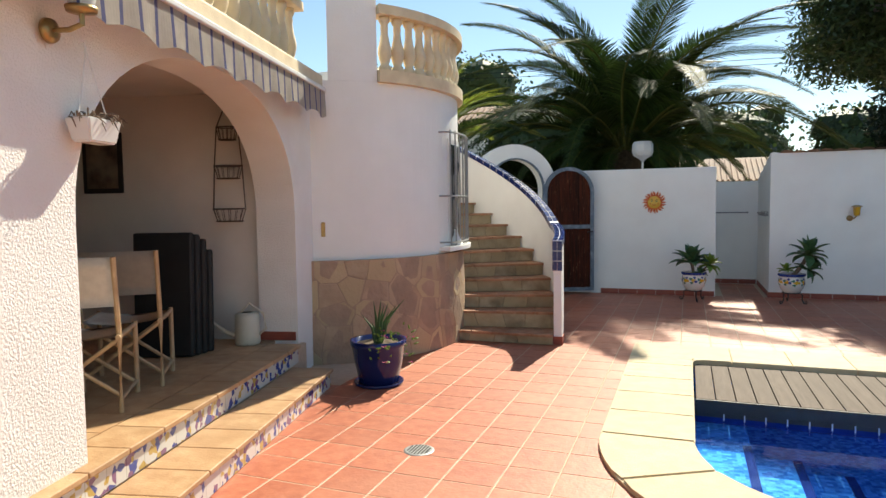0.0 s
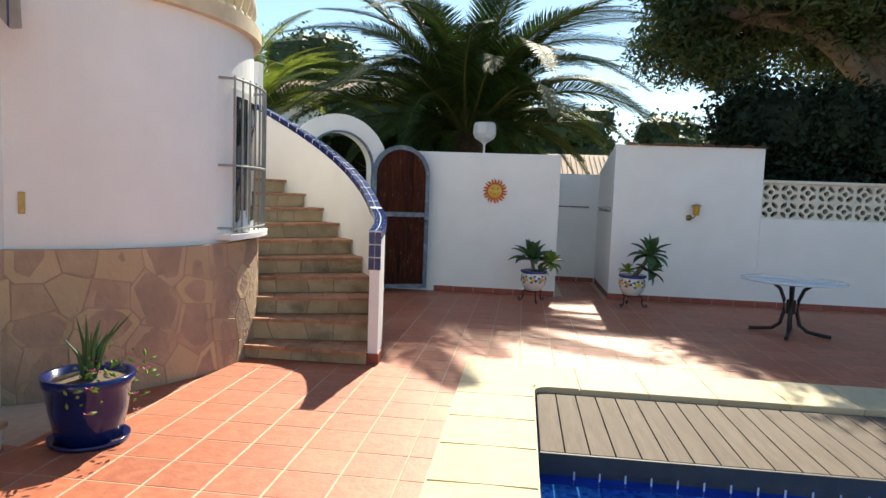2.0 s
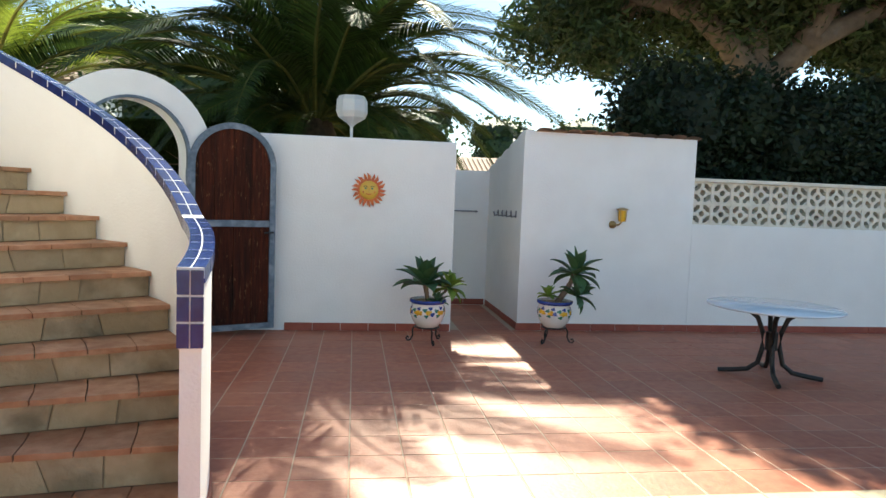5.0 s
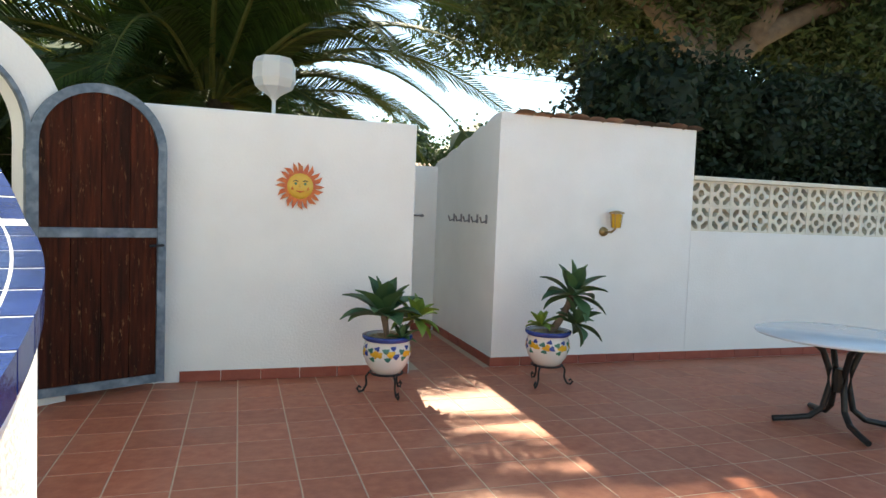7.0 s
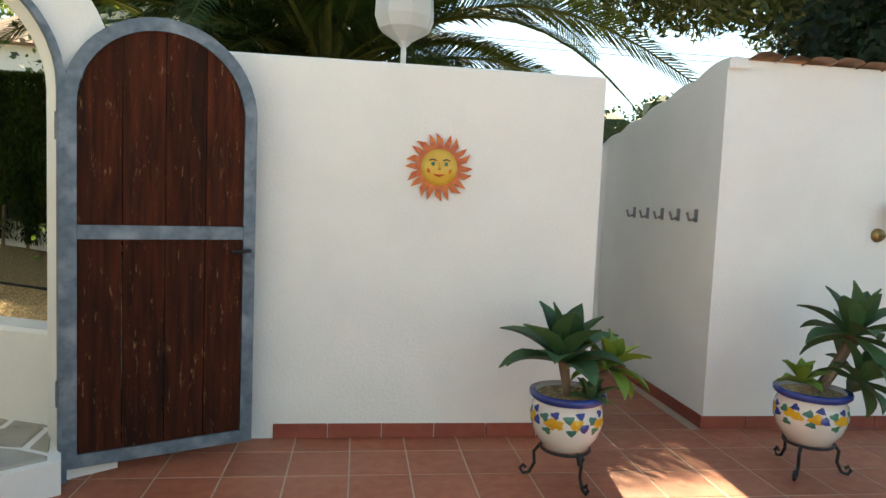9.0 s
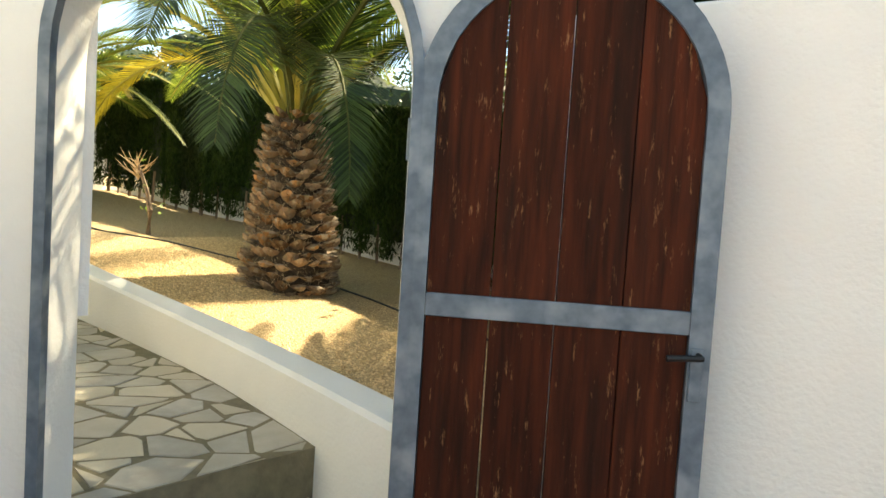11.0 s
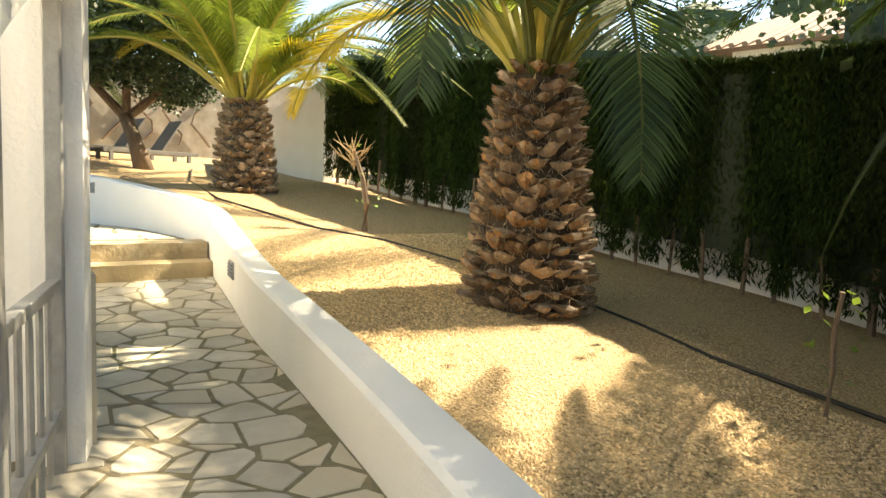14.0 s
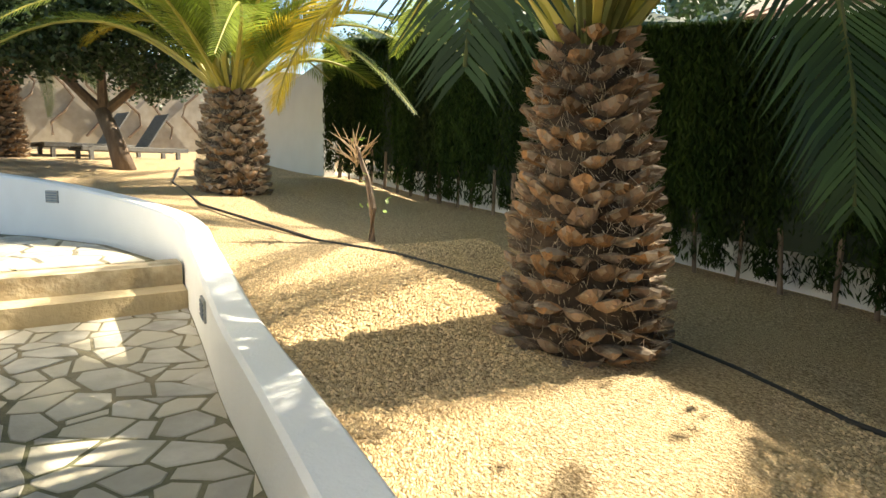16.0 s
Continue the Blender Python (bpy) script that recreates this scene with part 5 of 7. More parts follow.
# ---- agaves in painted pots ----
def rosette(bm, rng, n, ln, wd, lift0, lift1, m):
    wd *= 1.35
    for i in range(n):
        a = i * 2.39996 + rng.uniform(-0.1, 0.1)
        f = i / max(1, n - 1)
        el = radians(lift0 + (lift1 - lift0) * f + rng.uniform(-6, 6))
        L = ln * (0.75 + 0.4 * math.sin(math.pi * (0.25 + 0.6 * f))) * rng.uniform(0.9, 1.1)
        prev = None
        for k in range(8):
            t = k / 7
            w = wd * (0.35 + 1.25 * t if t < 0.5 else 0.975 * (1 - ((t - 0.5) / 0.5) ** 1.8)) + 0.001
            bend = el - 0.28 * t * t * math.cos(el)
            r = L * t * math.cos(bend)
            z = L * t * math.sin(bend)
            c = Vector((r * math.cos(a), r * math.sin(a), z))
            s = Vector((-math.sin(a), math.cos(a), 0))
            u = Vector((-math.sin(bend) * math.cos(a), -math.sin(bend) * math.sin(a), math.cos(bend)))
            row = [bm.verts.new(m @ (c - s * w + u * w * 0.35)), bm.verts.new(m @ c), bm.verts.new(m @ (c + s * w + u * w * 0.35)), bm.verts.new(m @ (c - u * 0.008))]
            if prev:
                for q in range(2):
                    bm.faces.new((prev[q], prev[q + 1], row[q + 1], row[q]))
                bm.faces.new((prev[2], prev[3], row[3], row[2]))
                bm.faces.new((prev[3], prev[0], row[0], row[3]))
            prev = row
    return bm


def painted_pot(label, m):
    p = thing("flower_pot", label, "plant pot", m, group="painted agave pots")
    part("bowl", lathe(bmesh.new(), [(0, 0.16), (0.075, 0.16), (0.11, 0.175), (0.155, 0.24), (0.178, 0.31), (0.172, 0.37), (0.16, 0.40), (0.168, 0.415), (0.182, 0.43), (0.182, 0.445), (0.165, 0.445), (0.155, 0.42), (0, 0.42)], 36), M["ceramic"], p, smooth=True)
    part("rim", lathe(bmesh.new(), [(0.170, 0.412), (0.187, 0.428), (0.187, 0.449), (0.16, 0.449)], 36), M["cer_blue"], p, "dark blue rim", smooth=True)
    part("soil", lathe(bmesh.new(), [(0, 0.432), (0.155, 0.43), (0.16, 0.42)], 24), M["gravel"], p, "sandy soil")
    rg = random.Random(4)
    for i in range(9):
        a = 2 * math.pi * i / 9 + 0.2
        for da, dz, rad, mt in ((0.0, 0.335, 0.036, "cer_yellow"), (0.22, 0.325, 0.028, "cer_yellow" if i % 2 else "cer_blue"), (-0.2, 0.35, 0.026, "cer_green"), (0.12, 0.37, 0.022, "cer_blue"), (-0.12, 0.295, 0.024, "cer_green")):
            b = a + da
            zz = dz + rg.uniform(-0.008, 0.008)
            r = float(np.interp(zz, [0.24, 0.31, 0.37, 0.40], [0.155, 0.178, 0.172, 0.16])) + 0.001
            bm = bmesh.new()
            n = 9
            vs = []
            for q in range(n):
                t = 2 * math.pi * q / n
                k = rad * (1 + 0.3 * math.sin(3 * t + i))
                z2 = zz + 0.75 * k * math.sin(t)
                r2 = float(np.interp(z2, [0.24, 0.31, 0.37, 0.40], [0.155, 0.178, 0.172, 0.16])) + 0.0015
                b2 = b + k * math.cos(t) / r
                vs.append(bm.verts.new((r2 * math.cos(b2), r2 * math.sin(b2), z2)))
            c = bm.verts.new(((r + 0.003) * math.cos(b), (r + 0.003) * math.sin(b), zz))
            for q in range(n):
                bm.faces.new((c, vs[q], vs[(q + 1) % n]))
            part("painted_fruit" if mt == "cer_yellow" else "painted_leaf", bm, M[mt], p)
    stn = part("stand", tube(bmesh.new(), [(0.12 * math.cos(a), 0.12 * math.sin(a), 0.165) for a in [2 * math.pi * i / 24 for i in range(25)]], 0.008, 6), M["iron"], p, "black wrought iron stand")
    for k in range(3):
        a = 2 * math.pi * k / 3 + 0.5
        pr = [(0.12, 0.17), (0.15, 0.13), (0.145, 0.07), (0.17, 0.02), (0.20, 0.012), (0.215, 0.035), (0.20, 0.055), (0.185, 0.04)]
        part("leg", tube(bmesh.new(), [(r * math.cos(a), r * math.sin(a), z) for r, z in pr], 0.009, 6), M["iron"], stn)
    return p


rng = random.Random(21)
painted_pot("white pot painted with fruit on an iron stand by the recess", pose(0.10, 10.90, 0, 0, 0, 15))
ag = thing("agave_plant", "green agave rosettes growing in the painted pot", "plant", pose(0.10, 10.90, 0.43), group="agaves")
part("stem", tube(bmesh.new(), [(0, 0, -0.01), (-0.02, 0, 0.10), (-0.03, 0, 0.17)], [0.02, 0.024, 0.03], 8), M["bark"], ag)
part("rosette", rosette(bmesh.new(), rng, 19, 0.29, 0.060, 2, 80, pose(-0.03, 0, 0.16)), M["agave"], ag)
part("stem", tube(bmesh.new(), [(0.05, 0, -0.01), (0.14, 0.02, 0.06), (0.20, 0.02, 0.12)], 0.014, 8), M["bark"], ag)
part("young_rosette", rosette(bmesh.new(), rng, 16, 0.20, 0.036, -25, 80, pose(0.21, 0.02, 0.13, 0, 15, 0)), M["agave_light"], ag, "bright green young rosette")
part("low_rosette", rosette(bmesh.new(), rng, 12, 0.12, 0.02, 5, 80, pose(0.09, -0.08, 0.0)), M["agave"], ag)
painted_pot("white pot painted with fruit on an iron stand by the hut", pose(1.45, 10.95, 0, 0, 0, 70))
ag = thing("agave_plant", "tall leaning agave with three rosettes in the painted pot", "plant", pose(1.45, 10.95, 0.43), group="agaves")
part("stem", tube(bmesh.new(), [(0.02, 0, -0.01), (0.10, 0, 0.10), (0.17, 0, 0.22), (0.20, 0, 0.30)], [0.032, 0.03, 0.026, 0.03], 10), M["bark"], ag)
part("rosette", rosette(bmesh.new(), rng, 19, 0.28, 0.052, -25, 82, pose(0.20, 0, 0.30, 0, 12, 0)), M["agave"], ag)
part("low_rosette", rosette(bmesh.new(), rng, 14, 0.21, 0.040, -20, 80, pose(0.20, -0.08, 0.08, 0, 35, 0)), M["agave"], ag)
part("small_rosette", rosette(bmesh.new(), rng, 12, 0.13, 0.026, 0, 80, pose(-0.08, -0.02, 0.06)), M["agave_light"], ag)

# ---- blue pot by the tower ----
bp = thing("flower_pot", "glossy cobalt blue glazed pot at the foot of the tower", "plant pot", pose(-2.46, 5.14, 0.0))
part("body", lathe(bmesh.new(), [(0, 0), (0.15, 0), (0.165, 0.01), (0.205, 0.20), (0.225, 0.33), (0.24, 0.345), (0.24, 0.385), (0.215, 0.385), (0.205, 0.33), (0, 0.33)], 40), M["blue_pot"], bp, smooth=True)
part("saucer", lathe(bmesh.new(), [(0.17, 0.0), (0.205, 0.004), (0.212, 0.03), (0.20, 0.03), (0.17, 0.012)], 32), M["blue_pot"], bp, smooth=True)
part("soil", lathe(bmesh.new(), [(0, 0.352), (0.2, 0.348), (0.21, 0.33)], 24), M["soil"], bp)
pl = thing("aloe_plant", "spiky aloe and magenta flowers growing in the blue pot", "plant", pose(-2.46, 5.14, 0.35) @ Matrix.Scale(1.25, 4))
bm = bmesh.new()
for i in range(14):
    a, l = rng.uniform(0, 6.28), rng.uniform(0.15, 0.34)
    t = rng.uniform(0.1, 0.5)
    tube(bm, [(0.02 * math.cos(a), 0.02 * math.sin(a), 0), (l * 0.5 * t * math.cos(a), l * 0.5 * t * math.sin(a), l * 0.55), (l * t * 1.3 * math.cos(a), l * t * 1.3 * math.sin(a), l)], [0.014, 0.010, 0.001], 5)
part("rosette", bm, M["agave"], pl)
fb = bmesh.new()
for i in range(70):
    a, r = rng.uniform(-1.4, 1.6), rng.uniform(0.05, 0.30)
    p = Vector((r * math.cos(a), r * math.sin(a), rng.uniform(-0.1, 0.12) - max(0, r - 0.2) * 0.8))
    q = p + Vector((rng.uniform(-1, 1), rng.uniform(-1, 1), rng.uniform(-0.3, 1))) * 0.035
    tube(fb, [p, (p + q) / 2, q], [0.003, 0.008, 0.001], 4)
    if i % 5 == 0:
        fl = bmesh.new()
        for k in range(5):
            b = 2 * math.pi * k / 5
            c = q + Vector((0.016 * math.cos(b), 0.016 * math.sin(b), 0.004))
            fl.faces.new([fl.verts.new(q), fl.verts.new(c + Vector((0.004, 0, 0))), fl.verts.new(c + Vector((0, 0.006, 0.004)))])
        part("flower", fl, M["pink"], pl, "magenta flower")
part("trailing_leaves", fb, M["agave_light"], pl)
dr = thing("floor_drain", "round metal drain cover set in the terrace", "drain", pose(-1.54, 3.84, 0.0))
part("cover", lathe(bmesh.new(), [(0, 0.006), (0.085, 0.006), (0.095, 0.002), (0.095, -0.004)], 28), M["grille"], dr)
for k in range(7):
    x = -0.06 + 0.02 * k
    w = math.sqrt(0.075 ** 2 - x * x) if abs(x) < 0.075 else 0.01
    part("slot", bm_box((x - 0.004, -w, 0.0065), (x + 0.004, w, 0.0085)), M["iron"], dr)


# ---- palms ----
def frond(name, rng, ln, pairs, leaf, droop, material, vee=0.5, width=0.021, hang=False, stalk="stalk"):
    """One feather leaf along +x: a bent stalk with two rows of leaflets."""
    verts, faces = [], []
    def at(t):
        if hang:
            e0, e1 = radians(50), radians(-88)
            e = e0 + (e1 - e0) * t
            k = ln / (e0 - e1)
            return Vector((k * (math.sin(e0) - math.sin(e)), 0, k * (math.cos(e) - math.cos(e0))))
        x = ln * (t - 0.12 * droop * t ** 3)
        z = ln * (0.30 * t - 0.5 * droop * t * t * (0.6 + 0.6 * t))
        return Vector((x, 0, z))
    for i in range(pairs):
        t = 0.16 + 0.84 * i / (pairs - 1)
        p = at(t)
        d = (at(min(1, t + 0.02)) - at(t - 0.02)).normalized()
        L = leaf * (math.sin(math.pi * min(1, 0.18 + 0.80 * t)) ** 0.6) * rng.uniform(0.88, 1.1)
        for sy in (-1, 1):
            fwd = 0.45 + 0.55 * t + rng.uniform(-0.06, 0.06)
            up = Vector((0, 0, 1)) - d * d.z
            w = (d * fwd + Vector((0, sy, 0)) * 0.9 + up * vee * (1 - 0.9 * t) * rng.uniform(0.6, 1.2)).normalized()
            s = d * width
            tip = p + w * L + Vector((0, 0, -0.16 * L * rng.uniform(0.4, 1.6)))
            midp = p + w * L * 0.55
            b = len(verts)
            verts += [p - s * 0.5, p + s * 0.5, midp + s * 0.7, midp - s * 0.7, tip]
            faces += [(b, b + 1, b + 2, b + 3), (b + 3, b + 2, b + 4)]
    me = bpy.data.meshes.new(name)
    me.from_pydata([tuple(v) for v in verts], [], faces)
    bm = bmesh.new()
    bm.from_mesh(me)
    pts = [at(i / 12) for i in range(13)]
    nf = len(bm.faces)
    tube(bm, pts, [(0.030 if stalk == "stalk_shaded" else 0.036) * (1 - 0.85 * i / 12) * ln / 3 for i in range(13)], 5)
    bm.faces.ensure_lookup_table()
    for f in bm.faces[nf:]:
        f.material_index = 1
    bm.to_mesh(me)
    bm.free()
    me.materials.append(material)
    me.materials.append(M[stalk])
    return me


rng = random.Random(31)
FR = {}
# dark fronds are coloured as in shade, lit ones as in full sun
for key, mt in (("dark", "leaf_shaded"), ("lit", "leaf_lit"), ("yellow", "leaf_yellow")):
    FR[key] = [frond("frond_" + key, rng, 3.3, 104 if key == "dark" else 112, 0.50 if key == "dark" else 0.46, dr_, M[mt], width=0.0205 if key == "dark" else 0.0145, stalk="stalk_shaded" if key == "dark" else "stalk") for dr_ in (0.75, 1.05, 1.4)]


# the dark hanging frond has its shade in the leaf colour
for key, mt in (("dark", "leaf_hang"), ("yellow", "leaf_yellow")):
    FR["hang_" + key] = [frond("frond_hanging_" + key, rng, 3.0, 124, 0.54, 1.0, M[mt], 0.5, width=0.0145, hang=True, stalk="stalk_shaded" if key == "dark" else "stalk")]


def boot_mesh(rg, w, parent):
    """A cut leaf base: a wide sheath that narrows to a slanting cut face with a split, ragged rim."""
    bm = bmesh.new()
    q = lambda k: 1 + rg.uniform(-k, k)
    rows = []
    for out, ww, lo, hi in ((0.0, 1.05 * q(0.1), -0.55, 0.05), (0.22, 1.0 * q(0.12), -0.42, 0.22), (0.50, 0.80 * q(0.15), -0.24, 0.40), (0.74, 0.44 * q(0.2), 0.06, 0.52)):
        rows.append([bm.verts.new((w * out * q(0.12), w * ww * sy * 0.5, w * (lo + (hi - lo) * f) * q(0.1))) for sy, f in ((-1.0, 0.7), (-0.55, 0.22), (0.0, 0.0), (0.55, 0.22), (1.0, 0.75), (0.5, 0.95), (0.0, 1.0), (-0.5, 0.95))])
    for a, b in zip(rows, rows[1:]):
        for k in range(8):
            bm.faces.new((a[k], a[(k + 1) % 8], b[(k + 1) % 8], b[k]))
    bm.faces.new(rows[-1])
    for f in bm.faces:
        f.material_index = 1 if f.calc_center_median().z > w * 0.16 and len(f.verts) < 8 else 0
    for sy in (-1, 1):
        a = Vector((w * 0.3, w * 0.42 * sy, w * 0.1))
        b = a + Vector((w * rg.uniform(0.25, 0.6), w * sy * rg.uniform(0.1, 0.4), w * rg.uniform(0.1, 0.5)))
        f = bm.faces.new((bm.verts.new(a + Vector((0, 0, -w * 0.12))), bm.verts.new(b), bm.verts.new(a + Vector((-w * 0.05, -sy * w * 0.1, w * 0.1)))))
        f.material_index = 1
    for v in bm.verts:
        v.co.z *= 0.70
    return part("leaf_base", bm, [M["boot"], M["boot_edge"]], parent)


def palm(label, x, y, z, h, r0, r1, fr, boots=True, seed=1, hung=(), turn=0):
    """fr: rows of (count, tilt from upright, spread of tilt, scale, kind)."""
    rg = random.Random(seed)
    p = thing("palm_tree", label, "palm tree", pose(x, y, z, 0, 0, turn), group="date palms of the garden")
    prof = [(r0 * 0.94, -0.15), (r0, 0.05)] + [(r0 + (r1 - r0) * t, h * t) for t in (0.25, 0.5, 0.75, 0.95)] + [(r1 * 0.75, h + 0.15), (0.05, h + 0.35)]
    # dark core colour gives the shaded gaps between leaf bases
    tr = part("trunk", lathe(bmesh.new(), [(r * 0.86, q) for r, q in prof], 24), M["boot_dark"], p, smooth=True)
    if boots:
        w = 0.150 * r0 / 0.45
        kinds = []
        for v in range(5):
            kinds.append(boot_mesh(rg, w, tr))
        rows = int(h / (0.082 * r0 / 0.45))
        used = [False] * 5
        for j in range(rows + 1):
            zz = (h + 0.16) * j / rows
            rr = float(np.interp(zz, [q for _, q in prof], [r for r, _ in prof])) * 0.85
            n = max(8, int(2 * math.pi * rr / (w * 0.92)))
            for k in range(n):
                a = 2 * math.pi * (k + 0.5 * (j % 2)) / n + rg.uniform(-0.06, 0.06)
                sc = rg.uniform(0.8, 1.15)
                m = Matrix.Translation((rr * math.cos(a), rr * math.sin(a), zz + rg.uniform(-0.03, 0.03))) @ Matrix.Rotation(a, 4, "Z") @ Matrix.Rotation(rg.uniform(-0.15, 0.5), 4, "Y") @ Matrix.Rotation(rg.uniform(-0.3, 0.3), 4, "X") @ Matrix.Scale(sc, 4)
                v = rg.randrange(5)
                if used[v]:
                    share("leaf_base", kinds[v].data, tr, m)
                else:
                    used[v] = True
                    kinds[v].matrix_local = m
        fv, ff = [], []
        for k in range(4200):
            a, zz = rg.uniform(0, 2 * math.pi), (h + 0.1) * rg.random()
            rr = float(np.interp(zz, [q for _, q in prof], [r for r, _ in prof])) * rg.uniform(0.93, 1.04)
            c = Vector((rr * math.cos(a), rr * math.sin(a), zz))
            d = Vector((math.cos(a) * rg.uniform(0.1, 0.8) + rg.uniform(-0.5, 0.5), math.sin(a) * rg.uniform(0.1, 0.8) + rg.uniform(-0.5, 0.5), rg.uniform(-0.7, 0.9))).normalized() * rg.uniform(0.03, 0.12)
            e = d.orthogonal().normalized() * rg.uniform(0.0012, 0.003)
            b = len(fv)
            fv += [c - e, c + e, c + d]
            ff.append((b, b + 1, b + 2))
        fm = bpy.data.meshes.new("fibre")
        fm.from_pydata([tuple(v) for v in fv], [], ff)
        fm.materials.append(M["fibre"])
        fo_ = share("fibre", fm, tr, Matrix())
        tagged(fo_, "loose straw-coloured fibres", kind="stuff")
    i = 0
    for count, tilt, spread, sc, kind in fr:
        for k in range(count):
            a = i * 2.39996 + rg.uniform(-0.2, 0.2)
            t = tilt + rg.uniform(-spread, spread)
            me = FR[kind][rg.randrange(3)]
            m = Matrix.Translation((r1 * 0.45 * math.cos(a), r1 * 0.45 * math.sin(a), h + 0.12)) @ Matrix.Rotation(a, 4, "Z") @ Matrix.Rotation(radians(t - 90) + 0.29, 4, "Y") @ Matrix.Rotation(rg.uniform(-0.4, 0.4), 4, "X") @ Matrix.Scale(sc * rg.uniform(0.88, 1.08), 4)
            share("frond", me, p, m)
            i += 1
    for az, lift, sc, kind in hung:
        m = Matrix.Translation((0.15 * math.cos(radians(az)), 0.15 * math.sin(radians(az)), h + 0.1)) @ Matrix.Rotation(radians(az), 4, "Z") @ Matrix.Rotation(radians(-lift), 4, "Y") @ Matrix.Scale(sc, 4)
        share("frond", FR[kind][0] if kind.startswith("hang") else FR[kind][1], p, m)
    return p


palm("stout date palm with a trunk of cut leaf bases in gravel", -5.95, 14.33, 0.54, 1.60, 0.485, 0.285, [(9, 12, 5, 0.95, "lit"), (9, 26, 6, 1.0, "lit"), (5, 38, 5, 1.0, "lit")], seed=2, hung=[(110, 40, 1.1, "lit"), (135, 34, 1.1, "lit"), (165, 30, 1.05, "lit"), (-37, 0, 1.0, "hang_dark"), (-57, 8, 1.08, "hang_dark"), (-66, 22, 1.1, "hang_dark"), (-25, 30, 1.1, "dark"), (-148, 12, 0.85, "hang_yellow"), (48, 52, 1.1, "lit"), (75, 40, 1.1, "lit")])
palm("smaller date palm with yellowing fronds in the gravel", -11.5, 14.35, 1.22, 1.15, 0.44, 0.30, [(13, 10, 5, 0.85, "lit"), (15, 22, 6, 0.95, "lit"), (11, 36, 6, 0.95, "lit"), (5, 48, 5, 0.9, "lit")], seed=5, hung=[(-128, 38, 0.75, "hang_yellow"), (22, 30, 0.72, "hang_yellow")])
palm("big date palm with shade-dark fronds standing behind the sun wall", -1.35, 15.4, 0.27, 2.3, 0.55, 0.42, [(10, 10, 5, 1.3, "dark"), (14, 24, 6, 1.4, "dark"), (15, 40, 6, 1.3, "dark"), (16, 56, 6, 1.15, "dark"), (16, 70, 5, 0.9, "dark"), (14, 82, 5, 0.62, "dark")], boots=False, seed=9, turn=228)
palm("date palm in the far corner of the garden", -17.0, 12.4, 1.72, 1.4, 0.40, 0.28, [(10, 20, 8, 0.8, "dark"), (12, 40, 8, 0.9, "dark"), (10, 60, 8, 0.8, "dark")], seed=12)


# ---- leaf masses ----
def leaf_mesh(name, material, centres, size, rg, flat=0.6, aspect=1.8, up=0.0):
    """Many small folded leaves at the given places, as one joined mesh."""
    n = len(centres)
    c = np.array(centres, dtype=float)
    d = rg.normal(size=(n, 3))
    d[:, 2] = d[:, 2] * flat + up
    d /= np.linalg.norm(d, axis=1)[:, None]
    e = np.cross(d, rg.normal(size=(n, 3)))
    e /= np.linalg.norm(e, axis=1)[:, None]
    s = size * rg.uniform(0.6, 1.3, size=(n, 1))
    v = np.empty((n, 4, 3))
    v[:, 0] = c - d * s * aspect * 0.5
    v[:, 1] = c + e * s * 0.5
    v[:, 2] = c + d * s * aspect * 0.5
    v[:, 3] = c - e * s * 0.5
    me = bpy.data.meshes.new(name)
    me.from_pydata(v.reshape(-1, 3).tolist(), [], [(4 * i, 4 * i + 1, 4 * i + 2, 4 * i + 3) for i in range(n)])
    me.materials.append(material)
    return me


def clumps(rg, blobs, count, shell=0.55):
    """Places in and near the skin of (x, y, z, rx, ry, rz) blobs."""
    w = np.array([b[3] * b[4] * b[5] for b in blobs]) ** 0.67
    idx = rg.choice(len(blobs), size=count, p=w / w.sum())
    b = np.array(blobs)[idx]
    d = rg.normal(size=(count, 3))
    d /= np.linalg.norm(d, axis=1)[:, None]
    r = (shell + (1 - shell) * rg.random((count, 1)) ** 0.5) * (1 + 0.12 * rg.normal(size=(count, 1)))
    return b[:, :3] + d * r * b[:, 3:6]


def mesh_part(name, me, parent, label=""):
    ob = new(name, me)
    ob.parent = parent
    if label:
        tagged(ob, label)
    return ob


rg = np.random.default_rng(7)

# clipped cypress hedge along the garden
hedge = thing("hedge", "tall clipped dark cypress hedge before a low white wall", "hedge")
n = 230000
hx = rg.uniform(-13.17, -0.4, n)
top = 2.70 + np.clip(-5.5 - hx, 0, 9) * 0.122
base = np.array([rise(x, 16.6) for x in hx]) + 0.12
face = rg.random(n)
hz = np.where(face < 0.85, base + (top - base) * rg.random(n), top)
hy = np.where(face < 0.85, 16.62 + 0.05 * np.sin(hx * 5.3) + 0.07 * np.sin(hx * 2.1 + 1) + 0.10 * rg.random(n), 16.6 + 0.5 * rg.random(n))
low = hz - base < 0.5
keep = ~(low & (rg.random(n) < 0.35 + 0.5 * (np.sin(hx * 14.0) > -0.2)))
cent = np.stack([hx, hy, hz], 1)[keep]
mesh_part("foliage", leaf_mesh("hedge_foliage", M["cypress"], cent, 0.019, rg, 0.4, 5.0, 1.8), hedge)
# near-black boxes stand in for the shade deep in the hedge
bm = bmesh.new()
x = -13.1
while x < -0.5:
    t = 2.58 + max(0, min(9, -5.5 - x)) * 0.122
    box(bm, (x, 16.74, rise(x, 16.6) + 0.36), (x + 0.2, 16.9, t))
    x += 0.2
mesh_part("inner_growth", ob_from("tmp", bm, M["hedge_dark"]).data, hedge, "dark filling for the shaded inside")
bpy.data.objects.remove(bpy.data.objects["tmp"])
x = -13.0
rnd = random.Random(6)
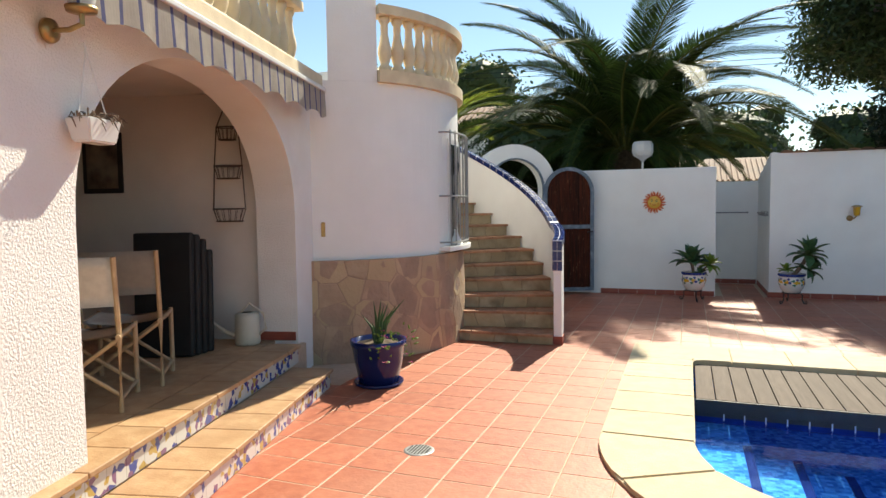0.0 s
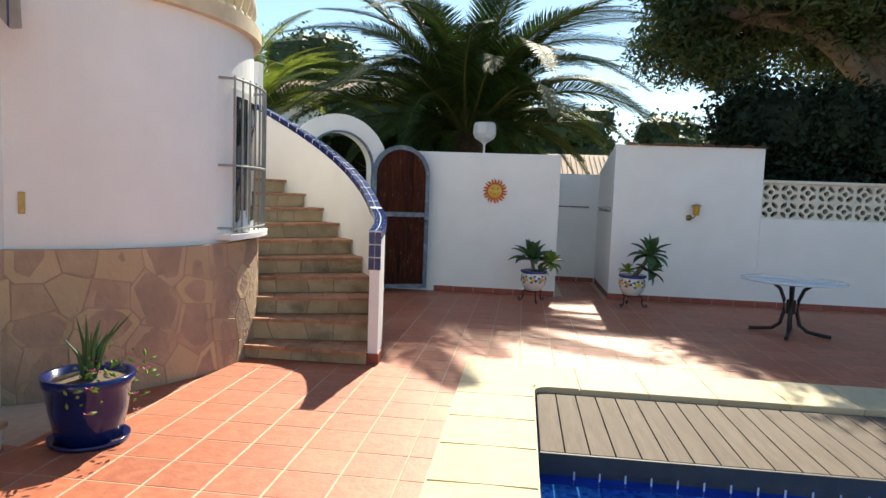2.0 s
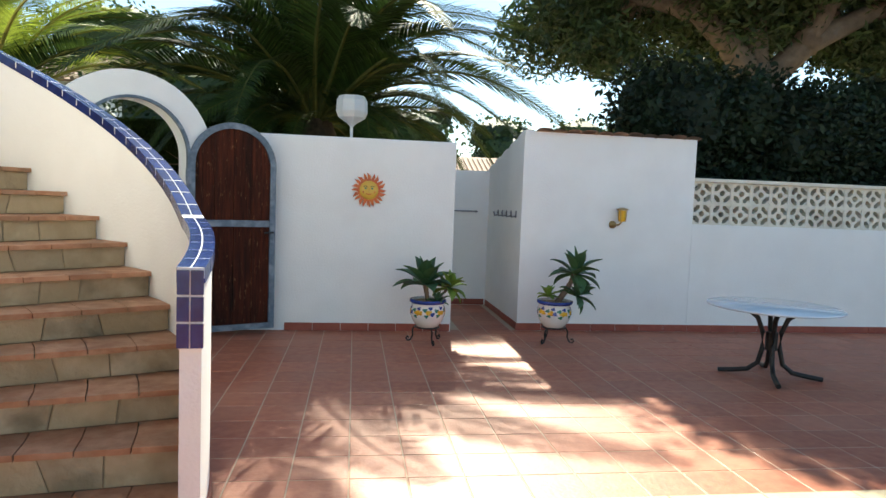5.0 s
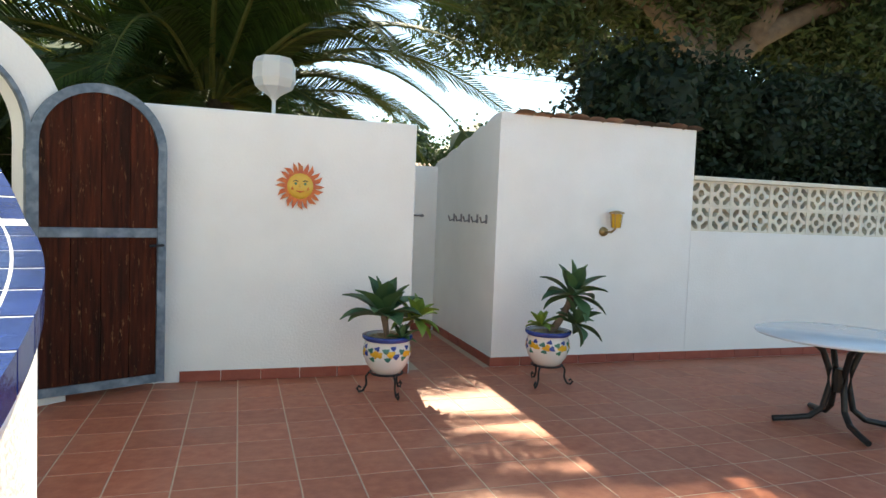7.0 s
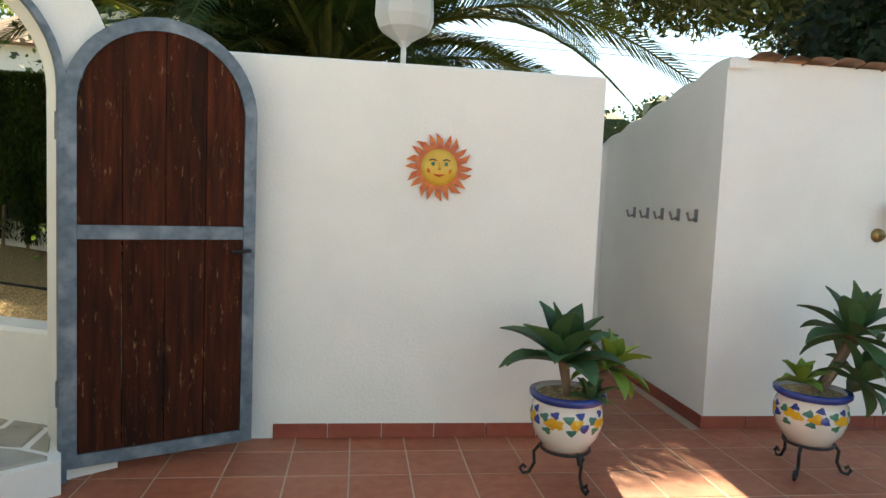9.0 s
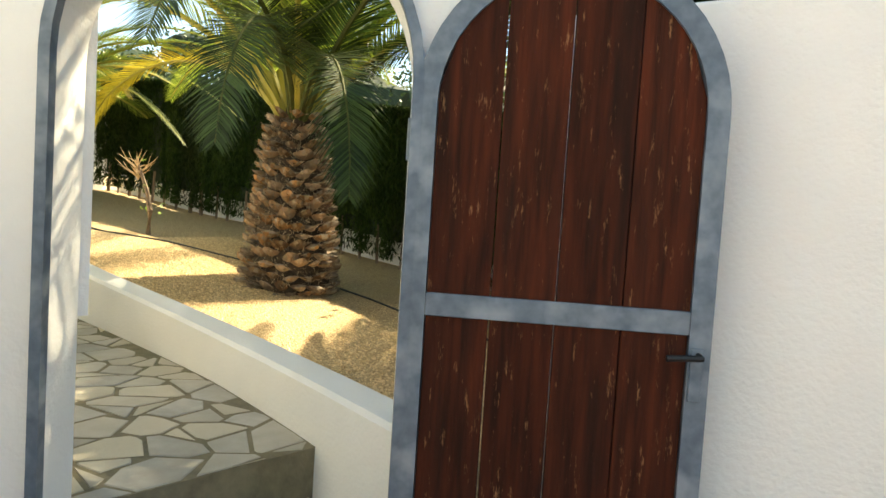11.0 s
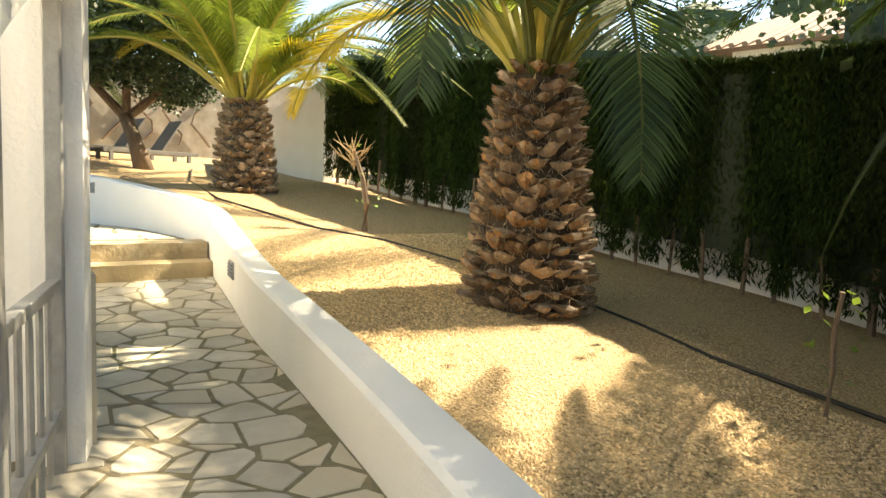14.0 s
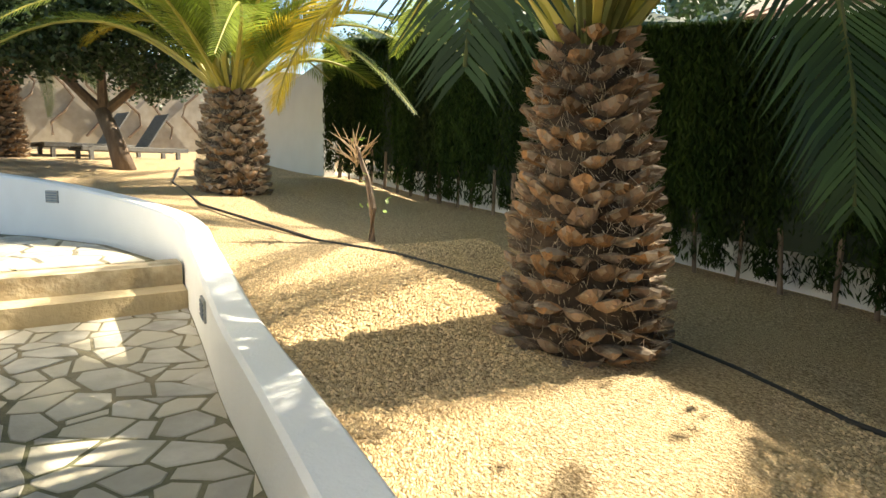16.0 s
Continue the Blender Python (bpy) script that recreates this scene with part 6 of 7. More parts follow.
while x < -0.6:
    z = rise(x, 16.7)
    part("stem", tube(bmesh.new(), [(x, 16.72, z - 0.1), (x + rnd.uniform(-0.05, 0.05), 16.74, z + 0.55)], rnd.uniform(0.018, 0.036), 6), M["bark"], hedge)
    x += rnd.uniform(0.22, 0.42)

# ground wall behind hedge top follows the slope
# pine over the boundary wall
pine = thing("pine_tree", "broad old pine with a forked grey trunk behind the wall", "pine tree")
part("trunk", tube(bmesh.new(), [(7.0, 16.0, -0.1), (6.9, 16.0, 1.5), (6.75, 15.9, 3.0), (6.7, 15.8, 4.0)], [0.46, 0.38, 0.34, 0.36], 12), M["pine_bark"], pine, smooth=True)
BOUGHS = (((6.7, 15.8, 3.9), (5.9, 15.5, 4.5), (5.0, 15.2, 5.0), (4.3, 15.0, 6.0), (4.0, 14.8, 7.2)),
         ((6.7, 15.8, 3.9), (6.5, 15.6, 4.9), (6.2, 15.5, 6.2), (6.4, 15.2, 8.0)),
         ((6.75, 15.8, 3.8), (7.5, 15.5, 4.6), (8.4, 15.2, 5.1), (9.6, 15.0, 5.5), (11.0, 15.0, 6.4)),
         ((7.4, 15.5, 4.5), (7.9, 15.4, 5.5), (8.6, 15.2, 7.0)),
         ((5.0, 15.2, 5.0), (4.1, 15.2, 5.1), (3.4, 15.4, 5.3)))
for lm in BOUGHS:
    k = len(lm)
    part("limb", tube(bmesh.new(), lm, [0.26 * (1 - 0.75 * i / (k - 1)) for i in range(k)], 8), M["pine_bark"], pine, smooth=True)
rnd = random.Random(17)
blobs = []
for i in range(110):
    x, y = rnd.uniform(3.0, 13.5), rnd.uniform(13.4, 19.0)
    z = 4.4 + rnd.random() * 2.8 + (0.3 if 4.5 < x < 9 else -0.1)
    r = rnd.uniform(0.5, 1.05)
    if z < 5.2 and 4.6 < x < 9.5 and y < 15.5:
        z += 1.3
    blobs.append((x, y, z, r * 1.25, r * 1.2, r * 0.75))
    tip = min(BOUGHS, key=lambda l: (l[-1][0] - x) ** 2 + (l[-1][2] - z) ** 2)
    part("branch", tube(bmesh.new(), [tip[-2], ((tip[-2][0] + x) / 2, (tip[-2][1] + y) / 2, (tip[-2][2] + z) / 2 - 0.2), (x, y, z)], [0.06, 0.04, 0.015], 5), M["pine_bark"], pine)
blobs += [(3.2, 15.6, 5.0, 0.8, 0.8, 0.5), (3.5, 15.4, 4.3, 0.7, 0.7, 0.45), (4.0, 15.6, 4.0, 0.7, 0.7, 0.4), (3.0, 16.2, 5.8, 0.8, 0.8, 0.5), (9.4, 15, 4.6, 1.2, 1, 0.5), (10.8, 15, 4.3, 1.2, 1, 0.6)]
mesh_part("crown", leaf_mesh("pine_crown", M["needle"], clumps(rg, blobs, 210000, 0.35), 0.05, rg, 0.9, 3.6), pine)

# dark shrubs behind the lattice wall
sh = thing("shrub_row", "row of dense dark evergreen shrubs behind the lattice", "shrubs")
rnd = random.Random(23)
blobs = []
for i in range(46):
    x = 3.4 + 10.5 * i / 45 + rnd.uniform(-0.2, 0.2)
    blobs.append((x, 13.2 + rnd.uniform(-0.25, 0.35), 2.62 + rnd.uniform(-0.25, 0.3), 0.7, 0.6, 0.8))
    if x < 7.4:
        blobs.append((x, 13.1 + rnd.uniform(-0.2, 0.2), 1.5, 0.6, 0.5, 0.7))
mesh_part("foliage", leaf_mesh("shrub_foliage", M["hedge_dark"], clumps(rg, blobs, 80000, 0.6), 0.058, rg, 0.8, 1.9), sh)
# dark solid bodies stand in for the shade inside the shrubs
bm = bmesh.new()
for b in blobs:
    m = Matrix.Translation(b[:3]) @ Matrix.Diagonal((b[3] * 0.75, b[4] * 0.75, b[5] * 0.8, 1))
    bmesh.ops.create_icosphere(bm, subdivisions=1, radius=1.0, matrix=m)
mesh_part("inner_growth", ob_from("tmp", bm, M["hedge_dark"]).data, sh, "dark filling for the shaded inside")
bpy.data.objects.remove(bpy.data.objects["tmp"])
for i in range(14):
    x = 3.6 + i * 0.72
    part("stem", tube(bmesh.new(), [(x, 13.3, -0.1), (x + 0.1, 13.25, 1.0), (x + rnd.uniform(-0.2, 0.2), 13.2, 2.2)], [0.09, 0.07, 0.05], 7), M["bark"], sh)

# far woods and houses
def wood(name, label, cx, cy, w, d, h0, h1, count, size, seed, z0=0.0):
    rnd = random.Random(seed)
    blobs = []
    for i in range(max(6, int(w * 0.9))):
        x, y = cx + rnd.uniform(-w / 2, w / 2), cy + rnd.uniform(-d / 2, d / 2)
        h = rnd.uniform(h0, h1)
        r = rnd.uniform(1.4, 2.6)
        blobs += [(x, y, z0 + h - r * 0.5, r * 1.2, r * 1.2, r * 0.8), (x + rnd.uniform(-1, 1), y, z0 + h * 0.5, r * 1.3, r * 1.3, h * 0.45)]
    me = leaf_mesh(name, M["needle"], clumps(rg, blobs, count, 0.75), size, rg, 0.9, 1.5)
    bm = bmesh.new()
    bm.from_mesh(me)
    for b in blobs:
        bmesh.ops.create_icosphere(bm, subdivisions=1, radius=1.0, matrix=Matrix.Translation(b[:3]) @ Matrix.Diagonal((b[3] * 0.88, b[4] * 0.88, b[5] * 0.9, 1)))
    bm.to_mesh(me)
    bm.free()
    ob = new(name, me)
    tagged(ob, label, "trees", "", "stuff")


wood("far_wood", "wooded hillside of pines far beyond the walls", 16, 62, 70, 14, 6, 10.5, 50000, 0.28, 2)
wood("far_wood", "line of pines behind the garden hedge", -27, 38, 34, 8, 7, 11, 50000, 0.18, 4)
wood("far_wood", "leafy trees behind the big palm", -3.7, 20.2, 2.6, 1.0, 3.6, 4.7, 16000, 0.08, 6)
wood("far_wood", "leafy trees beyond the hedge", -13.0, 23.5, 5.0, 2.0, 4.2, 5.2, 20000, 0.08, 8)
wood("far_wood", "green trees behind the palm garden", -14.0, 30, 10, 4, 4.0, 6.0, 40000, 0.10, 5)


def house(label, x, y, z, w, d, h, rot):
    hs = thing("house", label, "house", pose(x, y, z, 0, 0, rot))
    wl_ = part("wall", bm_box((-w / 2, -d / 2, 0), (w / 2, d / 2, h)), M["stucco"], hs)
    bm = bmesh.new()
    a = [bm.verts.new(v) for v in ((-w / 2 - 0.4, -d / 2 - 0.4, h), (w / 2 + 0.4, -d / 2 - 0.4, h), (w / 2 + 0.4, d / 2 + 0.4, h), (-w / 2 - 0.4, d / 2 + 0.4, h))]
    b = [bm.verts.new(v) for v in ((-w / 2 + 1.2, 0, h + d * 0.22), (w / 2 - 1.2, 0, h + d * 0.22))]
    bm.faces.new((a[0], a[1], b[1], b[0]))
    bm.faces.new((a[2], a[3], b[0], b[1]))
    bm.faces.new((a[1], a[2], b[1]))
    bm.faces.new((a[3], a[0], b[0]))
    bm.faces.new(a[::-1])
    roof = part("roof", bm, M["roof_tile"], hs, "low clay tile roof")
    bm = bmesh.new()
    for i in range(int(w / 0.25)):
        x0 = -w / 2 - 0.35 + i * 0.25
        tube(bm, [(x0, -d / 2 - 0.42, h + 0.03), (x0, -0.4, h + d * 0.2)], 0.06, 6)
    tagged(part("roof_ridge", bm, M["roof_tile"], roof), kind="stuff")
    for wx in (-w * 0.28, w * 0.22):
        wn_ = part("window", bm_box((wx - 0.5, -d / 2 - 0.03, h * 0.38), (wx + 0.5, -d / 2 + 0.02, h * 0.75)), M["white_pipe"], hs)
        part("pane", bm_box((wx - 0.43, -d / 2 - 0.04, h * 0.41), (wx + 0.43, -d / 2 - 0.032, h * 0.72)), M["dark_glass"], wn_)


house("white house with a clay tile roof beyond the hedge", -6.2, 26.5, 0.6, 6.2, 6.0, 3.75, 4)
house("small cream house with a red roof far behind the wall", 4.2, 38.0, 0.0, 9.0, 6.0, 2.6, 0)

cables = thing("power_cable", "two thin dark power cables strung across the sky", "cable")
for dz in (0.0, 0.28):
    part("wire", tube(bmesh.new(), [(-25 + 7.5 * i, 37, 8.4 + dz + 0.0022 * (i * 7.5 - 38) ** 2 * 0.5) for i in range(11)], 0.016, 5), M["iron"], cables)

# ---- house side along the garden path ----
W0, W1 = Vector((-3.165, 10.56, 0)), Vector((-5.15, 11.17, 0))
wu = (W1 - W0).normalized()
wn2 = Vector((wu.y, -wu.x, 0))
WM = Matrix(((wu.x, -wn2.x, 0, W0.x), (wu.y, -wn2.y, 0, W0.y), (0, 0, 1, 0), (0, 0, 0, 1)))
WL = (W1 - W0).length
bm = bmesh.new()
low, hi = [], []
for i in range(17):
    s = WL * i / 16
    low.append((s, 1.02 + 0.98 * math.sin(math.pi / 2 * i / 16) ** 0.9))
    hi.append((s, 2.3))
fv = [[bm.verts.new((s, n0, z)) for s, z in low] for n0 in (0.0, 0.16)]
tv = [[bm.verts.new((s, n0, z)) for s, z in hi] for n0 in (0.0, 0.16)]
for i in range(16):
    bm.faces.new((fv[0][i], fv[0][i + 1], tv[0][i + 1], tv[0][i]))
    bm.faces.new((fv[1][i], tv[1][i], tv[1][i + 1], fv[1][i + 1]))
    bm.faces.new((fv[0][i], fv[1][i], fv[1][i + 1], fv[0][i + 1]))
    bm.faces.new((tv[0][i], tv[0][i + 1], tv[1][i + 1], tv[1][i]))
bm.faces.new((fv[0][0], tv[0][0], tv[1][0], fv[1][0]))
bm.faces.new((fv[0][-1], fv[1][-1], tv[1][-1], tv[0][-1]))
bm.transform(WM)
setting("wall_arcade", bm, M["stucco"], "white rendered wall with an arched lower edge under the stairs", "wall")
bm = bm_box((WL - 0.16, 0.002, -0.05), (WL, 0.158, 2.05))
bm.transform(WM)
setting("wall_arcade_pier", bm, M["stucco"], "white rendered pier under the stairs", "pillar")
rl = thing("railing", "grey iron railing closing the space under the stairs", "railing")
for i in range(14):
    s = 0.10 + i * (WL - 0.30) / 13
    bm = tube(bmesh.new(), [(s, 0.08, 0.22), (s, 0.08, 1.04)], 0.010, 6)
    bm.transform(WM)
    part("bar", bm, M["grille"], rl)
for z in (0.26, 0.62, 1.05):
    bm = bm_box((0.04, 0.06, z - 0.018), (WL - 0.17, 0.10, z + 0.018), 0.004)
    bm.transform(WM)
    part("rail", bm, M["grille"], rl)
for s in (0.06, WL * 0.52, WL - 0.2):
    bm = bm_box((s - 0.025, 0.055, 0.2), (s + 0.025, 0.105, 1.95), 0.005)
    bm.transform(WM)
    part("post", bm, M["grille"], rl)
bm = bm_box((0.0, 0.0, -0.05), (WL, 0.16, 0.22))
bm.transform(WM)
setting("wall_arcade_plinth", bm, M["stucco"], "low white plinth below the railing", "wall")
setting("wall_understair", prism(bmesh.new(), [(-3.4, 9.75), (-5.15, 9.75), (-5.15, 9.6), (-3.4, 9.6)], -0.05, 3.0), M["stucco"], "white wall at the back of the space under the stairs", "wall")

V0, V1 = Vector((-5.15, 11.17, 0)), Vector((-8.2, 11.45, 0))
vu = (V1 - V0).normalized()
VM = Matrix(((vu.x, vu.y, 0, V0.x), (vu.y, -vu.x, 0, V0.y), (0, 0, 1, 0), (0, 0, 0, 1)))     # s along, n into the garden
g2 = thing("window_grille", "grey iron grille bowed out before the garden window", "window grille")
for i in range(15):
    s = 0.75 + i * 0.15
    bm = tube(bmesh.new(), [(s, -0.16, 1.13), (s, -0.16, 2.75)], 0.010, 6)
    bm.transform(VM)
    part("bar", bm, M["grille"], g2)
for z in (1.18, 1.95, 2.72):
    bm = tube(bmesh.new(), [(0.7, 0.0, z), (0.7, -0.16, z), (2.9, -0.16, z), (2.9, 0.0, z)], 0.011, 6)
    bm.transform(VM)
    part("band", bm, M["grille"], g2)
bm = bm_box((0.6, -0.22, 1.05), (3.0, 0.02, 1.125), 0.008)
bm.transform(VM)
setting("window_sill_garden", bm, M["stucco"], "white stone sill of the garden window", "sill")
w3 = thing("window_2", "white framed garden window behind a grille", "window", kind="structure")
bm = bm_box((0.8, -0.012, 1.13), (2.8, 0.0, 2.7))
bm.transform(VM)
part("window_frame", bm, M["white_pipe"], w3)
for s0 in (0.87, 1.84):
    bm = bm_box((s0, -0.018, 1.2), (s0 + 0.88, -0.0125, 2.63))
    bm.transform(VM)
    part("pane", bm, M["dark_glass"], w3)
sb = thing("stone_cladding", "rough sandstone slabs cladding the foot of the house", "cladding", kind="structure")
rnd = random.Random(40)
for s, poly in shards(jitter_grid(0.0, 3.06, 0.36, 1.05, 0.3, rnd), 0.02, [(0, 0.36), (3.06, 0.36), (3.06, 1.05), (0, 1.05)], rnd):
    bm = slab(bmesh.new(), poly, lambda u, v, h: tuple(VM @ Vector((u, -0.005 - h, v))), 0.02, 0.014)
    part("stone", bm, M["flag"], sb)
fg = thing("garden_ornament", "small orange ceramic ornament on the window sill", "ornament")
part("body", lathe(bmesh.new(), [(0, 0), (0.05, 0), (0.07, 0.06), (0.05, 0.12), (0.055, 0.16), (0.03, 0.2), (0, 0.21)], 16), M["cer_yellow"], fg, smooth=True)
fg.matrix_world = VM @ pose(2.3, -0.10, 1.126)

# ---- crazy paving ----
rnd = random.Random(50)


def in_path(p):
    x, y = p
    return -8.55 < x < -3.0 and (10.45 if x > -5.15 else 11.17 + (-5.15 - x) * 0.092) - 0.1 < y < low_y(x) - 0.08


seeds = [p for p in jitter_grid(-8.9, -2.9, 10.3, 13.1, 0.205, rnd, 0.6)]
for s, poly in shards(seeds, 0.018, [(-9.2, 10.2), (-2.8, 10.2), (-2.8, 13.3), (-9.2, 13.3)], rnd, 0.12):
    if not in_path(s):
        continue
    poly = [(min(-3.04 + (y - 11.46) * 0.22 if y < 11.46 else -3.04, x), min(y, low_y(x) - 0.135)) for x, y in poly]
    bm = slab(bmesh.new(), poly, lambda u, v, h: (u, v, path_z(u) + h), rnd.uniform(0.006, 0.009), 0.005)
    part("flagstone", bm, M["flag"], path)
for s, poly in shards(jitter_grid(-3.5, -2.2, 10.5, 11.6, 0.36, rnd), 0.03, [(-3.12, 10.42), (-2.96, 10.30), (-2.26, 10.83), (-2.42, 11.24), (-3.02, 11.48), (-3.12, 11.48)], rnd):
    bm = slab(bmesh.new(), poly, lambda u, v, h: (u, v, 0.155 + h), 0.006, 0.012)
    part("flagstone", bm, M["flag"], landing)

gs = thing("garden_steps", "two worn stone steps between path and upper garden", "steps", kind="structure")
for k, (x0, z1) in enumerate(((-8.32, 0.68), (-8.62, 0.83))):
    bm = bmesh.new()
    prism(bm, [(x0, 11.52), (x0 + 0.02, 12.05), (x0, low_y(x0) - 0.13), (-9.0, low_y(-9.0) - 0.13), (-9.0, 11.62)], 0.3, z1)
    part("step", bm, M["riser"], gs)
bm = bmesh.new()
prism(bm, [(-8.95, 11.6), (-8.95, 12.7), (-10.3, 12.62), (-11.6, 12.18), (-13.0, 11.4), (-13, 10.0), (-9.3, 10.0)], 0.3, 0.84)
up = setting("pavement_upper", bm, M["flag_joint"], "upper paved landing beside the curved wall", "path")
for s, poly in shards(jitter_grid(-12.0, -8.9, 10.8, 12.7, 0.4, rnd), 0.03, [(-12, 10.8), (-8.92, 10.8), (-8.92, 12.62), (-10.3, 12.55), (-11.6, 12.1)], rnd):
    part("flagstone", slab(bmesh.new(), poly, lambda u, v, h: (u, v, 0.84 + h), 0.008, 0.012), M["flag"], up)

# vents in the low wall
for x, dz in ((-7.28, 0.14), (-11.45, 0.14)):
    pts = sorted(LOWP)
    yy = float(np.interp(x, [p[0] for p in pts], [p[1] for p in pts]))
    zz = float(np.interp(x, [p[0] for p in pts], [p[2] for p in pts]))
    y2 = float(np.interp(x + 0.1, [p[0] for p in pts], [p[1] for p in pts]))
    ang = math.degrees(math.atan2(y2 - yy, 0.1))
    vt = thing("wall_light", "small grey louvred light set in the low wall", "wall light", group="lights in the low wall")
    part("frame", bm_box((-0.11, -0.012, -0.065), (0.11, 0.006, 0.065), 0.004), M["grille"], vt)
    for k in range(4):
        part("slat", bm_box((-0.095, -0.018, -0.05 + k * 0.027), (0.095, -0.0125, -0.034 + k * 0.027)), M["galv"], vt)
    vt.matrix_world = pose(x, yy - 0.002, zz - dz, 0, 0, ang)

# irrigation hose
hs = bmesh.new()
tube(hs, [(x, y, rise(x, y) + 0.012) for x, y in ((-1.5, 14.75), (-2.6, 14.66), (-3.6, 14.62), (-4.58, 14.58), (-5.2, 14.72), (-5.64, 14.78), (-6.6, 14.72), (-7.91, 14.3), (-8.6, 13.95), (-10.5, 13.6), (-12.5, 13.9), (-14.5, 14.6))], 0.014, 6)
tagged(ob_from("hose", hs, M["hose"], smooth=True), "thin black irrigation hose lying on the gravel", "hose")


def sapling(label, x, y, pts, leaves, seed, mt="agave_light", twigs=0):
    rnd = random.Random(seed)
    s = thing("sapling", label, "small tree", pose(x, y, rise(x, y)))
    part("trunk", tube(bmesh.new(), pts, [0.045 - 0.028 * i / (len(pts) - 1) for i in range(len(pts))] if twigs else 0.014, 7), M["bark"], s)
    bm = bmesh.new()
    tip = Vector(pts[-1])
    for i in range(twigs):
        d = Vector((rnd.uniform(-1, 1), rnd.uniform(-1, 1), rnd.uniform(0.1, 1))).normalized()
        a = tip - Vector((0, 0, rnd.uniform(0, 0.18)))
        b = a + d * rnd.uniform(0.12, 0.3)
        tube(bm, [a, (a + b) / 2 + Vector((0, 0, 0.02)), b], [0.010, 0.006, 0.002], 5)
        tube(bm, [(a + b) / 2, b + Vector((rnd.uniform(-0.1, 0.1), rnd.uniform(-0.1, 0.1), 0.08))], [0.005, 0.002], 4)
    if twigs:
        tagged(part("twig_cluster", bm, M["bamboo"], s, "bare pale twigs"), kind="stuff")
    bm = bmesh.new()
    for i in range(leaves):
        c = Vector(pts[rnd.randrange(1, len(pts))]) + Vector((rnd.uniform(-0.14, 0.14), rnd.uniform(-0.14, 0.14), rnd.uniform(-0.1, 0.1)))
        d = Vector((rnd.uniform(-1, 1), rnd.uniform(-1, 1), rnd.uniform(-0.4, 0.9))).normalized() * 0.07
        e = d.cross(Vector((0.3, 0.5, 1))).normalized() * 0.022
        bm.faces.new([bm.verts.new(c), bm.verts.new(c + d * 0.5 + e), bm.verts.new(c + d), bm.verts.new(c + d * 0.5 - e)])
    part("leaves", bm, M[mt], s, "a few bright green leaves")


sapling("stunted citrus tree with bare twigs and few leaves", -8.4, 14.4, [(0, 0, -0.05), (0.02, 0, 0.3), (-0.06, 0, 0.55), (-0.2, -0.03, 0.85)], 18, 3, twigs=16)
sapling("thin young shrub with a few bright leaves", -3.84, 14.4, [(0, 0, -0.05), (0.02, 0, 0.25), (0.0, 0.02, 0.45), (0.03, 0, 0.68)], 16, 4)
part_tw = thing("dry_branch", "bare dry branch reaching out of the hedge", "branch", pose(-3.6, 16.5, 1.9))
part("twig", tube(bmesh.new(), [(0.3, 0.2, 0), (0, -0.2, 0.05), (-0.5, -0.5, 0.0)], [0.02, 0.014, 0.004], 6), M["bark"], part_tw)
part("twig", tube(bmesh.new(), [(0.0, -0.2, 0.05), (-0.3, -0.35, 0.25)], [0.012, 0.004], 6), M["bark"], part_tw)

# ---- far end of the garden ----
# end wall: its beige is darkened to stand for the shade there
setting("wall_garden_end", bm_box((-20.2, 6.0, 0), (-20.0, 24.0, 4.2)), M["stucco_shaded"], "beige wall closing the far garden, darkened for shade", "wall")
bm = prism(bmesh.new(), [(-13.2, 16.55), (-13.2, 16.75), (-16.3, 16.75), (-16.3, 16.55)], 0.9, 3.0)
for v in bm.verts:
    if v.co.z > 2:
        v.co.z = 3.36 if v.co.x > -15 else 2.78
setting("wall_slope", bm, M["stucco"], "white rendered wall with a sloping top", "wall")
tr = thing("carob_tree", "spreading evergreen tree with a leaning forked trunk", "tree")
bx, by = -14.55, 13.75
bz = rise(bx, by)
part("trunk", tube(bmesh.new(), [(bx + 0.25, by, bz - 0.1), (bx + 0.1, by - 0.12, bz + 0.45), (bx - 0.1, by - 0.22, bz + 0.85)], [0.17, 0.12, 0.115], 9), M["bark"], tr, smooth=True)
for lm in (((bx - 0.1, by - 0.22, bz + 0.82), (bx - 0.2, by - 0.75, bz + 1.4), (bx - 0.3, by - 1.4, bz + 1.9)), ((bx - 0.1, by - 0.2, bz + 0.82), (bx + 0.1, by + 0.3, bz + 1.3), (bx + 0.2, by + 0.8, bz + 1.9)), ((bx - 0.1, by - 0.2, bz + 0.85), (bx + 0.1, by - 0.25, bz + 1.5), (bx + 0.3, by - 0.1, bz + 2.4)), ((bx - 0.2, by - 0.6, bz + 1.25), (bx, by - 0.6, bz + 1.8), (bx + 0.1, by - 0.9, bz + 2.4))):
    part("limb", tube(bmesh.new(), lm, [0.085, 0.06, 0.025], 7), M["bark"], tr)
rnd = random.Random(61)
blobs = [(bx + rnd.uniform(-1.6, 1.6), by + rnd.uniform(-2.6, 1.5), bz + rnd.uniform(1.35, 3.6), rnd.uniform(0.5, 0.9), rnd.uniform(0.5, 0.9), rnd.uniform(0.35, 0.6)) for i in range(40)]
mesh_part("crown", leaf_mesh("carob_crown", M["olive_leaf"], clumps(rg, blobs, 60000, 0.4), 0.048, rg, 0.8, 1.8), tr)

vine = thing("climbing_vine", "bare climbing vine stems on the far wall", "vine")
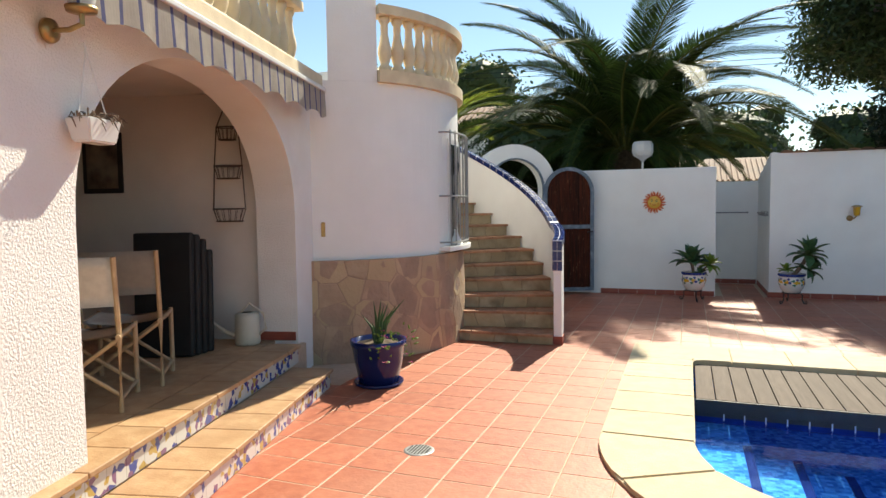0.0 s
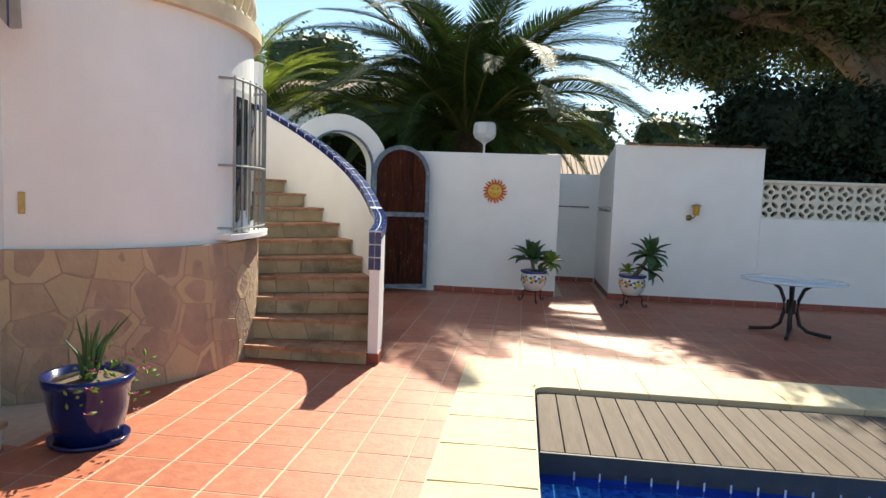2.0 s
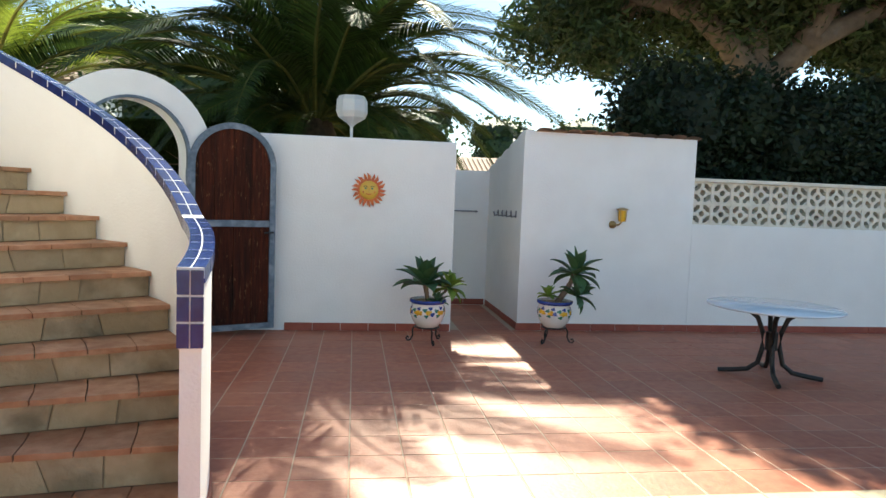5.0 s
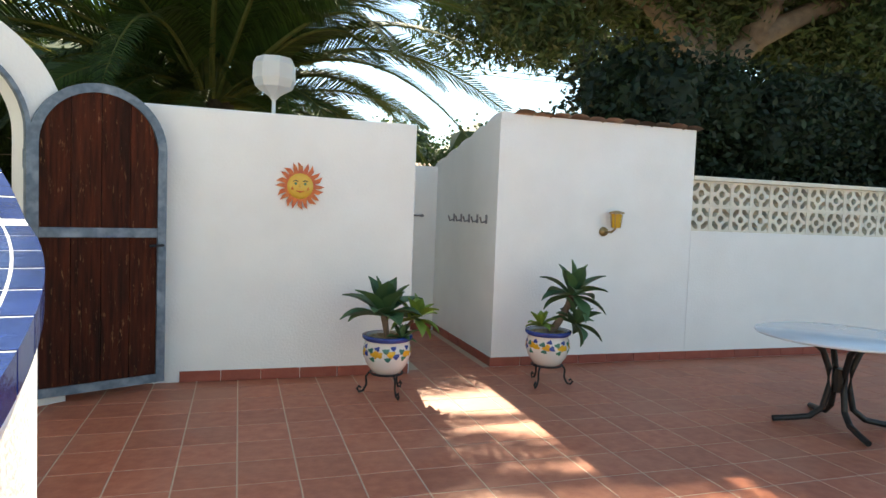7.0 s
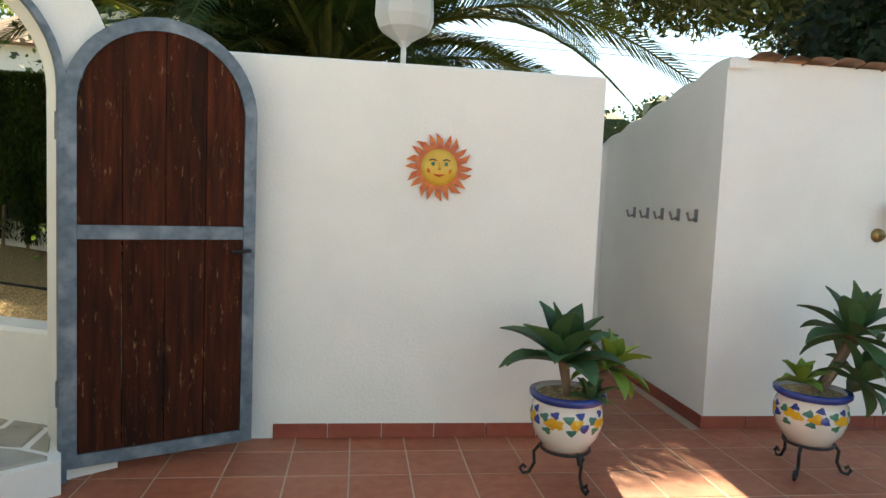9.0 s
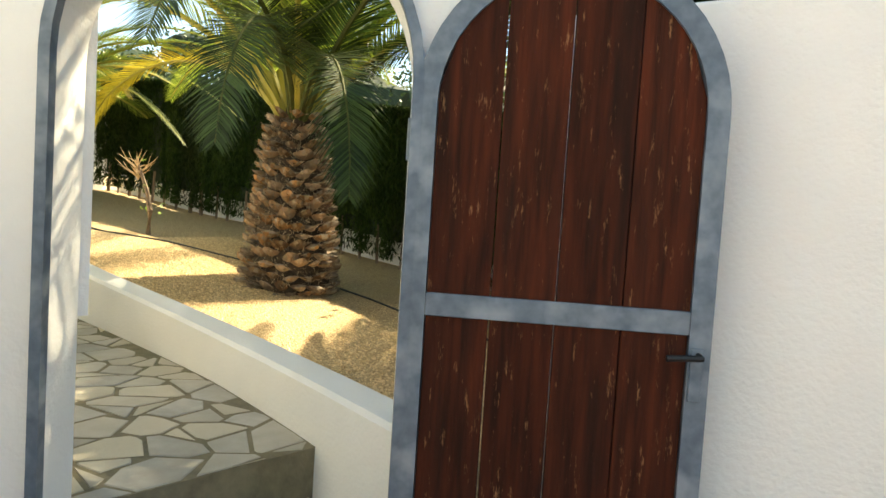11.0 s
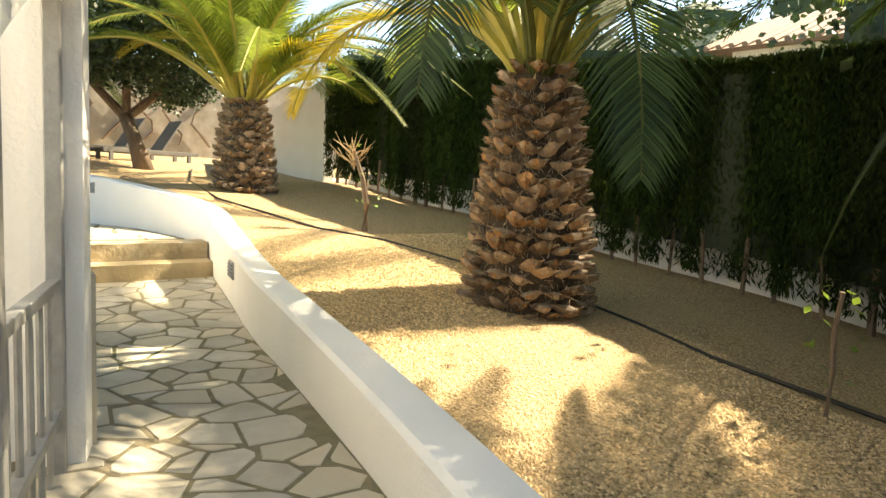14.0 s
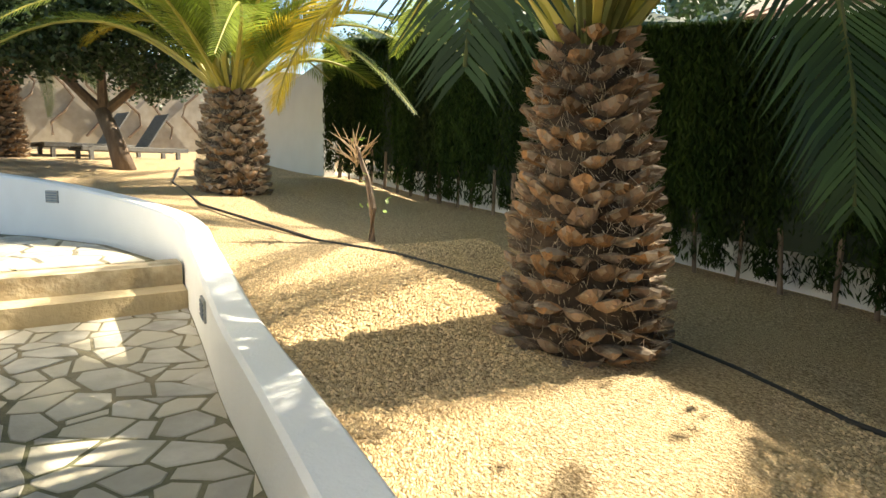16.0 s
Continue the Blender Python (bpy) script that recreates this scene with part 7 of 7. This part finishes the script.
for i in range(9):
    y0 = 11.0 + i * 0.7
    pts = [(-19.93, y0 + 0.25 * math.sin(k * 1.3 + i), 2.3 + k * 0.28) for k in range(6)]
    part("stem", tube(bmesh.new(), pts, 0.03, 5), M["bark"], vine)


def lounger(m):
    lg = thing("sun_lounger", "grey wooden sun lounger with its back raised", "sun lounger", m, group="sun loungers in the garden")
    for sy in (-0.3, 0.3):
        part("side_rail", bm_box((-0.95, sy - 0.03, 0.26), (0.95, sy + 0.03, 0.34), 0.008), M["grey_wood"], lg)
        for sx in (-0.8, 0.75):
            part("leg", bm_box((sx - 0.035, sy - 0.035, 0.0), (sx + 0.035, sy + 0.035, 0.26), 0.006), M["grey_wood"], lg)
    for i in range(10):
        part("slat", bm_box((-0.93 + i * 0.115, -0.27, 0.322), (-0.83 + i * 0.115, 0.27, 0.345), 0.004), M["grey_wood"], lg)
    bk = part("backrest", bm_box((0, -0.27, 0), (0.75, 0.27, 0.03), 0.006), M["grey_wood"], lg)
    bk.matrix_local = pose(0.22, 0, 0.345, 0, -56, 0)
    return lg


l1 = lounger(pose(-16.5, 14.35, rise(-16.5, 14.35) - 0.12, 0, 0, 100))
copy_thing(l1, pose(-17.5, 13.9, rise(-17.5, 13.9) - 0.12, 0, 0, 102))
tp = thing("terracotta_pot", "large round terracotta urn on the gravel", "pot")
part("body", lathe(bmesh.new(), [(0, 0), (0.22, 0), (0.36, 0.2), (0.40, 0.4), (0.32, 0.6), (0.24, 0.66), (0.28, 0.72), (0, 0.70)], 24), M["terracotta"], tp, smooth=True)
tp.matrix_world = pose(-14.6, 11.75, rise(-14.6, 11.75) - 0.02)

# ---- loose gravel ----
n = 60000
px = rg.uniform(-8.2, -2.6, n)
py = np.array([low_y(x) for x in px]) + 0.1 + rg.random(n) ** 1.3 * 2.6
keep = (px + 5.95) ** 2 + (py - 14.33) ** 2 > 0.42 ** 2
px, py = px[keep], py[keep]
pz = np.array([rise(x, y) for x, y in zip(px, py)])
m = len(px)
sz = rg.uniform(0.006, 0.015, m)
dirs = np.array([(1, 0, 0), (0, 1, 0), (-1, 0, 0), (0, -1, 0), (0, 0, 0.7)])
ang = rg.uniform(0, 6.28, m)
ca, sa = np.cos(ang), np.sin(ang)
V = np.empty((m, 5, 3))
for k, d in enumerate(dirs):
    kx, ky = d[0] * rg.uniform(0.7, 1.4, m), d[1] * rg.uniform(0.7, 1.2, m)
    V[:, k, 0] = px + sz * (kx * ca - ky * sa)
    V[:, k, 1] = py + sz * (kx * sa + ky * ca)
    V[:, k, 2] = pz + sz * d[2] + 0.001
F = []
for i in range(m):
    b = 5 * i
    F += [(b, b + 1, b + 4), (b + 1, b + 2, b + 4), (b + 2, b + 3, b + 4), (b + 3, b, b + 4)]
me = bpy.data.meshes.new("pebbles")
me.from_pydata(V.reshape(-1, 3).tolist(), [], F)
me.materials.append(M["pebble"])
tagged(new("pebbles", me), "loose golden pebbles on the gravel bed", "gravel", "", "stuff")

# ---- skirting and floor tiles ----
sk = thing("baseboard", "red clay skirting tiles along the yard walls", "skirting", kind="structure")
sm = None


def skirt(x, y, rot, ln=0.296):
    global sm
    m = pose(x, y, 0.0, 0, 0, rot)
    if sm is None:
        o = part("skirting_tile", bm_box((0, -0.009, 0.002), (0.296, 0.0, 0.085), 0.003), M["skirt"], sk)
        sm = o.data
        o.matrix_local = m
    else:
        share("skirting_tile", sm, sk, m)


for i in range(6):
    skirt(-1.38 + i * 0.3, 11.473, 0)
for i in range(7):
    skirt(1.20 + i * 0.3, 11.58, 0)
for i in range(30):
    skirt(3.30 + i * 0.3, 11.58, 0)
for i in range(6):
    skirt(1.215, 13.38 - i * 0.3, -90)
for i in range(3):
    skirt(0.30 + i * 0.3, 13.42, 0)

P = 0.300


def on_floor(x, y):
    """Whether a tile with its corner here lies in the open yard."""
    cx, cy = x + P / 2, y + P / 2
    if cy > 11.62 and not (0.4 < cx < 1.2 and cy < 13.3):
        return False
    if -0.42 < cx and cx < 7.45 and 3.1 < cy and cy < 7.24 and not ((cx < 0.9 and cy < 4.45) and math.hypot(cx - 0.9, cy - 4.45) > 1.3):
        return False
    if math.hypot(cx + 4.0, cy - 7.0) < 1.5:
        return False
    q = Vector((cx, cy, 0)) - F0
    if q.dot(FN) < 0.25 and q.dot(FU) < 0.4:
        return False
    if cx < -2.4 and cy > 6.9 and math.hypot(cx + 4.0, cy - 7.0) < 2.5:
        return False
    if cx < -2.9 and cy > 5:
        return False
    return -4.5 < cx < 9.5 and -3.5 < cy


cells = [(-6 + i * P + 0.245, -3.6 + j * P + 0.18) for i in range(52) for j in range(57)]
cells = [c for c in cells if on_floor(*c)]
near = [c for c in cells if -2.7 < c[0] < -0.4 and 2.4 < c[1] < 5.6] + [c for c in cells if -1.6 < c[0] < 1.7 and 8.6 < c[1] < 11.6]
near = near[:300]
nearset = set(near)
proto = bm_box((0.0035, 0.0035, -0.012), (P - 0.0035, P - 0.0035, 0.0), 0.003)
tile_me = None
rnd = random.Random(70)
for x, y in near:
    m = pose(x, y, rnd.uniform(0.0, 0.0008))
    if tile_me is None:
        o = part("tile", proto, M["tile"], yard)
        tile_me = o.data
        o.matrix_local = m
    else:
        share("tile", tile_me, yard, m)
co = np.array([v.co for v in tile_me.vertices])
fa = [tuple(p.vertices) for p in tile_me.polygons]
V, F = [], []
for x, y in cells:
    if (x, y) in nearset:
        continue
    b = len(V)
    V += (co + np.array((x, y, rnd.uniform(0.0, 0.0008)))).tolist()
    F += [tuple(i + b for i in f) for f in fa]
me = bpy.data.meshes.new("tile_field")
me.from_pydata(V, [], F)
me.materials.append(M["tile_far"])
o = new("tile_field", me)
o.parent = yard
tagged(o, kind="stuff")
